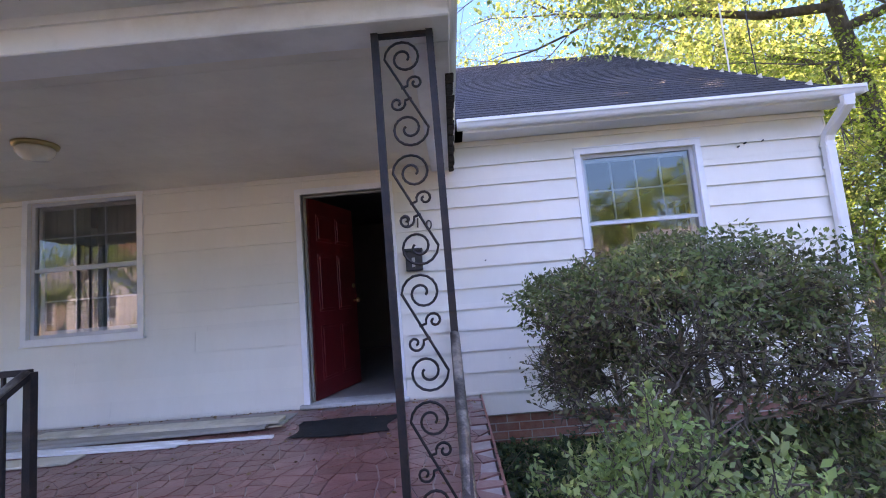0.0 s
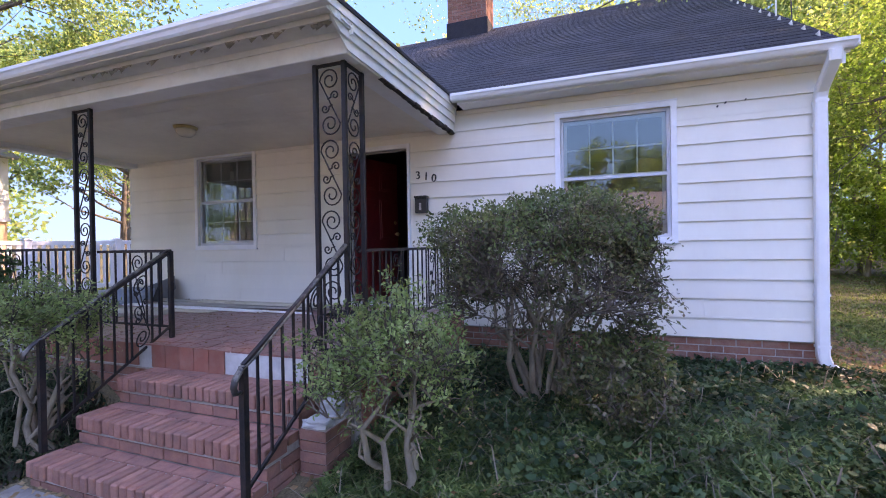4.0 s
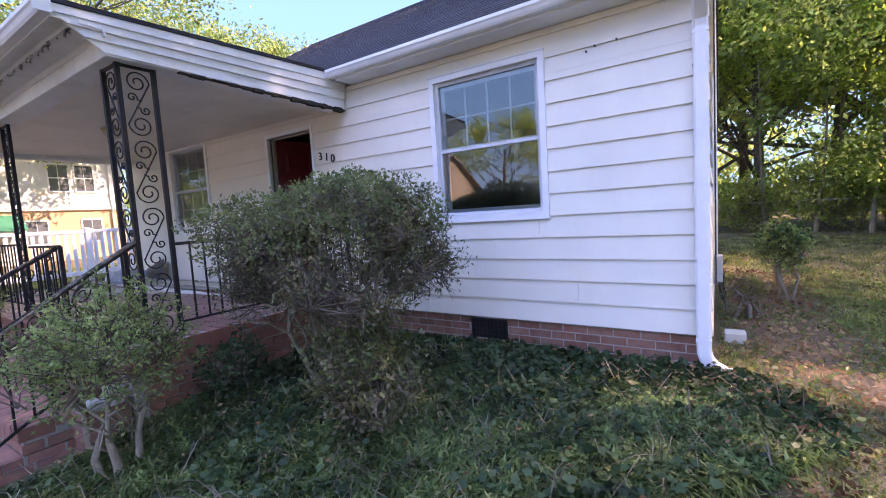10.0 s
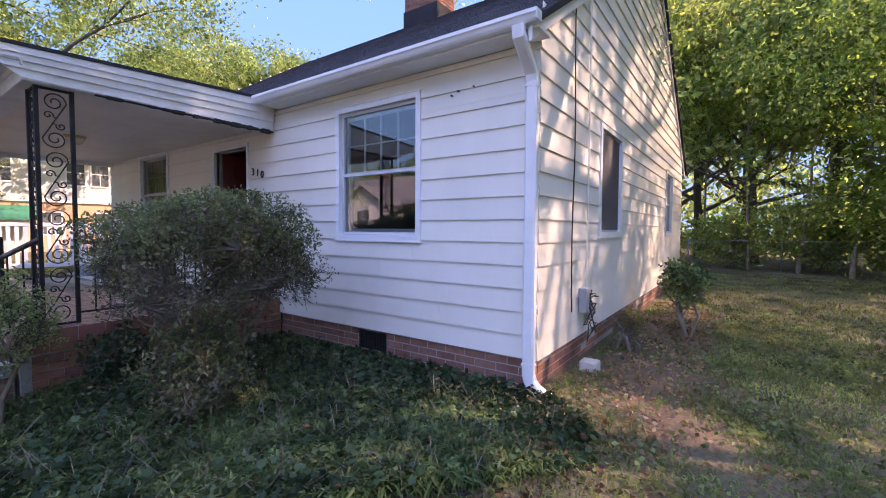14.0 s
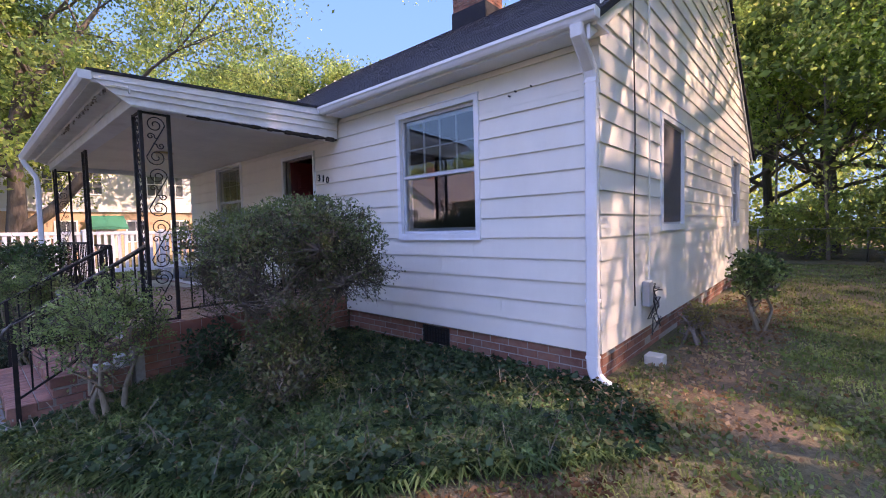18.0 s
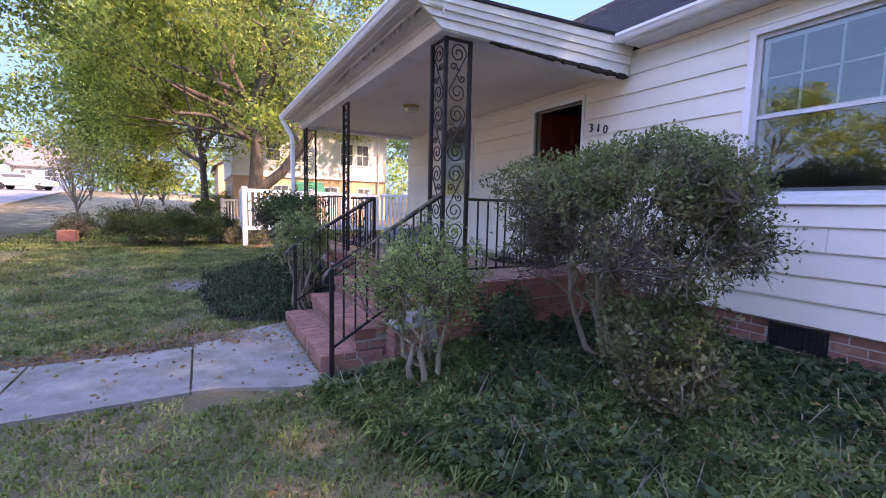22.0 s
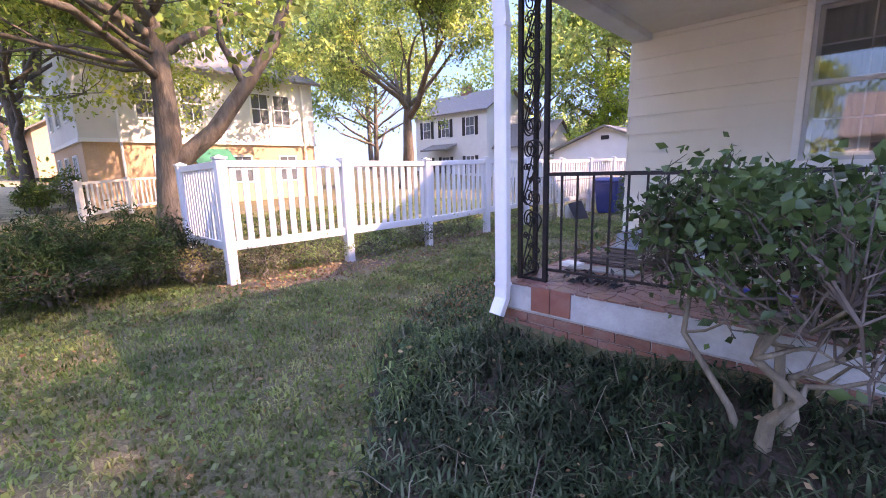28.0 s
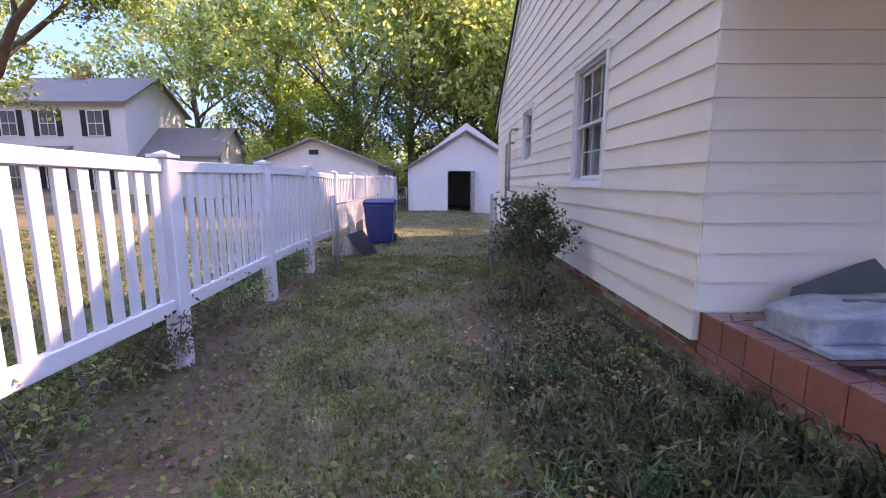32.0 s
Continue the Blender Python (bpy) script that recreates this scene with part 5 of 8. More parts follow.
def iron_column(name, corner, dirs, w, z0, z1, label):
    """Posts with scrollwork between them; dirs: the ways in which panels leave the corner post."""
    c = thing(name, label, "porch column", (corner[0], corner[1], z0), group="iron porch columns")
    base = Vector((corner[0], corner[1], 0))
    posts = [base] + [base + Vector(d) * w for d in dirs]
    for p in posts:
        part("post", square_bar((p.x, p.y, z0), (p.x, p.y, z1), 0.016), IRON, c)
    for d in dirs:
        dv = Vector(d)
        for z in (z0 + 0.012, z1 - 0.012):
            part("crossbar", square_bar(base + dv * 0.016 + Vector((0, 0, z)), base + dv * (w - 0.016) + Vector((0, 0, z)), 0.01), IRON, c)
        panel_lines(lambda bm: part("scroll", bm, IRON, c), lambda a, z: base + dv * (0.016 + a) + Vector((0, 0, z)), w - 0.032, z0 + 0.024, z1 - 0.024, 4)
    return c


COL_Y = 1.95
iron_column("iron_column", (0.075, COL_Y), [(-1, 0, 0), (0, 1, 0)], 0.25, SLAB, BEAM_Z, "black wrought iron corner column with scrolls")
iron_column("iron_column", (-3.0, COL_Y), [(1, 0, 0)], 0.23, SLAB, BEAM_Z, "black wrought iron porch column with scrolls")
iron_column("iron_column", (-5.555, COL_Y - 0.05), [(1, 0, 0), (0, 1, 0)], 0.22, SLAB, BEAM_Z, "black wrought iron corner column with scrolls")


def railing(name, p0, p1, z0, h, label, scroll_at=(), gap=0.118, ends=(False, False), posts_down=0.0):
    """A level or falling rail: top and bottom bar, square balusters, here and there a scroll."""
    P, Q = Vector((*p0, z0[0])), Vector((*p1, z0[1]))
    g = thing(name, label, "railing", P, group="iron railings")
    top = Vector((0, 0, h))
    part("top_rail", square_bar(P + top, Q + top, 0.013), IRON, g)
    low = Vector((0, 0, 0.10))
    part("bottom_rail", square_bar(P + low, Q + low, 0.009), IRON, g)
    L = (Q - P).length
    n = max(2, round(L / gap))
    for i in range(1, n):
        p = P.lerp(Q, i / n)
        if any(abs(i / n * L - s) < 0.09 for s in scroll_at):
            continue
        part("baluster", square_bar(p + low, p + top, 0.0065), IRON, g)
    d = (Q - P).normalized()
    for s in scroll_at:
        for k in (-0.105, 0.105):
            p = P + d * (s + k)
            part("baluster", square_bar(p + low, p + top, 0.0065), IRON, g)
        o = P + d * (s - 0.095) + low
        sh = Vector((d.x, d.y, 0)).length
        panel_lines(lambda bm: part("scroll", bm, IRON, g), lambda a, z: o + d * a + Vector((0, 0, z)), 0.19, 0.02, h - 0.12, 1, 0.006)
    for e, p in zip(ends, (P, Q)):
        if e:
            part("post", square_bar(p - Vector((0, 0, posts_down)), p + top, 0.017), IRON, g)
    return g


RY = 1.99
railing("porch_railing", (-1.79, RY), (-2.76, RY), (SLAB, SLAB), 0.78, "black iron porch railing with a scroll", (0.42,), ends=(True, False))
railing("porch_railing", (-3.02, RY - 0.02), (-5.33, RY - 0.08), (SLAB, SLAB), 0.81, "black iron porch railing with one scroll", (0.98,), gap=0.113)
railing("porch_railing", (0.075, 2.22), (0.075, 4.20), (SLAB, SLAB), 0.76, "black iron side railing from column to wall", (0.55, 1.45), ends=(False, True))
sl = railing("stair_railing", (-1.79, 1.97), (-1.71, 0.99), (SLAB, 0.19), 0.76, "black iron stair railing beside the brick steps", (0.3,), ends=(False, True))
sr = railing("stair_railing", (0.075, 1.93), (0.085, 0.94), (SLAB + 0.02, 0.17), 0.76, "black iron stair railing with a curled, worn handrail", (0.42,), ends=(False, True), posts_down=0.15)
bm = bmesh.new()
tube(bm, [(0.075, 1.93, 1.555), (0.08, 1.45, 1.245), (0.085, 1.0, 0.955), (0.085, 0.93, 0.92), (0.086, 0.885, 0.875), (0.087, 0.872, 0.835), (0.088, 0.885, 0.80), (0.088, 0.91, 0.80)], 0.02, 8, flat=0.6)
part("handrail", bm, WORN_IRON, sr, "worn handrail with peeling paint and a curled end", smooth=True)
bm = bmesh.new()
tube(bm, [(-1.79, 1.97, 1.535), (-1.75, 1.45, 1.235), (-1.71, 1.01, 0.965), (-1.71, 0.94, 0.92), (-1.71, 0.90, 0.87), (-1.71, 0.89, 0.83)], 0.018, 8, flat=0.6)
part("handrail", bm, WORN_IRON, sl, "worn handrail", smooth=True)

# ---- things on the front wall ----
def glyphs(text, size, material, m, name):
    cu = bpy.data.curves.new(name, "FONT")
    cu.body, cu.size, cu.extrude, cu.align_x, cu.align_y = text, size, 0.006, "CENTER", "CENTER"
    tmp = bpy.data.objects.new("tmp", cu)
    scene.collection.objects.link(tmp)
    me = bpy.data.meshes.new_from_object(tmp.evaluated_get(bpy.context.evaluated_depsgraph_get()))
    bpy.data.objects.remove(tmp)
    me.transform(m)
    me.materials.clear()
    me.materials.append(material)
    return me


nums = thing("house_number", "black metal house number 310 on white siding", "house number", (-0.2, YF, 2.4))
for ch_, x, z, r in (("3", -0.315, 2.435, 4), ("1", -0.205, 2.415, -4), ("0", -0.10, 2.385, -6)):
    me = glyphs(ch_, 0.14, BLACK, Matrix.Translation((x, YF - 0.032, z)) @ Matrix.Rotation(radians(90), 4, "X") @ Matrix.Rotation(radians(r), 4, "Z"), "digit")
    part("digit", me, BLACK, nums)
mb = thing("mailbox", "small dark metal wall mailbox with a lid", "mailbox", (-0.265, YF - 0.04, 1.96))
part("body", soft(boxes((-0.345, -0.185, YF - 0.085, YF - 0.018, 1.955, 2.14)), 0.006), BLACK, mb)
part("lid", soft(boxes((-0.352, -0.178, YF - 0.098, YF - 0.016, 2.14, 2.17)), 0.006), BLACK, mb)
part("window_slot", boxes((-0.285, -0.255, YF - 0.089, YF - 0.0855, 1.99, 2.08)), GALV, mb, "small pale slot")
for i, (x, z) in enumerate(((3.05, 2.93), (2.98, 2.9), (3.22, 2.94), (0.42, 2.0))):
    bm = bmesh.new()
    tube(bm, [(x, YF - 0.01, z), (x, YF - 0.04, z)], 0.008, 6)
    solid("wall_hook", bm, BLACK, "small dark screw stuck in the siding", "hook", group="screws in the siding")

# low brick pier beside the flight, with broken lumps of cement on it
pier = thing("brick_pier", "low broken brick pier beside the front steps", "pier", (0.135, 1.58, 0.2), kind="structure")
part("core", boxes((0.045, 0.225, 1.44, 1.722, -0.1, 0.395)), MORTAR, pier)
for c in range(7):
    z0 = -0.08 + 0.069 * c
    for k in range(2):
        a = 1.432 + k * 0.145 + (0.0 if c % 2 else -0.004)
        part("brick", boxes((0.038, 0.233, a, min(a + 0.138, 1.728), z0, z0 + 0.06)), STEP_BRICK, pier)
for k, (x, y, z, sx, sy, sz) in enumerate(((0.12, 1.66, 0.398, 0.13, 0.10, 0.10), (0.13, 1.51, 0.398, 0.17, 0.12, 0.045))):
    bm = bmesh.new()
    box(bm, x - sx / 2, x + sx / 2, y - sy / 2, y + sy / 2, z, z + sz)
    bmesh.ops.subdivide_edges(bm, edges=bm.edges[:], cuts=2, use_grid_fill=True)
    rk = random.Random(30 + k)
    for v in bm.verts:
        v.co += Vector((rk.uniform(-1, 1), rk.uniform(-1, 1), rk.uniform(-1, 1) if v.co.z > z + 0.02 else 0)) * 0.009
    solid("cement_lump", bm, CEMENT, "broken pale lump of cement beside the steps", "rubble", group="rubble by the steps")

# ---- things left on the porch ----
rngb = random.Random(4)


def plank(x, y, rz, l, w, h, z, material, label, tilt=0.0):
    bm = bmesh.new()
    m = Matrix.Translation((x, y, z)) @ Matrix.Rotation(radians(rz), 4, "Z") @ Matrix.Rotation(radians(tilt), 4, "X")
    box(bm, -l / 2, l / 2, -w / 2, w / 2, 0, h, m=m)
    soft(bm, 0.003)
    return solid("loose_board", bm, material, label, "board", "boards lying on the porch")


plank(-3.05, 3.98, -1.0, 3.3, 0.19, 0.012, SLAB + 0.004, GREYBOARD, "long grey weathered board lying along the wall")
plank(-2.85, 3.72, 1.5, 2.9, 0.16, 0.014, SLAB + 0.004, CREAM, "long cream painted board lying on the porch")
plank(-3.35, 3.46, -2.0, 2.6, 0.15, 0.014, SLAB + 0.004, TRIM, "long white siding board lying on the porch")
plank(-3.65, 3.20, 2.5, 1.9, 0.17, 0.016, SLAB + 0.004, CREAM, "dirty cream board lying on the porch")
plank(-2.15, 3.42, -1.0, 1.6, 0.035, 0.02, SLAB + 0.004, TRIM, "thin white lath lying on the porch")
plank(-3.9, 3.85, 3.0, 1.5, 0.2, 0.02, SLAB + 0.020, GREYBOARD, "grey board on top of other boards")
plank(-2.75, 3.62, 2.5, 2.5, 0.17, 0.025, SLAB + 0.019, GREYBOARD, "weathered grey board on a pile of boards")
plank(-2.45, 3.74, -1.5, 2.1, 0.14, 0.022, SLAB + 0.045, CREAM, "dirty cream board on a pile of boards", 2.0)
plank(-3.75, 2.95, 1.0, 1.25, 0.14, 0.06, SLAB + 0.004, CREAM, "thick cream timber on the porch floor")
plank(-3.70, 2.72, -2.0, 1.4, 0.10, 0.02, SLAB + 0.004, GREYBOARD, "narrow grey board on the porch floor")
plank(-5.13, 2.47, 3.0, 0.55, 0.16, 0.02, SLAB + 0.004, GREYBOARD, "dirty grey board at the porch edge")
plank(-5.41, 2.50, -12.0, 0.17, 0.12, 0.035, SLAB + 0.004, TRIM, "short white block at the porch edge")
plank(-3.95, 2.42, -4.0, 0.6, 0.05, 0.03, SLAB + 0.004, BLUE_TARP, "bright blue plastic strip on the floor")
plank(-5.04, 3.70, 1.0, 0.82, 0.52, 0.03, SLAB + 0.004, SHEET, "pale grey panel lying under the casing")
for k in range(13):
    plank(-5.10 + rngb.uniform(-0.08, 0.08), 2.70 + k * 0.055, rngb.uniform(-7, 7), rngb.uniform(0.5, 0.78), rngb.uniform(0.035, 0.07), 0.012, SLAB + 0.004 + 0.013 * (k % 3), DARKWOOD, "dark rotten slat in a loose pile")


def crumple(name, x, y, z, sx, sy, h, material, label, category, seed, thick=0.006, bend=0.15):
    """A bent sheet lying in uneven folds."""
    rng_ = random.Random(seed)
    n = 14
    ph = [rng_.uniform(0, 6) for _ in range(6)]
    bm = bmesh.new()
    g = {}
    for i in range(n + 1):
        for j in range(n + 1):
            u, v = i / n - 0.5, j / n - 0.5
            k = math.sin(u * 5 + ph[0]) * 0.5 + math.sin(v * 7 + ph[1] + u * 3) * 0.35 + math.sin(u * 13 + v * 9 + ph[2]) * 0.15
            e = max(0.0, 1 - (2 * abs(u)) ** 3) * max(0.0, 1 - (2 * abs(v)) ** 3)
            g[i, j] = bm.verts.new((x + u * sx * (1 + 0.08 * math.sin(v * 6 + ph[3])), y + v * sy * (1 + 0.08 * math.sin(u * 7 + ph[4])), z + h * (0.62 + 0.38 * k) * e + 0.006))
    for i in range(n):
        for j in range(n):
            bm.faces.new((g[i, j], g[i + 1, j], g[i + 1, j + 1], g[i, j + 1]))
    bmesh.ops.solidify(bm, geom=bm.faces[:], thickness=thick)
    return solid(name, bm, material, label, category, smooth=True)


bm = bmesh.new()
box(bm, -5.45, -4.66, 3.53, 3.90, SLAB + 0.036, SLAB + 0.215)
bmesh.ops.subdivide_edges(bm, edges=bm.edges[:], cuts=5, use_grid_fill=True)
for v in bm.verts:
    u = (v.co.x + 5.055) / 0.395
    v.co.z -= 0.05 * max(0, -u) ** 3 * (v.co.z - SLAB) / 0.2 - 0.012 * math.sin(u * 5 + v.co.y * 9) * (v.co.z > SLAB + 0.1)
    v.co.y += 0.02 * math.sin(u * 4 + v.co.z * 20) - 0.03 * max(0, -u) ** 4 * (1 if v.co.y > 3.8 else -1)
soft(bm, 0.012, 2)
casing = solid("metal_casing", bm, SHEET, "blue-grey dented casing with smeared paint lying by the wall", "casing", smooth=True)
part("end_flange", soft(boxes((-4.665, -4.648, 3.515, 3.915, SLAB + 0.034, SLAB + 0.205)), 0.004), SHEET, casing)
part("lid_strip", soft(boxes((-5.15, -4.70, 3.70, 3.73, SLAB + 0.212, SLAB + 0.232)), 0.003), DARK_SHEET, casing, "dark seam strip")
bm = bmesh.new()
a = [bm.verts.new(p) for p in ((-5.22, 4.02, SLAB + 0.036), (-4.44, 4.0, SLAB + 0.036), (-4.41, 4.08, SLAB + 0.19), (-4.54, 4.17, SLAB + 0.38), (-4.66, 4.17, SLAB + 0.34), (-5.10, 4.12, SLAB + 0.20))]
bm.faces.new(a)
bmesh.ops.solidify(bm, geom=bm.faces[:], thickness=0.008)
solid("metal_sheet", bm, DARK_SHEET, "bent dark grey sheet leaning on the wall", "sheet")
bm = bmesh.new()
a = [bm.verts.new(p) for p in ((-4.99, 2.88, SLAB + 0.044), (-4.53, 2.86, SLAB + 0.044), (-4.57, 2.90, SLAB + 0.10), (-4.70, 2.92, SLAB + 0.11), (-4.74, 2.93, SLAB + 0.25), (-4.86, 2.94, SLAB + 0.27), (-4.91, 2.94, SLAB + 0.17))]
bm.faces.new(a)
bmesh.ops.solidify(bm, geom=bm.faces[:], thickness=0.045)
solid("foam_piece", soft(bm, 0.008), CREAM, "broken cream foam board standing among junk", "board")
rngd = np.random.default_rng(6)
dp = np.stack([rngd.normal(-5.02, 0.14, 90), rngd.normal(2.10, 0.05, 90), SLAB + rngd.uniform(0.004, 0.05, 90)], 1)
solid("debris_heap", leaves_mesh("debris_heap", dp, 0.07, DARKCLOTH, rngd, 0.4, 0.0, 0.6), DARKCLOTH, "black crumpled debris at the railing foot", "debris", kind="stuff")
dp = np.stack([rngd.uniform(-5.45, 0.2, 420), 4.2 - rngd.random(420) ** 2 * 2.3, np.full(420, SLAB + 0.006)], 1)
solid("porch_litter", leaves_mesh("porch_litter", dp, 0.028, LITTER, rngd, 0.5, 0.0, 0.95), LITTER, "dry leaf bits scattered on the porch floor", "leaf litter", kind="stuff")
bm = bmesh.new()
a = [bm.verts.new(p) for p in ((-3.78, 3.7, SLAB + 0.04), (-3.62, 3.68, SLAB + 0.04), (-3.60, 3.72, SLAB + 0.30), (-3.66, 3.74, SLAB + 0.33))]
bm.faces.new(a)
bmesh.ops.solidify(bm, geom=bm.faces[:], thickness=0.02)
bm.transform(Matrix.Translation((-0.56, -0.06, 0)))
solid("felt_scrap", bm, DARKCLOTH, "black upright scrap of roofing felt", "scrap")
crumple("door_mat", -0.85, 3.55, SLAB + 0.004, 0.75, 0.45, 0.006, DARKCLOTH, "dark flat mat before the door", "mat", 14, 0.006)


# ---- walk ----
walk_way = thing("walkway", "worn concrete garden walk leading to the steps", "walkway", (-0.65, -2, 0), kind="structure")


def flat_slab(pts, z0, lift):
    bm = bmesh.new()
    top = [bm.verts.new((x, y, lift)) for x, y in pts]
    bot = [bm.verts.new((x, y, z0)) for x, y in pts]
    bm.faces.new(top)
    bm.faces.new(bot[::-1])
    for i in range(len(pts)):
        j = (i + 1) % len(pts)
        bm.faces.new((top[i], bot[i], bot[j], top[j]))
    return bm


part("slab", flat_slab([(-1.30, -0.05), (-0.10, -0.05), (-0.08, 0.15), (0.13, 0.60), (0.17, 0.865), (-1.75, 0.865), (-1.70, 0.60), (-1.42, 0.2)], -0.06, 0.030), CONCRETE, walk_way)
y = -0.06
while y > -9.5:
    part("slab", flat_slab([(-1.24 - 0.02 * math.sin(y), y - 1.18), (-0.11, y - 1.18), (-0.10, y - 0.008), (-1.25, y - 0.008)], -0.06, 0.028 + 0.004 * math.sin(y * 3)), CONCRETE, walk_way)
    y -= 1.19

# street beyond the front lawn
def strip(y0, y1, low, high):
    """A long band that follows the rise of the land."""
    bm = bmesh.new()
    xs = [-300, -120] + [-70 + 3 * i for i in range(24)] + [40, 300]
    for a, b in zip(xs, xs[1:]):
        za, zb = float(gz(a, -11)), float(gz(b, -11))
        v = [bm.verts.new(p) for p in ((a, y0, za + low), (a, y1, za + low), (a, y1, za + high), (a, y0, za + high), (b, y0, zb + low), (b, y1, zb + low), (b, y1, zb + high), (b, y0, zb + high))]
        for f in ((3, 2, 6, 7), (0, 3, 7, 4), (1, 5, 6, 2)):
            bm.faces.new([v[k] for k in f])
    return bm


solid("road", strip(-18.0, -10.2, -0.10, 0.03), ASPHALT, "pale grey asphalt street", "road", kind="structure")
for y in (-10.2, -18.15):
    solid("kerb", strip(y, y + 0.15, -0.1, 0.14), CONCRETE, "pale concrete kerb", "kerb", kind="structure")

# ---- white fence ----
def fence_bay(name, p, q, label, pickets=None, low=0.54, top=1.555, end_post=False):
    """One post with the bay of pickets that runs on from it."""
    P, Q = Vector((p[0], p[1], float(gz(*p)))), Vector((q[0], q[1], float(gz(*q))))
    g = thing(name, label, "fence", P, group="white vinyl fence")
    d = Q - P
    L = math.hypot(d.x, d.y)
    u = Vector((d.x, d.y, 0)) / L
    n = Vector((-u.y, u.x, 0))
    rise = d.z / L

    def bar(s0, s1, w0, w1, z0, z1):
        bm = bmesh.new()
        prism(bm, [(w0, z0), (w1, z0), (w1, z1), (w0, z1)], lambda k, t: P + u * (s0, s1)[k] + n * t[0] + Vector((0, 0, t[1] + rise * (s0, s1)[k])))
        return bm

    spots = [0.0] + ([L] if end_post else [])
    for s in spots:
        bm = bar(s - 0.062, s + 0.062, -0.062, 0.062, -0.15, top + 0.015)
        post = part("post", soft(bm, 0.008), VINYL, g)
        bm = bmesh.new()
        c = P + u * s + Vector((0, 0, rise * s))
        for (h, k) in ((top + 0.015, 0.075),):
            box(bm, -k, k, -k, k, h, h + 0.025, m=Matrix.Translation(c) @ u.to_track_quat("X", "Z").to_matrix().to_4x4())
        v = bm.verts
        tipz = Matrix.Translation(c)
        t = [bm.verts.new(tipz @ Vector((a * 0.055, b * 0.055, top + 0.04))) for a, b in ((-1, -1), (1, -1), (1, 1), (-1, 1))]
        tp = bm.verts.new(tipz @ Vector((0, 0, top + 0.07)))
        for i in range(4):
            bm.faces.new((t[i], t[(i + 1) % 4], tp))
        part("post_cap", bm, VINYL, post)
    part("top_rail", soft(bar(0.06, L - 0.06, -0.028, 0.028, top - 0.09, top), 0.006), VINYL, g)
    part("bottom_rail", soft(bar(0.06, L - 0.06, -0.028, 0.028, low - 0.11, low), 0.006), VINYL, g)
    m = pickets or max(3, round(L / 0.155))
    for i in range(m):
        s = 0.06 + (L - 0.12) * (i + 0.5) / m
        w = 0.038
        part("picket", bar(s - w, s + w, -0.012, 0.012, low, top - 0.09), VINYL, g)
    return g


def fx(y):
    return -9.32 - 0.003 * y


FY = [1.08, 2.855, 4.615, 6.39, 7.96, 9.69, 11.42, 13.15, 14.88, 16.61, 18.34, 20.05, 21.75]
for a, b in zip(FY, FY[1:]):
    fence_bay("fence_bay", (fx(a), a), (fx(b), b), "white vinyl picket fence bay beside the lawn", end_post=(b == FY[-1]))
fence_bay("fence_bay", (-11.15, 1.16), (fx(1.08) - 0.06, 1.09), "short white vinyl fence return", pickets=13)
fence_bay("fence_bay", (-22.6, 2.6), (-20.9, 1.0), "white vinyl fence before the brick house", pickets=10, low=0.3, top=1.25, end_post=True)
fence_bay("fence_bay", (-24.0, 4.4), (-22.6, 2.6), "white vinyl fence before the brick house", pickets=10, low=0.3, top=1.25)


# ---- chain-link remains, bin, board ----
def link_panel(name, p, q, h, label, posts=(True, True), lean=0.0):
    P, Q = Vector((p[0], p[1], float(gz(*p)))), Vector((q[0], q[1], float(gz(*q))))
    g = thing(name, label, "chain-link fence", P, group="chain-link fence")
    for on, e in zip(posts, (P, Q)):
        if on:
            bm = bmesh.new()
            tube(bm, [e - Vector((0, 0, 0.1)), e + Vector((lean, 0, h + 0.05))], 0.028, 10)
            part("post", bm, GALV, g, smooth=True)
    bm = bmesh.new()
    tube(bm, [P + Vector((lean, 0, h)), Q + Vector((lean, 0, h))], 0.016, 8)
    part("top_rail", bm, GALV, g, smooth=True)
    bm = bmesh.new()
    L = (Q - P).length
    d = (Q - P) / L
    s = 0.09
    k = -h
    while k < L:
        for sg in (1, -1):
            a0, b0 = k, 0.04
            a1, b1 = k + h - 0.04, h
            t0, t1 = max(0.0, (0 - a0) / (a1 - a0)), min(1.0, (L - a0) / (a1 - a0))
            if t1 > t0:
                za, zb = b0 + (b1 - b0) * t0, b0 + (b1 - b0) * t1
                if sg < 0:
                    za, zb = h + 0.04 - za, h + 0.04 - zb
                tube(bm, [P + d * (a0 + (a1 - a0) * t0) + Vector((lean * za / h, 0, za)), P + d * (a0 + (a1 - a0) * t1) + Vector((lean * zb / h, 0, zb))], 0.0022, 3, caps=False)
        k += s
    part("wire_mesh", bm, GALV, g, kind="stuff")
    return g


link_panel("chain_link", (-8.88, 7.77), (-9.14, 9.0), 1.12, "old grey chain-link gate leaf standing open", lean=-0.05)
link_panel("chain_link", (-9.14, 9.0), (-9.16, 14.2), 1.02, "old grey chain-link fence along the white fence", posts=(False, True))
link_panel("chain_link", (-6.61, 7.48), (-6.50, 8.7), 1.2, "old grey chain-link gate leaf by the shrub", lean=0.04)
link_panel("chain_link", (-9.30, 21.7), (-8.86, 21.66), 1.1, "grey chain-link fence by the shed")
for a, b in (((-2, 21.5), (3.4, 21.2)), ((3.4, 21.2), (6.4, 20.6)), ((6.4, 20.6), (9.4, 19.5)), ((9.4, 19.5), (12.4, 17.8)), ((12.4, 17.8), (15, 15))):
    link_panel("chain_link", a, b, 1.15, "grey chain-link fence at the edge of the woods")

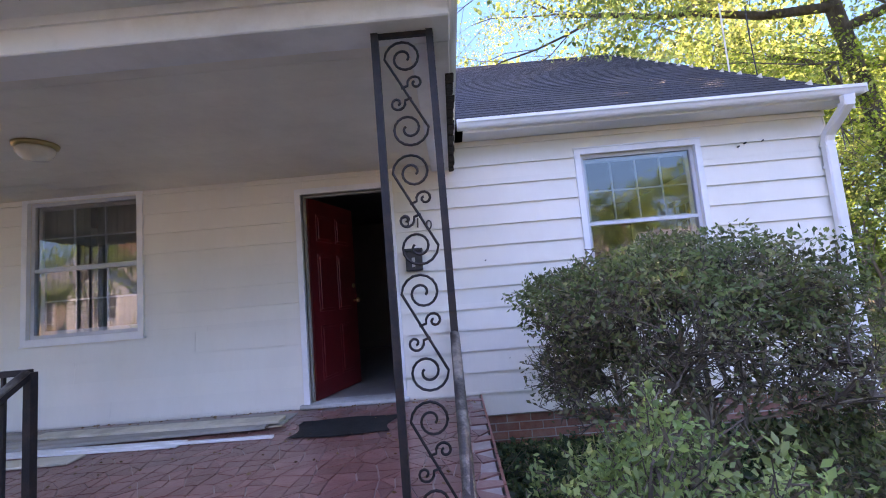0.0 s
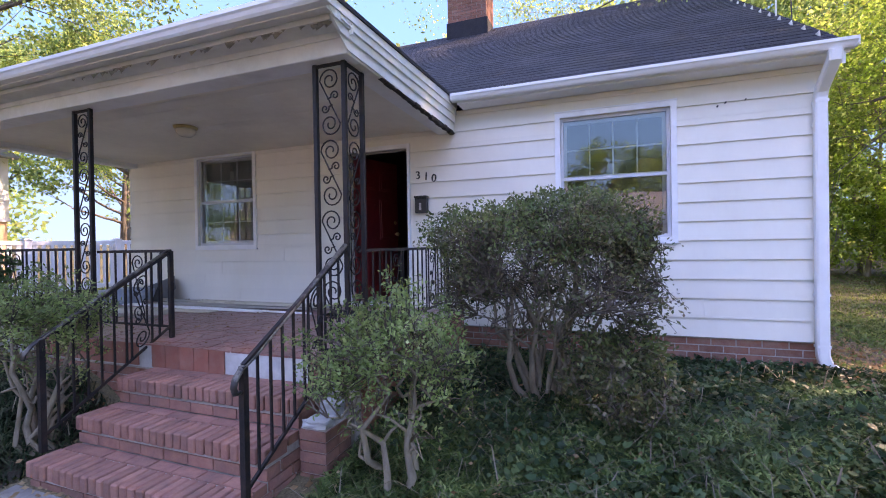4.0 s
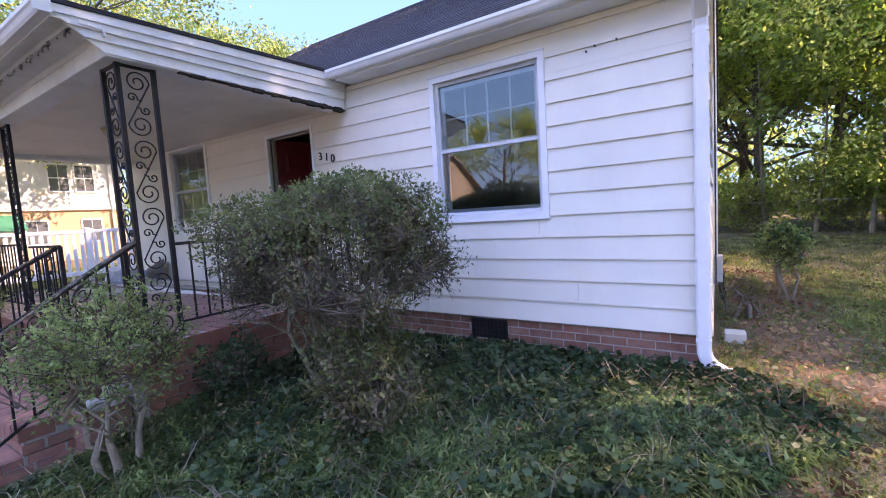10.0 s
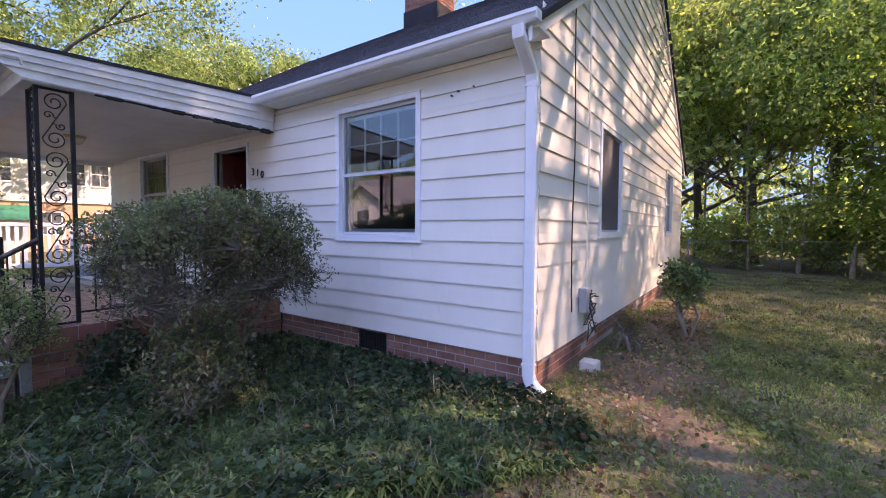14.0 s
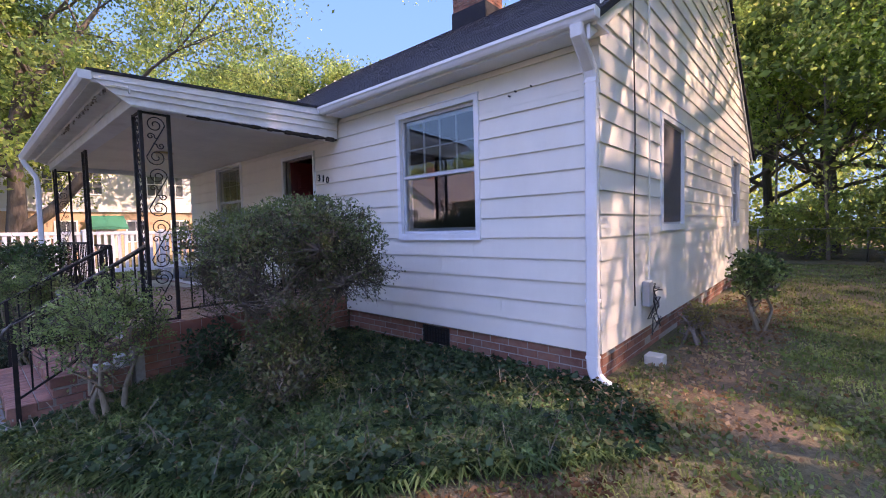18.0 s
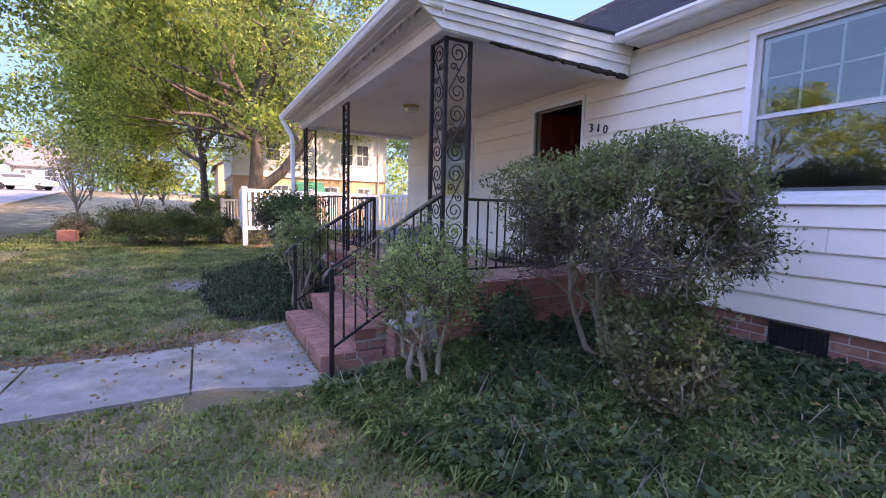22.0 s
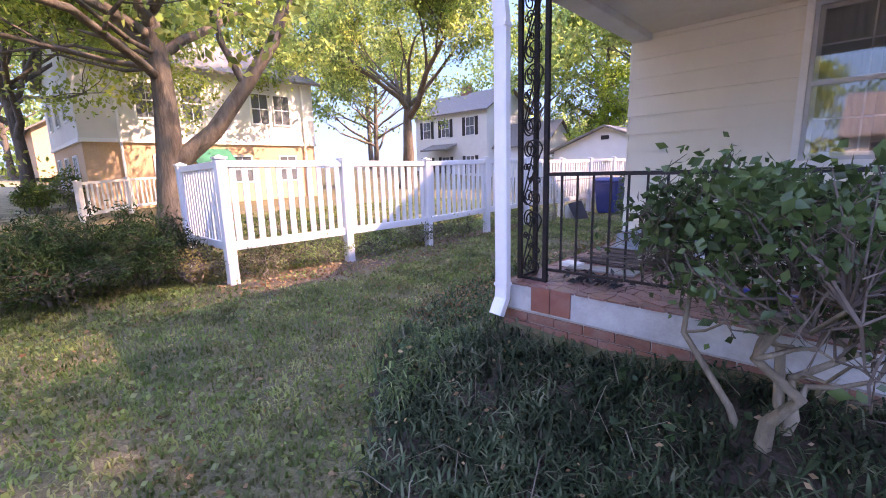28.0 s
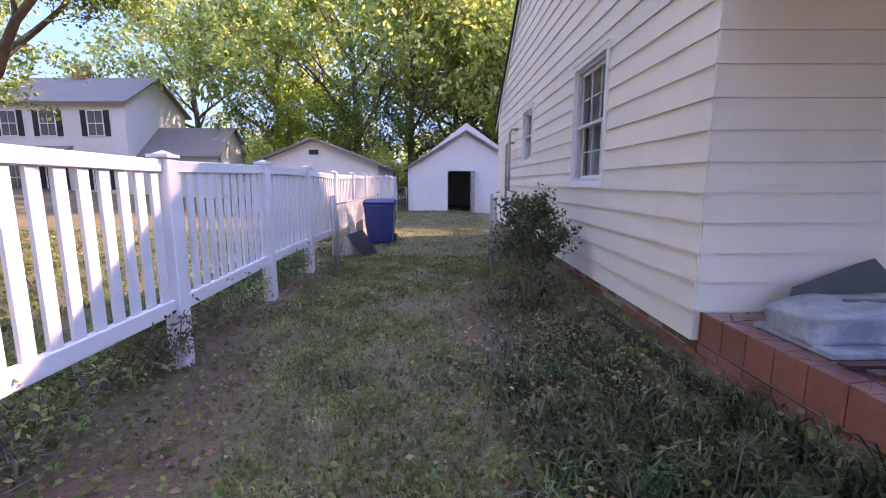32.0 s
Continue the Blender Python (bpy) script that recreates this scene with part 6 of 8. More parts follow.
BIN_X, BIN_Y = -8.70, 11.38
bn = thing("wheelie_bin", "blue plastic wheeled rubbish bin with a lid", "bin", (BIN_X, BIN_Y, 0.3))
zb = float(gz(BIN_X, BIN_Y))


def taper(cx, cy, z0, z1, w0, d0_, w1, d1_):
    bm = bmesh.new()
    a = [bm.verts.new((cx + sx * w0 / 2, cy + sy * d0_ / 2, z0)) for sx, sy in ((-1, -1), (1, -1), (1, 1), (-1, 1))]
    b = [bm.verts.new((cx + sx * w1 / 2, cy + sy * d1_ / 2, z1)) for sx, sy in ((-1, -1), (1, -1), (1, 1), (-1, 1))]
    bm.faces.new(a[::-1])
    bm.faces.new(b)
    for i in range(4):
        bm.faces.new((a[i], a[(i + 1) % 4], b[(i + 1) % 4], b[i]))
    return bm


part("body", soft(taper(BIN_X, BIN_Y, zb + 0.02, zb + 0.93, 0.55, 0.54, 0.68, 0.72), 0.04, 3), BIN_BLUE, bn)
part("rim", soft(taper(BIN_X, BIN_Y, zb + 0.86, zb + 0.93, 0.68, 0.72, 0.70, 0.74), 0.012), BIN_BLUE, bn)
part("lid", soft(taper(BIN_X, BIN_Y, zb + 0.935, zb + 1.02, 0.74, 0.80, 0.60, 0.62), 0.02, 2), BIN_BLUE, bn, "domed blue lid")
part("grip", soft(boxes((BIN_X - 0.18, BIN_X + 0.18, BIN_Y - 0.40, BIN_Y - 0.34, zb + 0.84, zb + 0.88)), 0.008), BIN_BLUE, bn)
part("rib", soft(boxes((BIN_X - 0.22, BIN_X + 0.22, BIN_Y - 0.32, BIN_Y - 0.28, zb + 0.5, zb + 0.53)), 0.006), BIN_BLUE, bn)
for x in (BIN_X - 0.31, BIN_X + 0.31):
    bm = bmesh.new()
    lathe(bm, [(0.09, 0), (0.1, 0.01), (0.1, 0.04), (0.09, 0.05)], (0, 0, 0), 18)
    bm.transform(Matrix.Translation((x - 0.025, BIN_Y + 0.24, zb + 0.10)) @ Matrix.Rotation(radians(90), 4, "Y"))
    part("wheel", bm, RUBBER, bn, smooth=True)
bm = bmesh.new()
a = [bm.verts.new(p) for p in ((-8.80, 9.42, 0.25), (-8.54, 9.68, 0.26), (-8.87, 9.92, 0.70), (-9.13, 9.66, 0.62))]
bm.faces.new(a)
bmesh.ops.solidify(bm, geom=bm.faces[:], thickness=0.03)
solid("leaning_panel", bm, SHUTTER, "dark grey board leaning by the bin", "board")
bm = bmesh.new()
m = Matrix.Translation((-9.03, 9.73, float(gz(-9.03, 9.73)))) @ Matrix.Rotation(radians(45), 4, "Z")
box(bm, -0.20, 0.20, 0.0, 0.03, -0.01, 0.37, m=m)
solid("leaning_panel", soft(bm, 0.004), STONE, "pale board standing by the bin", "board")
# side wall fittings
zc = float(gz(4.06, 5.15))
solid("concrete_block", soft(boxes((3.94, 4.11, 5.09, 5.25, zc - 0.03, zc + 0.095)), 0.010), STONE, "pale concrete block on bare soil", "block")
mt = thing("meter_box", "grey electric meter boxes with loose cables", "meter", (XR + 0.05, 5.5, 0.9))
part("box", soft(boxes((XR + 0.026, XR + 0.10, 5.30, 5.44, 0.80, 1.06)), 0.008), METER, mt)
part("box", soft(boxes((XR + 0.026, XR + 0.085, 5.58, 5.74, 0.72, 0.86)), 0.008), METER, mt)
bm = bmesh.new()
tube(bm, [(XR + 0.05, 5.47, 1.06), (XR + 0.055, 5.47, 1.5), (XR + 0.05, 5.47, 5.2)], 0.010, 6)
part("conduit", bm, SIDING, mt)
for k in range(5):
    bm = bmesh.new()
    rr = random.Random(k)
    pts = [(XR + 0.05, 5.40, 1.0)]
    for i in range(7):
        pts.append((XR + 0.06 + rr.uniform(0, 0.07), 5.30 + rr.uniform(0, 0.38), 0.98 - i * 0.07 + rr.uniform(-0.05, 0.05)))
    tube(bm, pts, 0.006, 5)
    part("cable", bm, BLACK, mt)
bm = bmesh.new()
tube(bm, [(XR + 0.045, 5.02 + 0.02 * math.sin(z * 3.1), z) for z in np.arange(0.85, 5.0, 0.2)] , 0.007, 5)
solid("wall_cable", bm, BLACK, "thin dark cable hanging down the siding", "cable")
# vent pipes on the far part of the left wall
pv = thing("wall_pipe", "white and rusty pipes on the side wall", "pipe", (XL - 0.1, 11.0, 1.5))
for y, z0_, z1_ in ((10.9, 1.45, 2.75), (11.3, 1.0, 2.5)):
    bm = bmesh.new()
    tube(bm, [(XL - 0.03, y, z1_), (XL - 0.16, y, z1_), (XL - 0.20, y, z1_ - 0.06), (XL - 0.20, y, z0_), (XL - 0.03, y, z0_ - 0.05)], 0.03, 8)
    part("pipe", bm, GALV, pv, smooth=True)


# ---- plants ----
def grow(rng, start, way, length, radius, level, wood, tips, spread=0.7, lift=0.25, kids=(3, 4, 3), segs=5, taper_to=0.45, leafy=1):
    """A limb as a bent tapering line, with its branches; ends of the last ones go into tips."""
    p, d = np.array(start, float), np.array(way, float) / np.linalg.norm(way)
    pts, rs = [p.copy()], [radius]
    for i in range(segs):
        d = d + rng.normal(size=3) * 0.13 + np.array([0, 0, lift * 0.15])
        d /= np.linalg.norm(d)
        p = p + d * length / segs
        pts.append(p.copy())
        rs.append(radius * (1 - (1 - taper_to) * (i + 1) / segs))
    wood.append((pts, rs))
    if level <= leafy:
        tips.extend(pts[2:])
    if level == 0:
        return
    for k in range(kids[len(kids) - level]):
        f = rng.uniform(0.35, 1.0) if k else 1.0
        i = min(segs, max(1, int(round(f * segs))))
        a = rng.normal(size=3)
        a -= d * a.dot(d)
        a /= max(np.linalg.norm(a), 1e-6)
        w = d + a * spread * rng.uniform(0.6, 1.3) + np.array([0, 0, lift])
        grow(rng, pts[i], w, length * rng.uniform(0.55, 0.8), rs[i] * rng.uniform(0.5, 0.7), level - 1, wood, tips, spread, lift, kids, max(3, segs - 1), 0.4, leafy)


def wood_bm(wood, sides=7, thin=3, finest=0.0):
    bm = bmesh.new()
    for pts, rs in wood:
        if rs[0] > finest:
            tube(bm, pts, rs, sides if rs[0] > 0.05 else thin, caps=False)
    return bm


def tree(name, at, seed, trunk, limbs, leaf_material, n, size, label, bark=BARK, clump=0.55, kids=(3, 4, 3), spread=0.75, lift=0.2, droop=0.3, extra=(), fine_below=0.0, leafy=1):
    """trunk: (height, radius, lean x, lean y); limbs: starting (height, way, length, radius) of the main limbs."""
    rng = np.random.default_rng(seed)
    at = (at[0], at[1], float(gz(at[0], at[1])))
    t = thing(name, label, "tree", at, kind="")
    h, r, lx, ly = trunk
    base = np.array(at)
    line, rads = [], []
    for i in range(9):
        f = i / 8
        line.append(base + np.array([lx * f + 0.05 * math.sin(f * 7 + seed), ly * f + 0.05 * math.cos(f * 5 + seed), h * f - 0.15 * (i == 0)]))
        rads.append(r * (1.0 - 0.55 * f) * (1.45 if i == 0 else (1.08 if i == 1 else 1)))
    wood, tips = [(line, rads)], []
    for z, way, length, rad in limbs:
        f = min(1.0, z / h)
        grow(rng, base + np.array([lx * f, ly * f, z]), way, length, rad, len(kids), wood, tips, spread, lift, kids, leafy=leafy)
    bm = wood_bm(wood, 8, 3, 0.022 if "forest" in name else 0.006)
    part("trunk", bm, bark, t, smooth=True)
    tips = np.array(tips)
    tips = tips[rng.random(len(tips)) < 0.8]
    heavy = rng.random(len(tips)) ** 2 + 0.15
    heavy /= heavy.sum()

    def sprays(m):
        return tips[rng.choice(len(tips), m, p=heavy)] + rng.normal(size=(m, 3)) * clump * np.array([1, 1, 0.55])

    c = sprays(n)
    part("crown", leaves_mesh("crown", c, np.where(c[:, 2] < fine_below, 0.6, 1.0) * size, leaf_material, rng, 0.55, droop), leaf_material, t)
    for mate, count, sz in extra:
        c = sprays(count)
        part("crown", leaves_mesh("crown", c, np.where(c[:, 2] < fine_below, 0.6, 1.0) * sz, mate, rng, 0.55, droop), mate, t)
    return t


def ring_limbs(rng, n, z0, z1, length, rad, up=0.5):
    out = []
    for i in range(n):
        f = (i + 0.5) / n
        a = i * 2.4 + rng.uniform(-0.4, 0.4)
        out.append((z0 + (z1 - z0) * f, (math.cos(a), math.sin(a), up + 0.5 * f), length * (1.1 - 0.5 * f), rad * (1.1 - 0.5 * f)))
    return out


def shrub(name, at, size, seed, stems, leaf_material, n, leaf, label, twig=TWIG, bare=0.0, shell=0.55, top_leaf=None, base_r=0.035, stem_h=0.45, droop=0.0, aspect=0.5, twigs=220, twig_low=-1.0, boxy=2.0, lumps=1.0, twig_r=0.006, bare_side=0.0, on_twigs=0.0, reach=0.93):
    """Crooked forking stems fan out from the foot into fine twigs; leaves sit mostly at the outside."""
    rng = np.random.default_rng(seed)
    z0 = float(gz(at[0], at[1]))
    g = thing(name, label, "shrub", (at[0], at[1], z0))
    sx, sy, h = size[0] / 2, size[1] / 2, size[2]
    zc, hz = z0 + h * (0.5 + stem_h * 0.5), h * (0.5 - stem_h * 0.5)
    foot = np.array([at[0], at[1], z0 - 0.05])
    ctr = np.array([at[0], at[1], zc])

    def shell_points(m, lo):
        d = unit(rng.normal(size=(m, 3)))
        k = 0.86 + lumps * (0.12 * np.sin(d[:, 0] * 5 + seed) * np.sin(d[:, 1] * 4 + 1) + 0.10 * np.sin(d[:, 2] * 6 + d[:, 0] * 3 + seed) + 0.06 * np.sin(d[:, 1] * 13 + d[:, 2] * 11) + 0.05 * np.sin(d[:, 0] * 23 + d[:, 2] * 19 + seed))
        k = k / (np.abs(d) ** boxy).sum(1) ** (1 / boxy)
        return ctr + d * np.array([sx, sy, hz]) * (k * (lo + (1 - lo) * rng.random(m) ** 0.5))[:, None], d

    def crook(a, b, bend, k=5):
        f = np.linspace(0, 1, k + 1)[:, None]
        line = a * (1 - f) + b * f
        line[1:-1] += rng.normal(size=(k - 1, 3)) * bend
        return line

    ends = []
    for s in range(stems):
        bm = bmesh.new()
        a = 2 * math.pi * (s + rng.uniform(-0.3, 0.3)) / stems
        e = ctr + np.array([math.cos(a) * sx * rng.uniform(0.2, 0.75), math.sin(a) * sy * rng.uniform(0.2, 0.75), rng.uniform(-0.4, 0.5) * hz])
        st = foot + np.array([math.cos(a) * 0.07, math.sin(a) * 0.07, 0])
        r = base_r * rng.uniform(0.6, 1.15)
        line = crook(st, e, 0.045)
        tube(bm, line, [r * 1.25, r, r * 0.8, r * 0.65, r * 0.5, r * 0.28], 6, caps=False)
        ends += [line[3], line[4], e]
        for b in (2, 3, 3, 4):
            o = line[b] + np.array([rng.uniform(-0.4, 0.4) * sx, rng.uniform(-0.4, 0.4) * sy, hz * rng.uniform(0.2, 0.6)])
            q = crook(line[b], o, 0.035, 4)
            tube(bm, q, [r * 0.5, r * 0.42, r * 0.33, r * 0.25, r * 0.14], 5, caps=False)
            ends += [q[2], q[3], q[4]]
        part("stem", bm, twig, g, smooth=True)
    ends = np.array(ends)
    tips, d = shell_points(twigs, 0.6)
    tips = ctr + (tips - ctr) * reach
    tips = tips[d[:, 2] > twig_low]
    buds = []
    bm = bmesh.new()
    for p in tips:
        near = np.argsort(((ends - p) ** 2).sum(1))[:3]
        e = ends[near[rng.integers(0, 3)]]
        m = (p + e) / 2 + rng.normal(size=3) * 0.05
        tube(bm, [e, m, p], [twig_r, twig_r * 0.65, 0.0018], 3, caps=False)
        for _ in range(4):
            q = m + (p - m) * rng.uniform(-0.3, 0.95)
            t = q + (p - e) * 0.1 + rng.normal(size=3) * 0.045
            tube(bm, [q, t], [0.0032, 0.0014], 3, caps=False)
            buds += [t, (q + t) / 2]
        buds += [p, p, p]
    part("twig_mass", bm, HEDGE_TWIG if on_twigs else BROWN_TWIG, g, kind="stuff")
    loose = int(n * (1 - on_twigs))
    c, d = shell_points(loose, shell)
    if on_twigs:
        buds = np.array(buds)
        b = buds[rng.integers(0, len(buds), n - loose)] + rng.normal(size=(n - loose, 3)) * leaf * 0.65
        c, d = np.concatenate([c, b]), np.concatenate([d, unit((b - ctr) / np.array([sx, sy, hz]))])
    if bare:
        k = bare * np.clip(0.9 - d[:, 2] * 1.6 - bare_side * d[:, 0], 0, 1) * (0.75 + 0.35 * np.sin(d[:, 0] * 7 + d[:, 1] * 5 + seed))
        c = c[rng.random(len(c)) > k]
    part("foliage", leaves_mesh("foliage", c, leaf, leaf_material, rng, aspect, droop), leaf_material, g)
    if top_leaf:
        c, d = shell_points(n // 2, 0.85)
        c = c[d[:, 2] + rng.normal(size=len(d)) * 0.15 > 0.3]
        part("foliage", leaves_mesh("foliage", c, leaf, top_leaf, rng, aspect, -0.3), top_leaf, g)
    return g


shrub("hedge_bush", (1.39, 2.80), (2.04, 1.9, 1.78), 1, 14, LEAF_PRIVET, 36000, 0.033, "big clipped privet bush, brown twigs showing through", twig=PALE_BARK, bare=0.85, bare_side=0.45, shell=0.6, top_leaf=LEAF_TOP, twigs=1500, twig_low=-0.6, stem_h=0.26, base_r=0.027, boxy=3.0, lumps=0.7, twig_r=0.0065, on_twigs=0.8)
shrub("privet_sucker", (1.98, 2.4), (0.85, 0.8, 0.80), 13, 5, LEAF_PRIVET, 3000, 0.042, "green privet suckers at the foot of the big bush", twigs=90, stem_h=0.0, base_r=0.012, lumps=1.6, top_leaf=LEAF_TOP, on_twigs=0.6)
shrub("privet_sucker", (0.55, 2.35), (0.6, 0.6, 0.55), 14, 4, LEAF_IVY, 1100, 0.05, "leafy ivy mound at the foot of the porch", twigs=30, stem_h=0.0, base_r=0.01, lumps=1.6)
shrub("privet_bush", (0.68, 1.45), (0.98, 0.9, 1.20), 2, 4, LEAF_FRESH, 9000, 0.029, "small green privet with pale twisted stems", twig=PALE_BARK, bare=0.35, twig_low=-0.6, twigs=210, stem_h=0.30, base_r=0.028, twig_r=0.006, lumps=1.7, on_twigs=0.9, reach=1.08)
shrub("privet_bush", (-2.02, 1.15), (0.82, 0.8, 1.26), 3, 7, LEAF_FRESH, 7500, 0.029, "small green privet with pale straight stems", twig=PALE_BARK, bare=0.35, twig_low=-0.5, twigs=160, stem_h=0.34, base_r=0.024, twig_r=0.005, lumps=1.6, on_twigs=0.9, reach=1.05)
shrub("holly_bush", (-3.90, 1.30), (1.34, 1.05, 1.20), 4, 4, LEAF_HOLLY, 5600, 0.054, "dark glossy holly bush on a gnarled pale trunk", twig=PALE_BARK, bare=0.9, twig_low=-0.6, twigs=420, stem_h=0.34, base_r=0.026, aspect=0.62, twig_r=0.006, boxy=2.3, lumps=1.6, on_twigs=0.9, reach=1.0)
shrub("camellia_bush", (4.62, 7.45), (0.66, 0.62, 1.04), 5, 4, LEAF_FRESH, 1300, 0.062, "small glossy camellia on a short leaning trunk", twig=PALE_BARK, twigs=70, stem_h=0.42, base_r=0.036, aspect=0.6, top_leaf=LEAF_HOLLY, on_twigs=0.5, lumps=1.4)
shrub("gate_bush", (-6.20, 6.72), (0.98, 1.1, 1.44), 6, 6, LEAF_HOLLY, 4600, 0.052, "dark green shrub beside the gate post", twig=PALE_BARK, twigs=260, stem_h=0.16, base_r=0.022, bare=0.5, lumps=1.7, on_twigs=0.8, twig_low=-0.8)
for i, (x, y, w, d, h) in enumerate(((-10.1, -0.55, 1.7, 1.3, 0.92), (-10.3, 0.40, 1.4, 1.1, 0.82), (-10.9, -1.5, 2.0, 1.5, 0.86))):
    shrub("juniper_bush", (x, y), (w, d, h), 7 + i, 9, LEAF_JUNIPER, 12000, 0.075, "low dark spreading juniper with bare branches", bare=0.3, twigs=420, stem_h=0.02, aspect=0.2, lumps=2.6, base_r=0.020, on_twigs=0.9, reach=1.15, twig_low=-0.3)
shrub("dry_shrub", (-9.75, 0.80), (0.8, 0.7, 0.55), 12, 5, LEAF_BROWN, 900, 0.05, "half dry brown shrub at the fence corner", twigs=160, stem_h=0.02, base_r=0.01)
shrub("bed_shrub", (-13.0, -3.2), (1.6, 1.2, 0.75), 9, 7, LEAF_PRIVET, 2600, 0.06, "low green shrub at the lawn's edge", twigs=120, stem_h=0.1, lumps=1.6)
shrub("bed_shrub", (4.2, 6.2), (0.35, 0.35, 0.5), 10, 4, LEAF_BROWN, 300, 0.05, "small dead stump with dry twigs", twigs=40, stem_h=0.3, base_r=0.025)
for i, (x, y, w, h) in enumerate(((-25.8, 1.4, 1.9, 1.6), (-24.9, 0.2, 1.3, 1.1))):
    shrub("house_shrub", (x, y), (w, w, h), 20 + i, 5, LEAF_DEEP, 2600, 0.09, "dark clipped shrub beside the brick house", twigs=40, stem_h=0.05, lumps=1.4)

# undergrowth along the fence
rng0 = np.random.default_rng(77)
for i, y in enumerate((1.5, 2.4, 3.5, 4.6, 5.7, 7.2)):
    shrub("fence_weed", (fx(y) - 0.12, y), (0.75, 1.3, 0.50), 30 + i, 6, LEAF_FRESH if i % 3 else LEAF_PRIVET, 1300, 0.042, "leafy weeds growing under the white fence", twigs=90, stem_h=0.05, droop=0.1, lumps=1.8, on_twigs=0.7, base_r=0.01)

# big forked tree behind the fence corner
T1 = (-14.3, 1.85)
tree("oak_tree", T1, 41, (5.0, 0.33, -0.25, 0.1),
     [(1.55, (0.35, 0.92, 0.80), 6.2, 0.21), (4.8, (-0.3, 0.2, 1.0), 4.6, 0.17), (4.4, (0.5, -0.5, 0.8), 4.4, 0.14), (3.4, (0.75, -0.55, 0.30), 4.0, 0.10), (4.0, (-0.7, -0.5, 0.55), 4.2, 0.13), (3.8, (-0.2, 0.9, 0.6), 4.0, 0.12), (4.7, (0.8, 0.5, 0.7), 4.2, 0.12), (4.2, (0.2, -1.0, 0.45), 4.4, 0.12), (4.9, (-0.5, -0.9, 0.9), 4.6, 0.12), (5.0, (0.1, 0.0, 1.0), 5.0, 0.15), (3.6, (-0.2, -1.0, 0.12), 4.2, 0.06), (3.9, (0.6, -0.8, 0.08), 4.2, 0.06), (3.8, (-0.9, 0.1, 0.15), 4.2, 0.06), (3.7, (-0.5, -1.0, 0.02), 3.6, 0.05), (3.6, (-0.9, -0.4, 0.05), 3.8, 0.05)],
     LEAF_OAK, 92000, 0.14, "large forked oak with green and yellowing leaves", clump=0.45, extra=[(LEAF_DEEP, 34000, 0.14)], droop=0.5, leafy=2)
tree("oak_tree", (-27.5, 0.3), 42, (5.4, 0.26, 0.3, -0.2), ring_limbs(random.Random(2), 10, 2.4, 5.4, 4.9, 0.13, 0.6), LEAF_OAK, 50000, 0.19, "leafy tree on the front lawn", clump=0.6, droop=0.5, extra=[(LEAF_DEEP, 12000, 0.16)], leafy=2)
tree("maple_tree", (-24.0, 17.3), 43, (5.6, 0.45, 0.2, 0.3), ring_limbs(random.Random(3), 6, 4.2, 5.6, 5.4, 0.2, 0.7), LEAF_OAK, 34000, 0.19, "spreading tree with forked grey limbs", clump=0.5, extra=[(LEAF_DEEP, 14000, 0.19)])

# tall tree at the side, whose crown dapples the front
tree("shade_tree", (7.9, 5.8), 47, (9.0, 0.10, 0.7, 0.9), ring_limbs(random.Random(12), 10, 5.2, 9.0, 5.6, 0.10, 0.55), LEAF_YELLOW, 17000, 0.15, "tall side-yard tree with yellow-green leaves", clump=0.32, extra=[(LEAF_OAK, 14000, 0.15)], droop=0.5)
tree("shade_tree", (13.4, 11.9), 48, (17.0, 0.26, -4.2, -0.8), [(5.4, (-0.9, 0.5, 0.05), 4.2, 0.09), (6.0, (-0.9, -0.3, 0.12), 4.0, 0.09)] + ring_limbs(random.Random(14), 14, 7.6, 17.0, 7.6, 0.13, 0.35), LEAF_YELLOW, 30000, 0.14, "tall side-yard tree with hanging yellow-green branches", clump=0.42, extra=[(LEAF_OAK, 27000, 0.14)], lift=0.0, droop=0.7, fine_below=11.0)
# never in view: added to shade the right bed and side lawn
tree("shade_tree", (15.2, 10.2), 50, (11.0, 0.24, 0.3, 0.2), ring_limbs(random.Random(19), 15, 4.4, 11.0, 6.0, 0.11, 0.4), LEAF_OAK, 28000, 0.2, "broad unseen side-yard tree, added for its shade", clump=0.6, extra=[(LEAF_DEEP, 12000, 0.2)], droop=0.4)
tree("side_tree", (11.6, 13.4), 49, (4.4, 0.14, -0.3, 0.2), ring_limbs(random.Random(15), 9, 2.6, 4.4, 3.4, 0.06, 0.5), LEAF_LIME, 20000, 0.09, "small bright lime green tree before the woods", clump=0.42, extra=[(LEAF_YELLOW, 6000, 0.09)], droop=0.6)
# slender pale saplings along the back fence
sapling = tree("sapling", (6.9, 20.4), 55, (6.2, 0.055, 0.35, 0.2), ring_limbs(random.Random(16), 7, 3.0, 6.2, 1.9, 0.03, 0.5), LEAF_LIME, 2600, 0.13, "slender pale sapling before the woods", bark=PALE_BARK, clump=0.34, kids=(3, 3), droop=0.4)
for i, (x, y, s) in enumerate(((8.2, 19.7, 1.15), (9.3, 21.4, 0.95), (5.4, 21.2, 1.05), (10.9, 18.6, 1.2), (3.9, 22.8, 1.1), (11.6, 20.8, 1.3), (7.6, 22.6, 1.25))):
    copy_thing(sapling, Matrix.Translation((x, y, float(gz(x, y)))) @ Matrix.Rotation(i * 1.9, 4, "Z") @ Matrix.Scale(s, 4) @ Matrix.Identity(4))
# far woods: a deep mass of leaves down to the ground
rngf = np.random.default_rng(5)


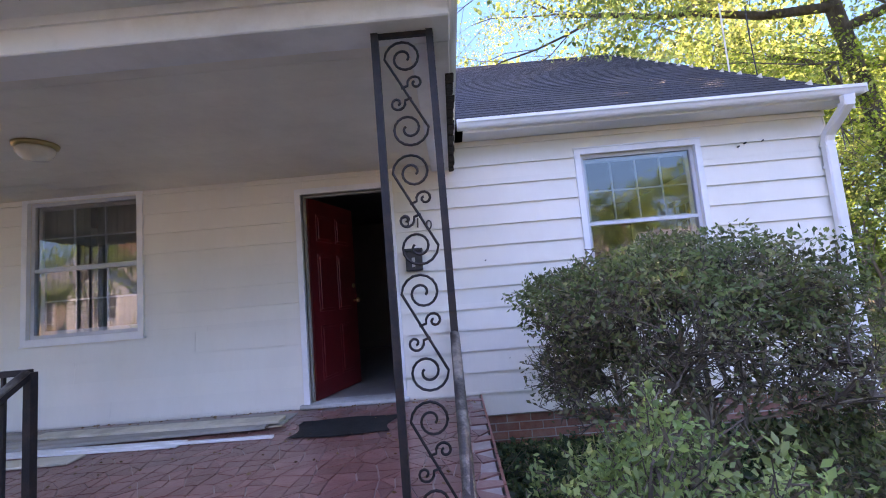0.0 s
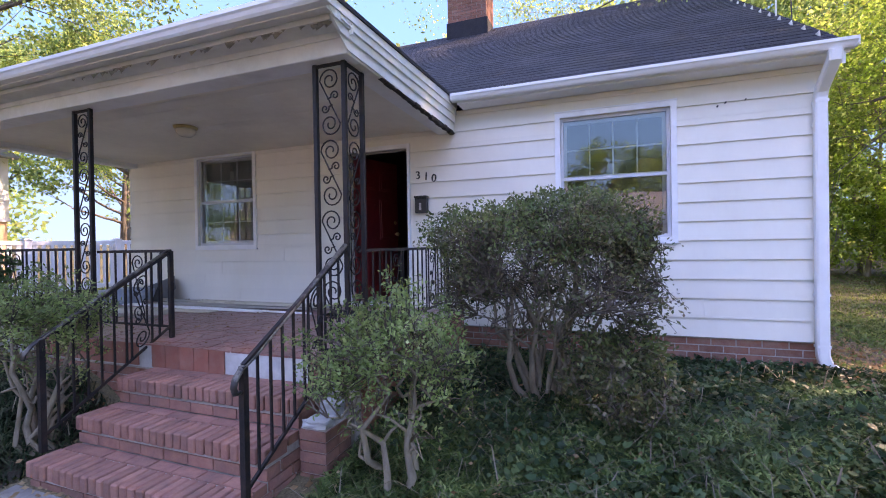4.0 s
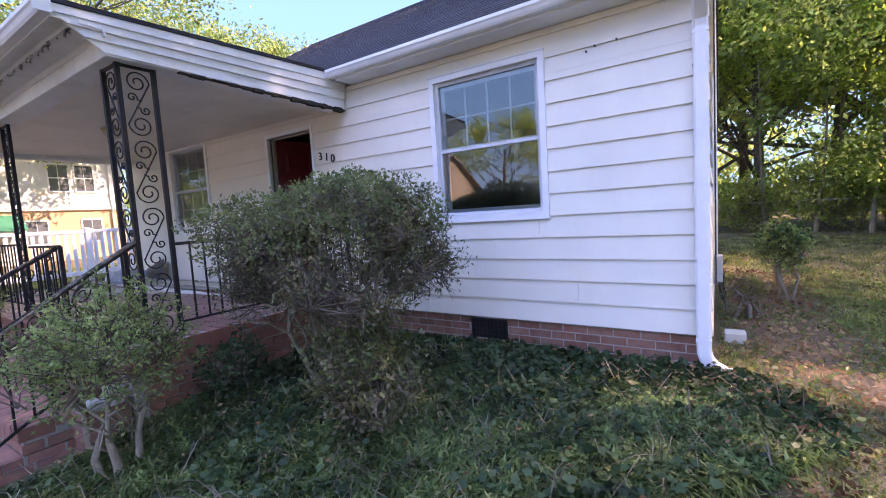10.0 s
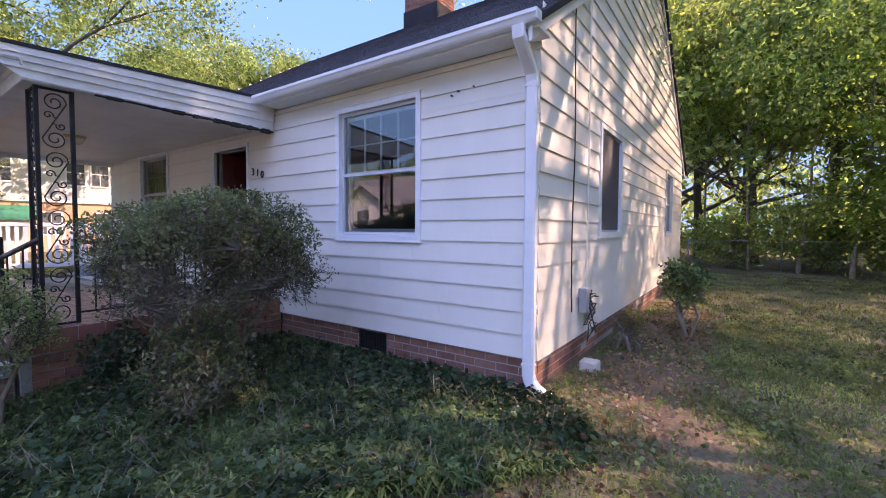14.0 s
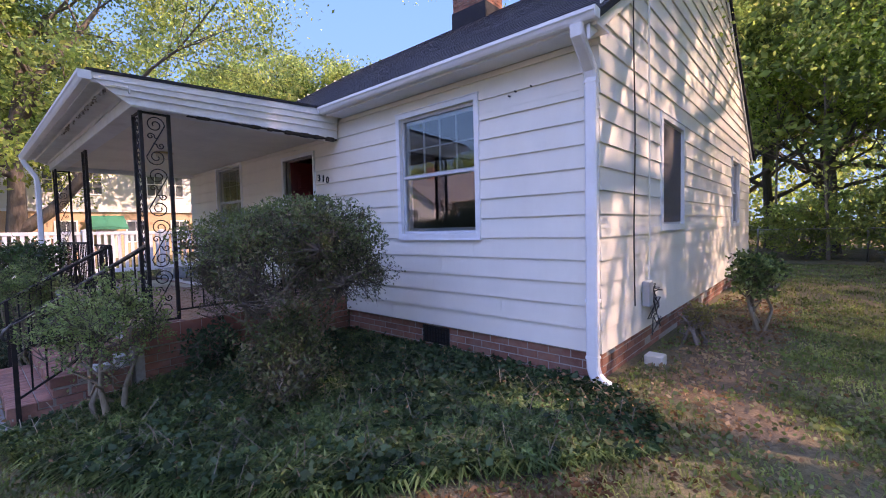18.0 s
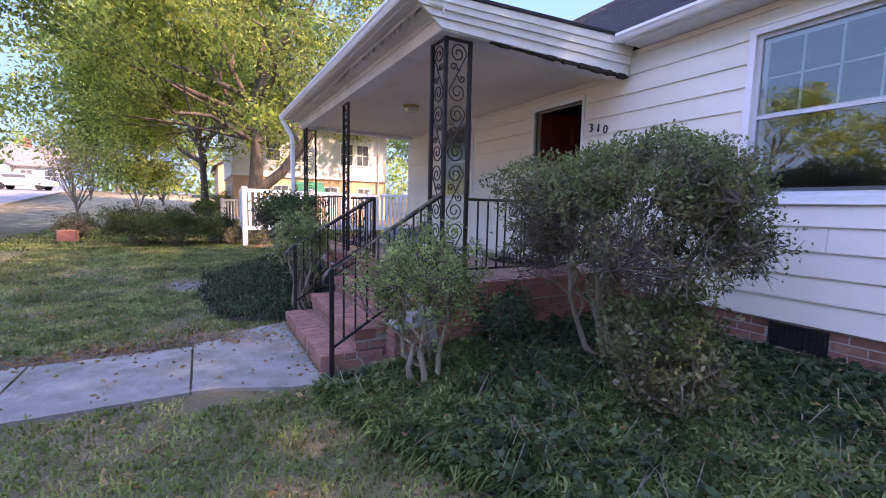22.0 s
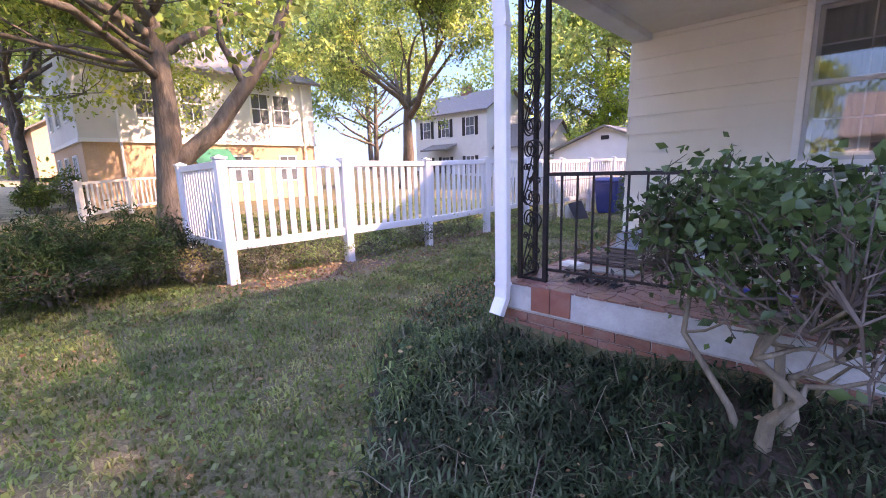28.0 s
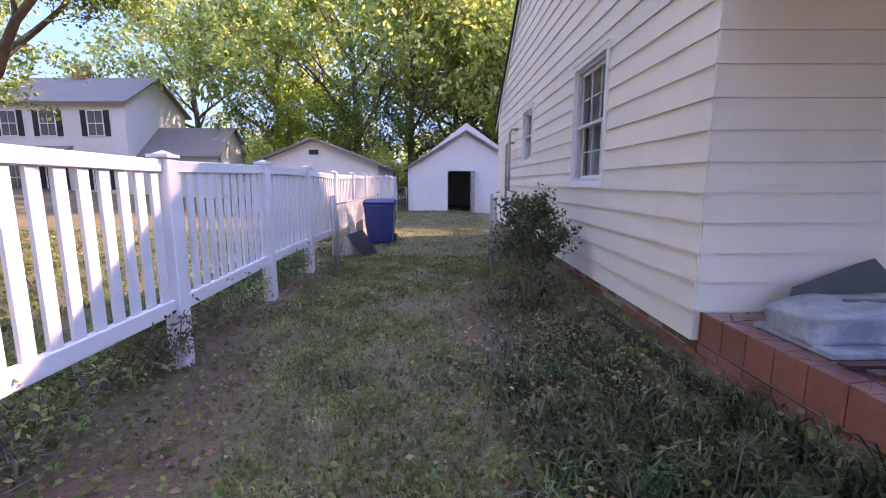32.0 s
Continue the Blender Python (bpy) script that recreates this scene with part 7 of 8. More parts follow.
def leaf_wall(n, x0, y0, x1, y1, depth, top):
    f = rngf.random(n)
    k = f * 40
    h = top * (0.75 + 0.18 * np.sin(k * 0.9) + 0.12 * np.sin(k * 2.3 + 1)) * rngf.random(n) ** 0.8
    a = np.array([x1 - x0, y1 - y0])
    nrm = np.array([-a[1], a[0]]) / np.linalg.norm(a)
    o = rngf.uniform(-0.5, 0.5, n) * depth + np.sin(k * 1.7 + h) * depth * 0.25
    return np.stack([x0 + a[0] * f + nrm[0] * o, y0 + a[1] * f + nrm[1] * o, h], 1)


woods = thing("far_woods", "deep wall of autumn woods behind the lots", "woods", (0, 48, 0), kind="stuff")
for args, mt0, sz in (((9000, -50, 56, 32, 50, 6, 10), LEAF_OAK, 0.6), ((9000, -30, 50, 30, 44, 4, 8), LEAF_OAK, 0.45), ((6500, 18, 44, 34, 4, 5, 10), LEAF_OAK, 0.5), ((6000, 34, 4, 30, -20, 5, 11), LEAF_OAK, 0.7), ((4200, -9, 33, 16, 26, 3, 2.8), LEAF_LIME, 0.22), ((9000, -80, 40, -82, -60, 8, 13), LEAF_OAK, 0.9), ((5000, -80, -52, 60, -50, 6, 5.5), LEAF_OAK, 0.7), ((5000, -48, 44, -28, 46, 4, 8), LEAF_OAK, 0.5)):
    part("leaf_mass", leaves_mesh("leaf_mass", leaf_wall(*args), sz, mt0, rngf, 0.6, 0.2), mt0, woods, kind="stuff")

# woods: a few trees built once, then copied about
kinds = [
    tree("forest_tree", (-2.0, 31.0), 51, (9.5, 0.27, 0.4, 0.2), ring_limbs(random.Random(4), 11, 2.4, 9.5, 4.6, 0.12, 0.5), LEAF_OAK, 5300, 0.34, "tall leafy tree in the woods", clump=0.38, extra=[(LEAF_YELLOW, 2300, 0.34)]),
    tree("forest_tree", (3.2, 29.0), 52, (10.5, 0.24, -0.3, 0.1), ring_limbs(random.Random(5), 12, 2.2, 10.5, 4.2, 0.11, 0.4), LEAF_YELLOW, 5300, 0.34, "tall yellowing tree in the woods", clump=0.4, extra=[(LEAF_OAK, 2300, 0.34)]),
    tree("forest_tree", (8.5, 27.0), 53, (9.0, 0.30, 0.2, -0.3), ring_limbs(random.Random(6), 10, 2.2, 9.0, 4.4, 0.13, 0.35), LEAF_DEEP, 5300, 0.34, "tall dark green tree in the woods", clump=0.38, extra=[(LEAF_OAK, 2300, 0.34)]),
]
spots = [(-9.5, 33, 0, 1.25), (-6.0, 36, 1, 1.3), (-13.5, 36, 0, 1.3), (-22, 42, 1, 1.3), (0.5, 36, 2, 1.3), (5.5, 34, 0, 1.25), (11.5, 31, 1, 1.2), (20.5, 32.5, 2, 1.15), (25.5, 27.5, 0, 1.1),
         (27.0, 16.5, 2, 1.05), (30.5, 8.0, 1, 1.1), (20, 31, 1, 1.4), (-2.5, 44, 1, 1.5), (-28, 40, 0, 1.2), 
         (-44, 30, 0, 1.1), (-47, 18, 1, 1.2), (-33, 22, 2, 0.9), (-44, 0.5, 0, 0.8), (-58, -6, 2, 0.8), (-72, -10, 1, 1.0), (9.6, 23.5, 1, 0.85), (5.6, 24.5, 2, 0.85), (1.0, 25.5, 0, 0.9)]
for i, (x, y, k, s) in enumerate(spots):
    c = copy_thing(kinds[k], Matrix.Translation((x, y, float(gz(x, y)) - 0.1)) @ Matrix.Rotation(i * 1.7, 4, "Z") @ Matrix.Scale(s * (0.92 + 0.05 * (i % 4)), 4))
for k in kinds:
    tagged(k, group="trees of the woods")

# understorey and hedge mass along the wood's edge
under = [shrub("understorey", (11.9, 12.2), (4.6, 4.2, 5.6), 61, 8, LEAF_DEEP, 6800, 0.145, "tall dark glossy evergreen shrub", twigs=120, stem_h=0.0, base_r=0.05, lumps=1.7, shell=0.7),
         shrub("understorey", (9.6, 19.0), (5.0, 4.0, 5.4), 62, 8, LEAF_LIME, 8000, 0.16, "bright lime green shrub mass in sun", twigs=120, stem_h=0.1, base_r=0.04, droop=0.4, lumps=2.0, shell=0.7),
         shrub("understorey", (4.8, 21.6), (3.2, 2.2, 2.4), 63, 9, LEAF_OAK, 3600, 0.145, "thin undergrowth at the edge of the woods", twigs=160, stem_h=0.05, base_r=0.03, lumps=1.8)]
for i, (x, y, k, s) in enumerate(((13.2, 8.6, 0, 0.95), (12.6, 15.6, 1, 0.8), (15.2, 11.6, 0, 1.2), (9.4, 20.6, 2, 1.0), (1.8, 22.6, 2, 1.1), (7.4, 21.4, 2, 1.2), (12.6, 19.2, 2, 1.3), (-3.4, 28.2, 2, 1.4), (-10.3, 27.8, 2, 1.2), (-11.8, 31.0, 2, 1.6), (-0.6, 24.4, 2, 1.2), (16.4, 5.8, 0, 0.9), (-19.5, 33, 2, 1.8), (16.8, 4.6, 2, 1.2), (11.6, 17.4, 1, 0.62), (8.6, 23.5, 1, 0.7), (-12.5, 34, 0, 1.8), (-6.5, 32, 0, 1.7), (-2.0, 31, 1, 1.5), (-17, 37, 1, 1.9), (-22, 39, 0, 1.9))):
    copy_thing(under[k], Matrix.Translation((x, y, float(gz(x, y)))) @ Matrix.Rotation(i * 1.3, 4, "Z") @ Matrix.Scale(s, 4))

# crape myrtles and small trees far down the street side
for i, (x, y, h, mt_) in enumerate(((-30.5, -6.6, 2.4, LEAF_BROWN), (-37.0, -7.0, 2.6, LEAF_BROWN), (-27.0, -3.1, 2.2, LEAF_BROWN), (-33.0, -2.3, 2.6, LEAF_BROWN), (-24.5, -5.4, 2.0, LEAF_BROWN))):
    tree("street_tree", (x, y), 70 + i, (0.5, 0.10, 0, 0), [(0.3, (math.cos(a), math.sin(a), 2.2), 1.9 * h / 2, 0.045) for a in np.arange(0, 6.2, 1.1)], mt_, 1500, 0.12, "small bare vase-shaped street tree", bark=PALE_BARK, clump=0.3, kids=(3, 3), spread=0.5, lift=0.3)


# ---- beds and lawn ----
BED_R = [(0.30, 0.74), (1.3, 0.95), (2.7, 1.55), (3.4, 2.05), (4.05, 2.75), (4.55, 3.45), (4.35, 4.0), (3.78, 4.22), (0.30, 4.22)]
BED_L = [(-1.80, 0.95), (-2.1, 0.35), (-2.8, 0.10), (-3.9, 0.02), (-5.1, 0.08), (-5.7, 0.50), (-6.3, 1.05), (-6.85, 1.9), (-7.0, 3.2), (-6.95, 4.4), (-6.85, 6.0), (-6.6, 7.6), (-5.69, 8.0), (-5.69, 4.3), (-5.66, 1.66), (-1.80, 1.68)]
rng1 = np.random.default_rng(101)


def tufts(poly, count, per, rad):
    x, y = scatter(poly, count, rng1)
    x = np.repeat(x, per) + rng1.normal(size=len(x) * per) * rad
    y = np.repeat(y, per) + rng1.normal(size=len(y) * per) * rad
    wob = rng1.normal(size=(2, count))[:, :len(x) // per].repeat(per, 1) * 0.28 if poly is BED_L else 0.0
    k = inside(poly, x, y) if poly is not BED_L else inside(poly, x + wob[0], y + wob[1]) & ~((x > -5.65) & (y > 1.64)) & ~(x > -1.78)
    x, y = x[k], y[k]
    return np.stack([x, y, gz(x, y)], 1)


# bed soil; its colour also holds the deep shade in gaps between leaves
MULCH = mat("bed_soil", (0.05, 0.037, 0.027), (0.022, 0.016, 0.012), 22, 0.95, 0.8, 60, dirt=(0.10, 0.065, 0.04), dirt_scale=14, dirt_amount=0.5)
for nm, poly in (("bed_soil", BED_R), ("bed_soil", BED_L)):
    bx, by = np.meshgrid(np.arange(-7.2, 4.7, 0.1), np.arange(0.0, 8.1, 0.1))
    bx, by = bx.ravel(), by.ravel()
    k = inside(poly, bx + 0.05, by + 0.05) & ~((bx > -5.76) & (bx < 0.25) & (by > 1.55)) & ~((bx > -1.9) & (bx < 0.2)) & ~((bx < -5.7) & (by > 5.6)) & ~((bx < -6.5 + 0.12 * np.sin(by * 5.0)) & (by > 1.0))
    bx, by = bx[k], by[k]
    quad = np.stack([np.stack([bx + i, by + j, gz(bx + i, by + j) + 0.012], 1) for i, j in ((0, 0), (0.1, 0), (0.1, 0.1), (0, 0.1))], 1).reshape(-1, 3)
    solid(nm, array_mesh(nm, quad, np.arange(len(quad)), 4, MULCH), MULCH, "leafy soil of the planting bed, darkened for the shade between leaves", "soil", kind="structure")

for nm, poly, lab, c in (("ground_cover", BED_R, "dense bed of liriope and ivy before the house", 10500), ("ground_cover", BED_L, "dense bed of liriope beside the porch, blades darkened for shade", 8000)):
    g = thing(nm, lab, "ground cover", (poly[0][0], poly[0][1], 0.1), kind="stuff")
    p = tufts(poly, c, 14, 0.055)
    p = p[(p[:, 1] < 3.0) | (p[:, 0] > -5.0) | (rng1.random(len(p)) > 0.66 * step(3.4, 5.6, p[:, 1]))]
    low = (0.125 if poly is BED_L else 0.125) * (1 - 0.5 * step(2.0, 3.2, p[:, 0]) * step(2.6, 3.8, p[:, 1])) * (1 - 0.35 * step(3.5, 5.5, p[:, 1]) * step(-5.0, -5.6, p[:, 0]))
    # left bed takes the blade copy with shade in its colour
    blade = BLADE_SHADED if poly is BED_L else BLADE_BED
    thin = p[:, 0] < -5.6
    keep = ~thin | (np.sin(p[:, 0] * 4.1 + 1) * np.sin(p[:, 1] * 2.7) + rng1.normal(size=len(p)) * 0.35 > -0.75)
    p, low, thin = p[keep], low[keep], thin[keep]
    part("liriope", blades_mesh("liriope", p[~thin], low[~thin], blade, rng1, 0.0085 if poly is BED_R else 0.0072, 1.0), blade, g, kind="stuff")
    if thin.any():
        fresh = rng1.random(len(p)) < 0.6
        for pick, blade in ((thin & fresh, BLADE_BED), (thin & ~fresh, BLADE_SHADED)):
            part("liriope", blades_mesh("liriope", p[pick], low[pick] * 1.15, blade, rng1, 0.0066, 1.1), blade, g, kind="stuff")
    x, y = scatter(poly, 26000 if poly is BED_R else 9000, rng1)
    w = np.sin(x * 1.9 + 0.5) * np.sin(y * 2.3 + x) + rng1.normal(size=len(x)) * 0.5
    k = w > (np.where(y < 1.55, 0.45, -0.1) if poly is BED_R else np.where(y > 1.6, 2.0, 1.15))
    x, y = x[k], y[k]
    p = np.stack([x, y, gz(x, y) + rng1.uniform(0.03, 0.13, len(x)) * (1 - 0.4 * step(2.2, 3.4, x) * step(2.6, 3.8, y))], 1)
    # low inner leaves carry the shade of the bed in their colour
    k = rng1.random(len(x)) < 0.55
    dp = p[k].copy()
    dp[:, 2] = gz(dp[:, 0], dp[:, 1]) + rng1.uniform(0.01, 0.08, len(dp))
    part("ivy", leaves_mesh("ivy", dp, 0.055, LEAF_SHADED_IVY, rng1, 0.95, 0.05, 0.6), LEAF_SHADED_IVY, g, kind="stuff")
    part("ivy", lobed_mesh("ivy", p, 0.049, LEAF_IVY, rng1), LEAF_IVY, g, kind="stuff")
    x, y = scatter(poly, 900, rng1)
    k = (y < 3.9) & ~((x > -5.68) & (x < 0.3) & (y > 1.64)) & ~((x > -1.8) & (x < 0.3))
    x, y = x[k], y[k]
    part("dead_stems", blades_mesh("dead_stems", np.stack([x, y, gz(x, y) + rng1.uniform(0.03, 0.10, len(x))], 1), 0.16, STRAW, rng1, 0.0030, 2.2), STRAW, g, kind="stuff")


def clear_of(x, y):
    k = ~inside(BED_R, x, y) & ~inside(BED_L, x, y)
    k &= ~((x > -1.30) & (x < -0.06) & (y < 0.2)) & ~((x > -1.78) & (x < 0.2) & (y > -0.1) & (y < 4.3))
    k &= ~((x > -5.66) & (x < 3.9) & (y > 1.6))
    return k


def lawn(x0, x1, y0, y1, density, length, width):
    n = int((x1 - x0) * (y1 - y0) * density)
    x, y = rng1.uniform(x0, x1, n), rng1.uniform(y0, y1, n)
    patch = np.sin(x * 1.7 + np.sin(y * 1.3) * 2) * np.sin(y * 1.9 + np.sin(x * 0.9) * 2) + 0.5 * np.sin(x * 5.1) * np.sin(y * 4.3)
    bare = np.zeros(n)
    for sx, sy, rx, ry, tone in DIRT[:1] + DIRT[4:9] + DIRT[-1:]:
        bare = np.maximum(bare, step(1.25, 0.55, np.hypot((x - sx) / rx, (y - sy) / ry) + rng1.normal(size=n) * 0.12))
    k = clear_of(x, y) & (patch + rng1.normal(size=n) * 0.6 > -0.75 + bare * 2.2)
    x, y = x[k], y[k]
    return blades_mesh("grass", np.stack([x, y, gz(x, y)], 1), length, BLADE_GREEN if x0 > 2 else BLADE_LAWN, rng1, width, 0.8)


grass = thing("lawn_grass", "short patchy autumn lawn grass", "grass", (0, -1, 0), kind="stuff")
for dims in ((-10.2, 7.5, -3.2, 2.2, 1600, 0.05, 0.006), (2.4, 9.5, 2.2, 9.0, 1400, 0.05, 0.006), (-9.2, -5.4, 2.2, 9.5, 1700, 0.048, 0.006), (-9.8, -5.4, 9.5, 22, 260, 0.06, 0.009), (3.9, 13, 9, 19, 300, 0.06, 0.010), (-19, -9.2, -5, 14, 240, 0.07, 0.017), (-10.2, 9.5, -9.6, -3.2, 90, 0.06, 0.011)):
    part("grass", lawn(*dims), BLADE_GREEN if dims[0] > 2 else BLADE_LAWN, grass, kind="stuff")
for x0, x1, y0, y1, n in ((-9.2, 7.5, -3.0, 2.4, 30000), (2.4, 8.5, 2.2, 8.0, 12000), (5.0, 9.0, 3.0, 11.0, 9000), (-9.2, -5.4, 2.2, 9.5, 14000)):
    x, y = rng1.uniform(x0, x1, n), rng1.uniform(y0, y1, n)
    w = np.sin(x * 2.3 + 1 + np.sin(y * 1.7)) * np.sin(y * 2.9 + np.sin(x * 1.1)) + rng1.normal(size=n) * 0.5
    k = clear_of(x, y) & (w > 0.1)
    x, y = x[k], y[k]
    part("weeds", leaves_mesh("weeds", np.stack([x, y, gz(x, y) + rng1.uniform(0.015, 0.06, len(x))], 1), 0.042, WEED, rng1, 0.7, 0.0, 0.6), WEED, grass, kind="stuff")
# broad weeds mixed into the thin end of the bed beside the house
x, y = scatter(BED_L, 9000, rng1)
k = (y > 2.6) & (x < -5.72) & (np.sin(x * 3.1 + y) * np.sin(y * 2.2) + rng1.normal(size=len(x)) * 0.5 > 0.0)
x, y = x[k], y[k]
part("weeds", leaves_mesh("weeds", np.stack([x, y, gz(x, y) + rng1.uniform(0.03, 0.12, len(x))], 1), 0.05, WEED, rng1, 0.7, 0.0, 0.6), WEED, grass, kind="stuff")
litter = thing("leaf_litter", "dry brown fallen leaves on the ground", "leaf litter", (4.5, 5, 0.1), kind="stuff")
x = np.concatenate([rng1.normal(4.5, 0.5, 2600), rng1.normal(-9.1, 0.35, 1200), rng1.uniform(-9, 8, 5000), rng1.normal(9, 3.0, 2500), rng1.normal(-6.45, 0.42, 3200), rng1.uniform(2.7, 4.4, 2200)])
y = np.concatenate([rng1.uniform(3.2, 10, 2600), rng1.uniform(0.8, 9, 1200), rng1.uniform(-3, 4.1, 5000), rng1.normal(17.5, 1.6, 2500), rng1.uniform(1.6, 8.6, 3200), rng1.normal(0, 0.13, 2200) + 1.70])
y[-2200:] += (x[-2200:] - 3.4) * 0.95 + 0.15 * (x[-2200:] - 3.4) ** 2
k = ~((x > -5.7) & (x < 3.9) & (y > 4.2)) & ~((x > -5.62) & (x < 0.3) & (y > 1.6)) & ~((x > -1.75) & (x < 0.1) & (y > 0.5))
x, y = x[k], y[k]
lift = np.where(inside(BED_R, x, y) | inside(BED_L, x, y), rng1.uniform(0.05, 0.13, len(x)), 0.012)
part("leaves", leaves_mesh("leaves", np.stack([x, y, gz(x, y) + lift], 1), np.where(lift > 0.02, 0.034, 0.05), LITTER, rng1, 0.6, 0.0, 0.85), LITTER, litter, kind="stuff")
x = np.concatenate([rng1.normal(-1.36, 0.12, 900), rng1.uniform(-1.3, -0.05, 120), rng1.uniform(-1.75, 0.1, 90)])
y = np.concatenate([rng1.uniform(-3.0, 0.7, 900), rng1.uniform(-2.5, 0.8, 120), rng1.normal(0.82, 0.05, 90)])
k = (x > -1.7) & (y < 0.86)
x, y = x[k], y[k]
part("leaves", leaves_mesh("leaves", np.stack([x, y, np.maximum(gz(x, y), 0.0) + 0.045], 1), 0.04, LITTER, rng1, 0.5, 0.0, 0.9), LITTER, litter, kind="stuff")


# ---- neighbouring houses ----
def far_window(parent, at, u0, u1, z0, z1, shutters=False, label=""):
    w = part("window", slab_at(at, u0, u1, z0, z1, -0.02, 0.015), FAR_GLASS, parent)
    part("frame", frame_bm(at, u0 - 0.07, u1 + 0.07, z0 - 0.07, z1 + 0.07, 0.07, -0.01, 0.05), TRIM, w)
    zm = (z0 + z1) / 2
    for a, b, c, e in ((u0, u1, zm - 0.025, zm + 0.025), ((u0 + u1) / 2 - 0.012, (u0 + u1) / 2 + 0.012, z0, z1)):
        part("muntin", slab_at(at, a, b, c, e, 0.015, 0.035), TRIM, w)
    if shutters:
        for a in (u0 - 0.46, u1 + 0.10):
            part("shutter", slab_at(at, a, a + 0.36, z0 - 0.05, z1 + 0.05, 0.0, 0.05), SHUTTER, w)
    return w


def gable_roof(bm, x0, x1, y0, y1, z, rise, axis, over=0.35, t=0.12):
    if axis == "y":
        c = (x0 + x1) / 2
        prof = [(x0 - over, z - rise * over / (c - x0)), (c, z + rise), (x1 + over, z - rise * over / (c - x0)), (x1 + over, z - rise * over / (c - x0) + t), (c, z + rise + t), (x0 - over, z - rise * over / (c - x0) + t)]
        prism(bm, prof, lambda k, p: Vector((p[0], (y0 - over, y1 + over)[k], p[1])))
    else:
        c = (y0 + y1) / 2
        prof = [(y0 - over, z - rise * over / (c - y0)), (c, z + rise), (y1 + over, z - rise * over / (c - y0)), (y1 + over, z - rise * over / (c - y0) + t), (c, z + rise + t), (y0 - over, z - rise * over / (c - y0) + t)]
        prism(bm, prof, lambda k, p: Vector(((x0 - over, x1 + over)[k], p[0], p[1])))


def gable_body(x0, x1, y0, y1, z0, z, rise, axis):
    bm = boxes((x0, x1, y0, y1, z0, z))
    if axis == "y":
        for y in (y0, y1):
            prism(bm, [(x0, z), (x1, z), ((x0 + x1) / 2, z + rise)], lambda k, p: Vector((p[0], y + (0.002, 0.1)[k] * (1 if y == y0 else -1), p[1])))
    else:
        for x in (x0, x1):
            prism(bm, [(y0, z), (y1, z), ((y0 + y1) / 2, z + rise)], lambda k, p: Vector((x + (0.002, 0.1)[k] * (1 if x == x0 else -1), p[0], p[1])))
    return bm


# brick and white two-storey house
NX0, NX1, NY0, NY1 = -33.0, -24.0, 1.7, 11.0
nb = thing("brick_house", "two-storey house, orange brick below and white siding above", "house", (-28, 6.7, 0.2))
part("wall", boxes((NX0, NX1, NY0, NY1, -0.2, 3.05)), ORANGE_BRICK, nb, "orange brick ground floor")
part("wall", boxes((NX0 - 0.06, NX1 + 0.06, NY0 - 0.06, NY1 + 0.06, 3.051, 5.95)), WHITE_WALL, nb, "white upper storey")
part("band", boxes((NX0 - 0.1, NX1 + 0.1, NY0 - 0.1, NY1 + 0.1, 2.98, 3.12)), TRIM, nb)
bm = bmesh.new()
gable_roof(bm, NX0, NX1, NY0, NY1, 6.05, 2.1, "y", 0.4)
part("roof", bm, GREY_ROOF, nb)
part("gable", gable_body(NX0, NX1, NY0, NY1, 5.9, 6.0, 2.05, "y"), WHITE_WALL, nb)
face = lambda u, d, z: Vector((NX1 + 0.06 + d, u, z))
low_face = lambda u, d, z: Vector((NX1 + d, u, z))
for u in (3.5, 5.1, 7.95, 9.0):
    far_window(nb, face, u, u + 0.75, 3.95, 5.25)
for u in (3.9, 6.9, 9.1):
    far_window(nb, low_face, u, u + 0.8, 1.35, 2.45)
south = lambda u, d, z: Vector((u, NY0 - d, z))
for u in (-31.5, -29, -26.5):
    far_window(nb, south, u, u + 0.9, 1.2, 2.5)
    far_window(nb, lambda a, d, z: Vector((a, NY0 - 0.06 - d, z)), u, u + 0.9, 3.9, 5.2)
bm = bmesh.new()
prism(bm, [(0, 2.75), (0.02, 2.78), (1.0, 2.12), (1.0, 2.02), (0.98, 2.02)], lambda k, p: Vector((NX1 + p[0], (5.15, 6.75)[k], p[1])))
part("awning", bm, AWNING, nb, "bright green cloth awning over the side door")
part("door", boxes((NX1 - 0.02, NX1 + 0.03, 5.5, 6.4, 0.3, 2.3)), STONE, nb)
for u in (2.85, 10.45):
    bm = bmesh.new()
    tube(bm, [(NX1 + 0.12, u, 0.2), (NX1 + 0.12, u, 5.8)], 0.05, 8)
    part("downspout", bm, GUTTER, nb)
part("stoop", boxes((NX1, NX1 + 1.1, 5.3, 6.6, -0.1, 0.35)), CEMENT, nb)

# white house with black shutters
wh = thing("white_house", "white two-storey house with black shutters and grey roof", "house", (-34, 33, 0.2))
part("wall", gable_body(-38.0, -28.5, 31.5, 38.5, -0.2, 7.1, 2.1, "x"), WHITE_WALL, wh)
bm = bmesh.new()
gable_roof(bm, -38.0, -28.5, 31.5, 38.5, 7.1, 2.1, "x", 0.4)
roof2 = part("roof", bm, GREY_ROOF, wh)
part("chimney", soft(boxes((-34.2, -33.4, 34.6, 35.4, 8.4, 9.9)), 0.02), BRICK_J, roof2, "square brick chimney")
part("wall", gable_body(-28.49, -23.0, 32.5, 37.5, -0.2, 3.6, 2.0, "x"), WHITE_WALL, wh, "low side wing")
bm = bmesh.new()
gable_roof(bm, -28.48, -23.0, 32.5, 37.5, 3.6, 2.0, "x", 0.3)
part("roof", bm, GREY_ROOF, wh)
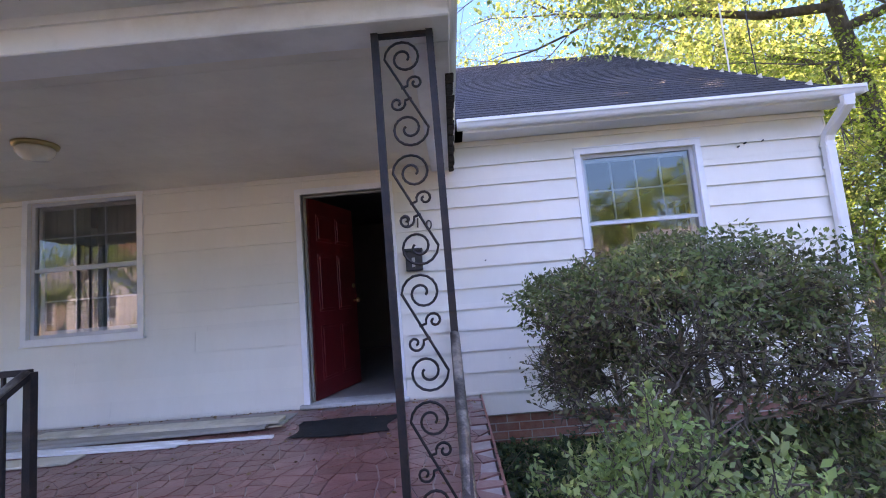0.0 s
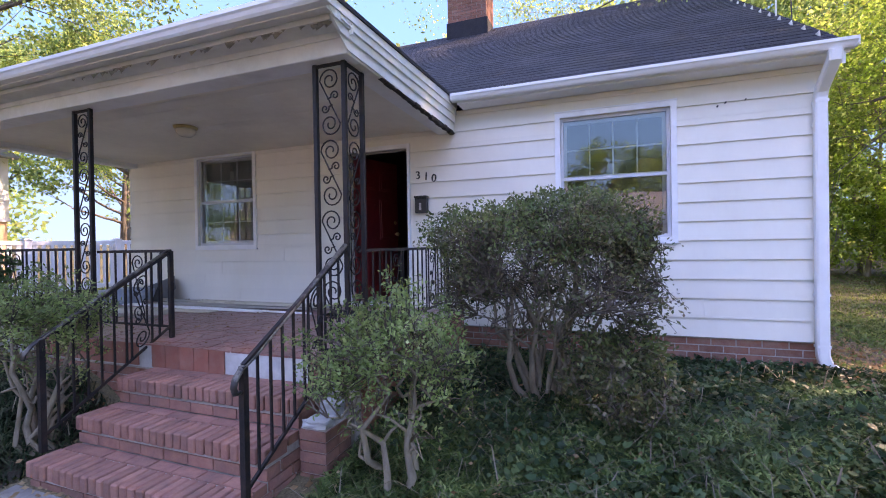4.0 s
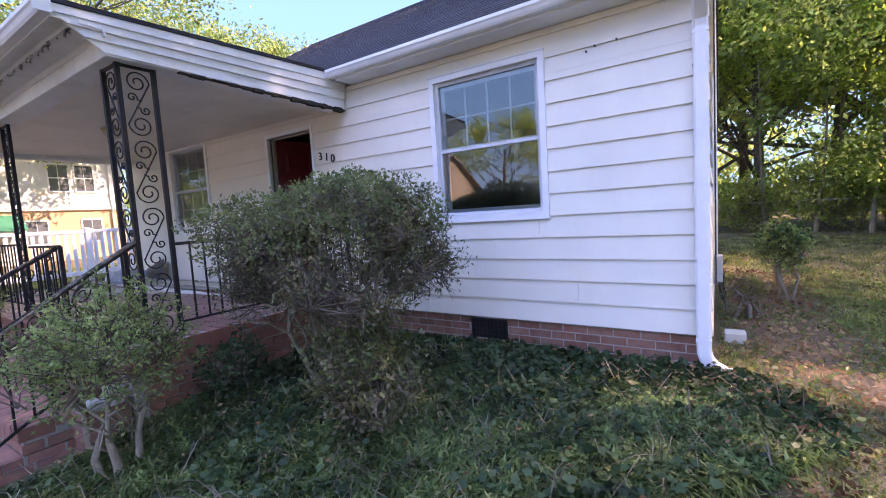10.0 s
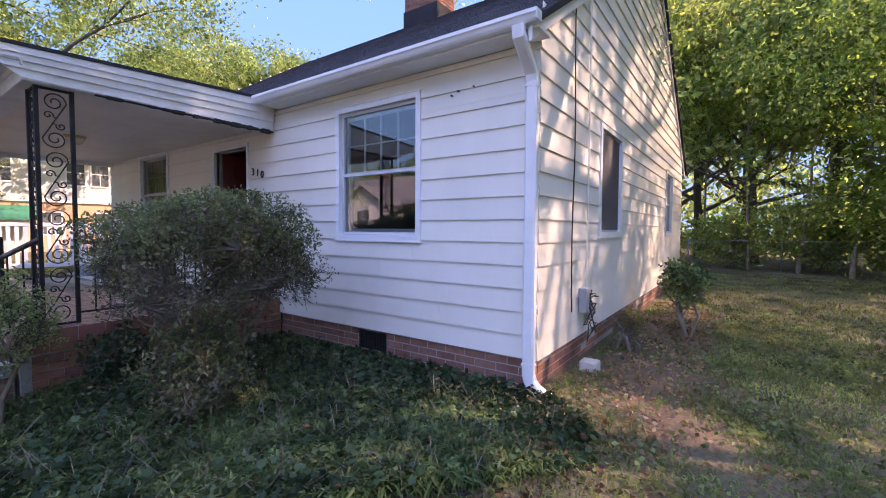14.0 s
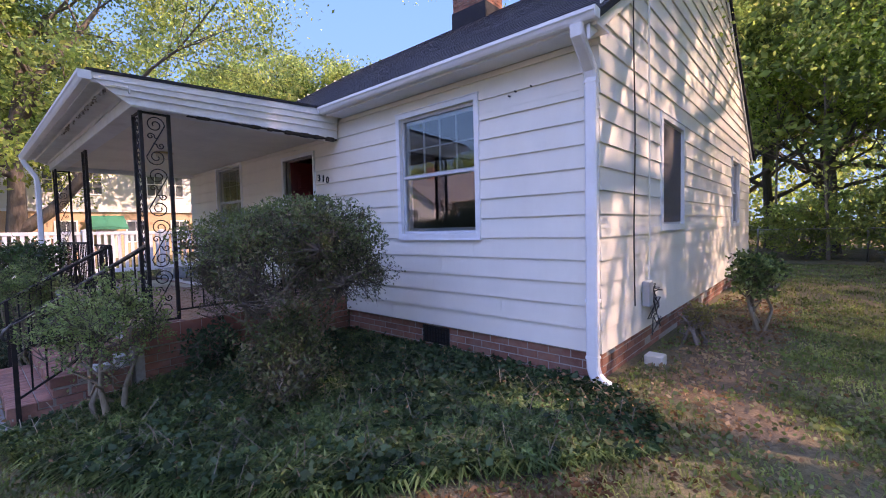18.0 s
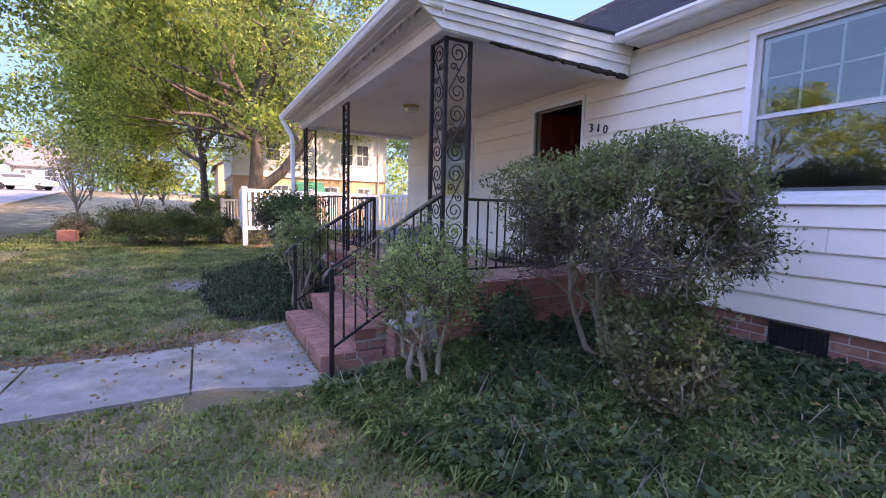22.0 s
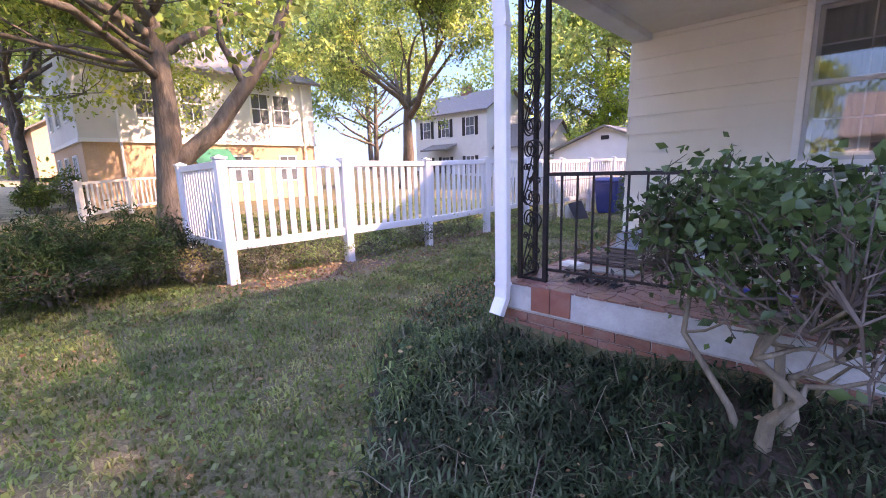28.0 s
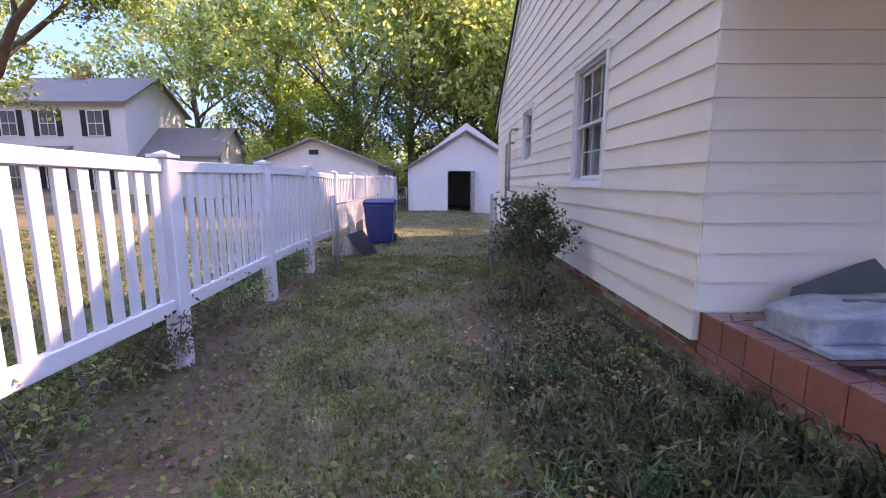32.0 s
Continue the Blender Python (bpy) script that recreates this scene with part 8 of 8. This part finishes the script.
wf = lambda u, d, z: Vector((u, 31.5 - d, z))
for u in (-36.8, -34.2, -31.0):
    far_window(wh, wf, u, u + 1.0, 4.8, 6.4, True)
    far_window(wh, wf, u, u + 1.0, 1.2, 2.8, True)
bm = bmesh.new()
prism(bm, [(0, 3.9), (0, 4.1), (1.8, 3.55), (1.8, 3.4)], lambda k, p: Vector(((-35.6, -32.2)[k], 31.5 - p[0], p[1])))
part("porch_roof", bm, GREY_ROOF, wh)

# white garage and shed at the back of the lot
ga = thing("garage", "white clapboard garage with a low gable", "garage", (-12.8, 23, 0.3))
part("wall", gable_body(-15.6, -10.0, 20.6, 26.6, 0.0, 2.38, 1.08, "y"), WHITE_WALL, ga)
bm = bmesh.new()
gable_roof(bm, -15.6, -10.0, 20.6, 26.6, 2.38, 1.08, "y", 0.28, 0.1)
part("roof", bm, GREY_ROOF, ga)
part("gable_vent", boxes((-13.0, -12.6, 20.56, 20.6, 2.85, 3.05)), SHUTTER, ga)
sh = thing("garden_shed", "white wooden shed with a dark open doorway", "shed", (-6.1, 24, 0.3))
SX0, SX1, SY0, SY1 = -8.78, -3.36, 21.75, 27.5
opening = (-6.90, -5.84, 0.0, 2.16)
bm = bmesh.new()
for a, b, c, e in wall_cells(SX0, SX1, 0.0, 2.28, [opening]):
    box(bm, a, b, SY0, SY0 + 0.12, c, e)
box(bm, SX0, SX0 + 0.12, SY0 + 0.121, SY1, 0, 2.28)
box(bm, SX1 - 0.12, SX1, SY0 + 0.121, SY1, 0, 2.28)
box(bm, SX0 + 0.121, SX1 - 0.121, SY1 - 0.12, SY1, 0, 2.28)
prism(bm, [(SX0, 2.28), (SX1, 2.5), ((SX0 + SX1) / 2, 4.35)], lambda k, p: Vector((p[0], (SY0, SY0 + 0.12)[k], p[1])))
prism(bm, [(SX0, 2.28), (SX1, 2.5), ((SX0 + SX1) / 2, 4.35)], lambda k, p: Vector((p[0], (SY1 - 0.12, SY1)[k], p[1])))
part("wall", bm, WHITE_WALL, sh)
z = 0.35
while z < 3.72:
    half = (SX1 - SX0) / 2 * (1 if z < 2.28 else (3.92 - z) / 1.64)
    mid = (SX0 + SX1) / 2
    spans = [(mid - half, mid + half)] if z > 2.16 else [(SX0, opening[0]), (opening[1], SX1)]
    for a, b in spans:
        bm = bmesh.new()
        prism(bm, [(0, z), (0.028, z), (0.008, z + 0.17), (0, z + 0.17)], lambda k, p: Vector(((a, b)[k], SY0 - p[0], p[1])))
        part("siding_board", bm, WHITE_WALL, sh)
    z += 0.17
bm = bmesh.new()
gable_roof(bm, SX0, SX1, SY0, SY1, 2.28, 1.64, "y", 0.22, 0.1)
part("roof", bm, GREY_ROOF, sh)
part("door", boxes((-8.6, -6.95, SY0 - 0.09, SY0 - 0.045, 0.25, 2.14)), WHITE_WALL, sh, "white sliding door pushed aside")
part("door", boxes((-5.82, -5.68, SY0 - 0.5, SY0 - 0.03, 0.25, 2.16)), GREYBOARD, sh, "grey door leaf standing open")
part("floor", boxes((SX0 + 0.13, SX1 - 0.13, SY0 + 0.13, SY1 - 0.13, -0.1, 0.22)), GREYBOARD, sh)


# houses over and down the street
def bungalow(x, y, rz, wall_m, label, w=11.0, d=8.0, h=2.9, rise=2.4):
    g = thing("bungalow", label, "house", (0, 0, 0))
    part("wall", gable_body(-w / 2, w / 2, -d / 2, d / 2, -0.1, h, rise, "x"), wall_m, g)
    bm = bmesh.new()
    gable_roof(bm, -w / 2, w / 2, -d / 2, d / 2, h, rise, "x", 0.4)
    part("roof", bm, GREY_ROOF, g)
    part("wall", gable_body(-1.0, 3.2, d / 2, d / 2 + 2.0, -0.1, h - 0.2, 1.3, "y"), WHITE_WALL, g, "white front gable")
    bm = bmesh.new()
    gable_roof(bm, -1.0, 3.2, d / 2, d / 2 + 2.0, h - 0.2, 1.3, "y", 0.3)
    part("roof", bm, GREY_ROOF, g)
    fr = lambda u, dd, z: Vector((u, d / 2 + dd, z))
    for u in (-4.6, -2.6, 4.0):
        far_window(g, fr, u, u + 0.95, 1.0, 2.3)
    far_window(g, lambda u, dd, z: Vector((u, d / 2 + 2.0 + dd, z)), 0.5, 1.7, 1.0, 2.3)
    part("chimney", boxes((-2.6, -1.9, -0.4, 0.4, h + 1.5, h + 3.3)), BRICK_J, g)
    g.matrix_basis = Matrix.Translation((x, y, float(gz(x, y)))) @ Matrix.Rotation(radians(rz), 4, "Z")
    return g


bungalow(1.5, -27.0, 0, WHITE_WALL, "white bungalow across the street with a front gable")
far_b = bungalow(-25.8, -29.0, 0, TAN_WALL, "tan bungalow across the street")
far_b.matrix_basis = far_b.matrix_basis @ Matrix.Scale(1.3, 4)
bungalow(17.0, -28.0, 0, WHITE_WALL, "white bungalow across the street")
bungalow(-66.0, -20.0, -78, WHITE_WALL, "white bungalow far down the street")
bungalow(-46.0, 5.5, 0, ORANGE_BRICK, "brick bungalow beyond the neighbour")
bungalow(-60.0, 6.0, 0, WHITE_WALL, "white bungalow far down the street side")
for i, (x, y, k, s) in enumerate(((9, -42, 1, 0.8), (24, -38, 0, 0.9), (10.5, -22.5, 2, 0.5), (-8.0, -38.0, 1, 0.7), (3.0, -37.0, 2, 0.85), (16.0, -40.0, 2, 0.9), (-17.0, -38.0, 0, 0.9), (-31.0, -41.0, 2, 0.9), (-38.0, -36.0, 1, 0.8))):
    copy_thing(kinds[k], Matrix.Translation((x, y, -0.1)) @ Matrix.Rotation(i * 2.1, 4, "Z") @ Matrix.Scale(s, 4))

# parked car down the street
car = thing("parked_car", "white car parked down the street", "car", (0, 0, 0))
bm = bmesh.new()
prism(bm, [(-2.1, 0.35), (2.1, 0.35), (2.15, 0.75), (1.9, 0.92), (1.05, 0.98), (0.45, 1.42), (-1.2, 1.45), (-1.95, 1.0), (-2.15, 0.8)], lambda k, p: Vector((p[0], (-0.85, 0.85)[k], p[1])))
part("body", soft(bm, 0.05, 2), CAR_PAINT, car)
part("side_glass", soft(boxes((-1.15, 0.45, -0.865, 0.865, 1.02, 1.34)), 0.03), FAR_GLASS, car)
for x in (-1.35, 1.35):
    for y in (-0.85, 0.67):
        bm = bmesh.new()
        lathe(bm, [(0.2, 0.0), (0.32, 0.0), (0.33, 0.03), (0.33, 0.15), (0.32, 0.18), (0.2, 0.18)], (0, 0, 0), 18)
        bm.transform(Matrix.Translation((x, y + 0.18, 0.33)) @ Matrix.Rotation(radians(90), 4, "X"))
        part("wheel", bm, RUBBER, car)
for y in (-0.6, 0.6):
    part("headlight", boxes((2.08, 2.17, y - 0.18, y + 0.18, 0.62, 0.76)), STONE, car)
car.matrix_basis = Matrix.Translation((-48.5, -13.6, float(gz(-48.5, -11)) + 0.03)) @ Matrix.Rotation(radians(82), 4, "Z")
# brick pier by the lawn's far edge
solid("brick_pier", soft(boxes((-12.2, -11.8, -3.4, -3.0, -0.05, 0.55)), 0.01), BRICK_J, "low red brick garden pier", "pier")

# ---- the many small pieces ----
# clear sky low over the land, all round
bm = bmesh.new()
n = 48
ring = [radians(360 * i / n) for i in range(n + 1)]
low = [bm.verts.new((330 * math.cos(a), 330 * math.sin(a), -6)) for a in ring]
for i in range(n):
    top = [bm.verts.new((330 * math.cos(a), 330 * math.sin(a), 150 + 108 * float(step(-0.45, 0.05, math.sin(a))))) for a in ring[i:i + 2]]
    bm.faces.new((low[i + 1], low[i], top[0], top[1]))
bmesh.ops.remove_doubles(bm, verts=bm.verts, dist=0.01)
solid("backdrop", bm, backdrop_mat(), "clear blue autumn sky over the land", "sky", kind="structure")

late_bricks()
porch_edge()
build_steps()
crazy_tiles()
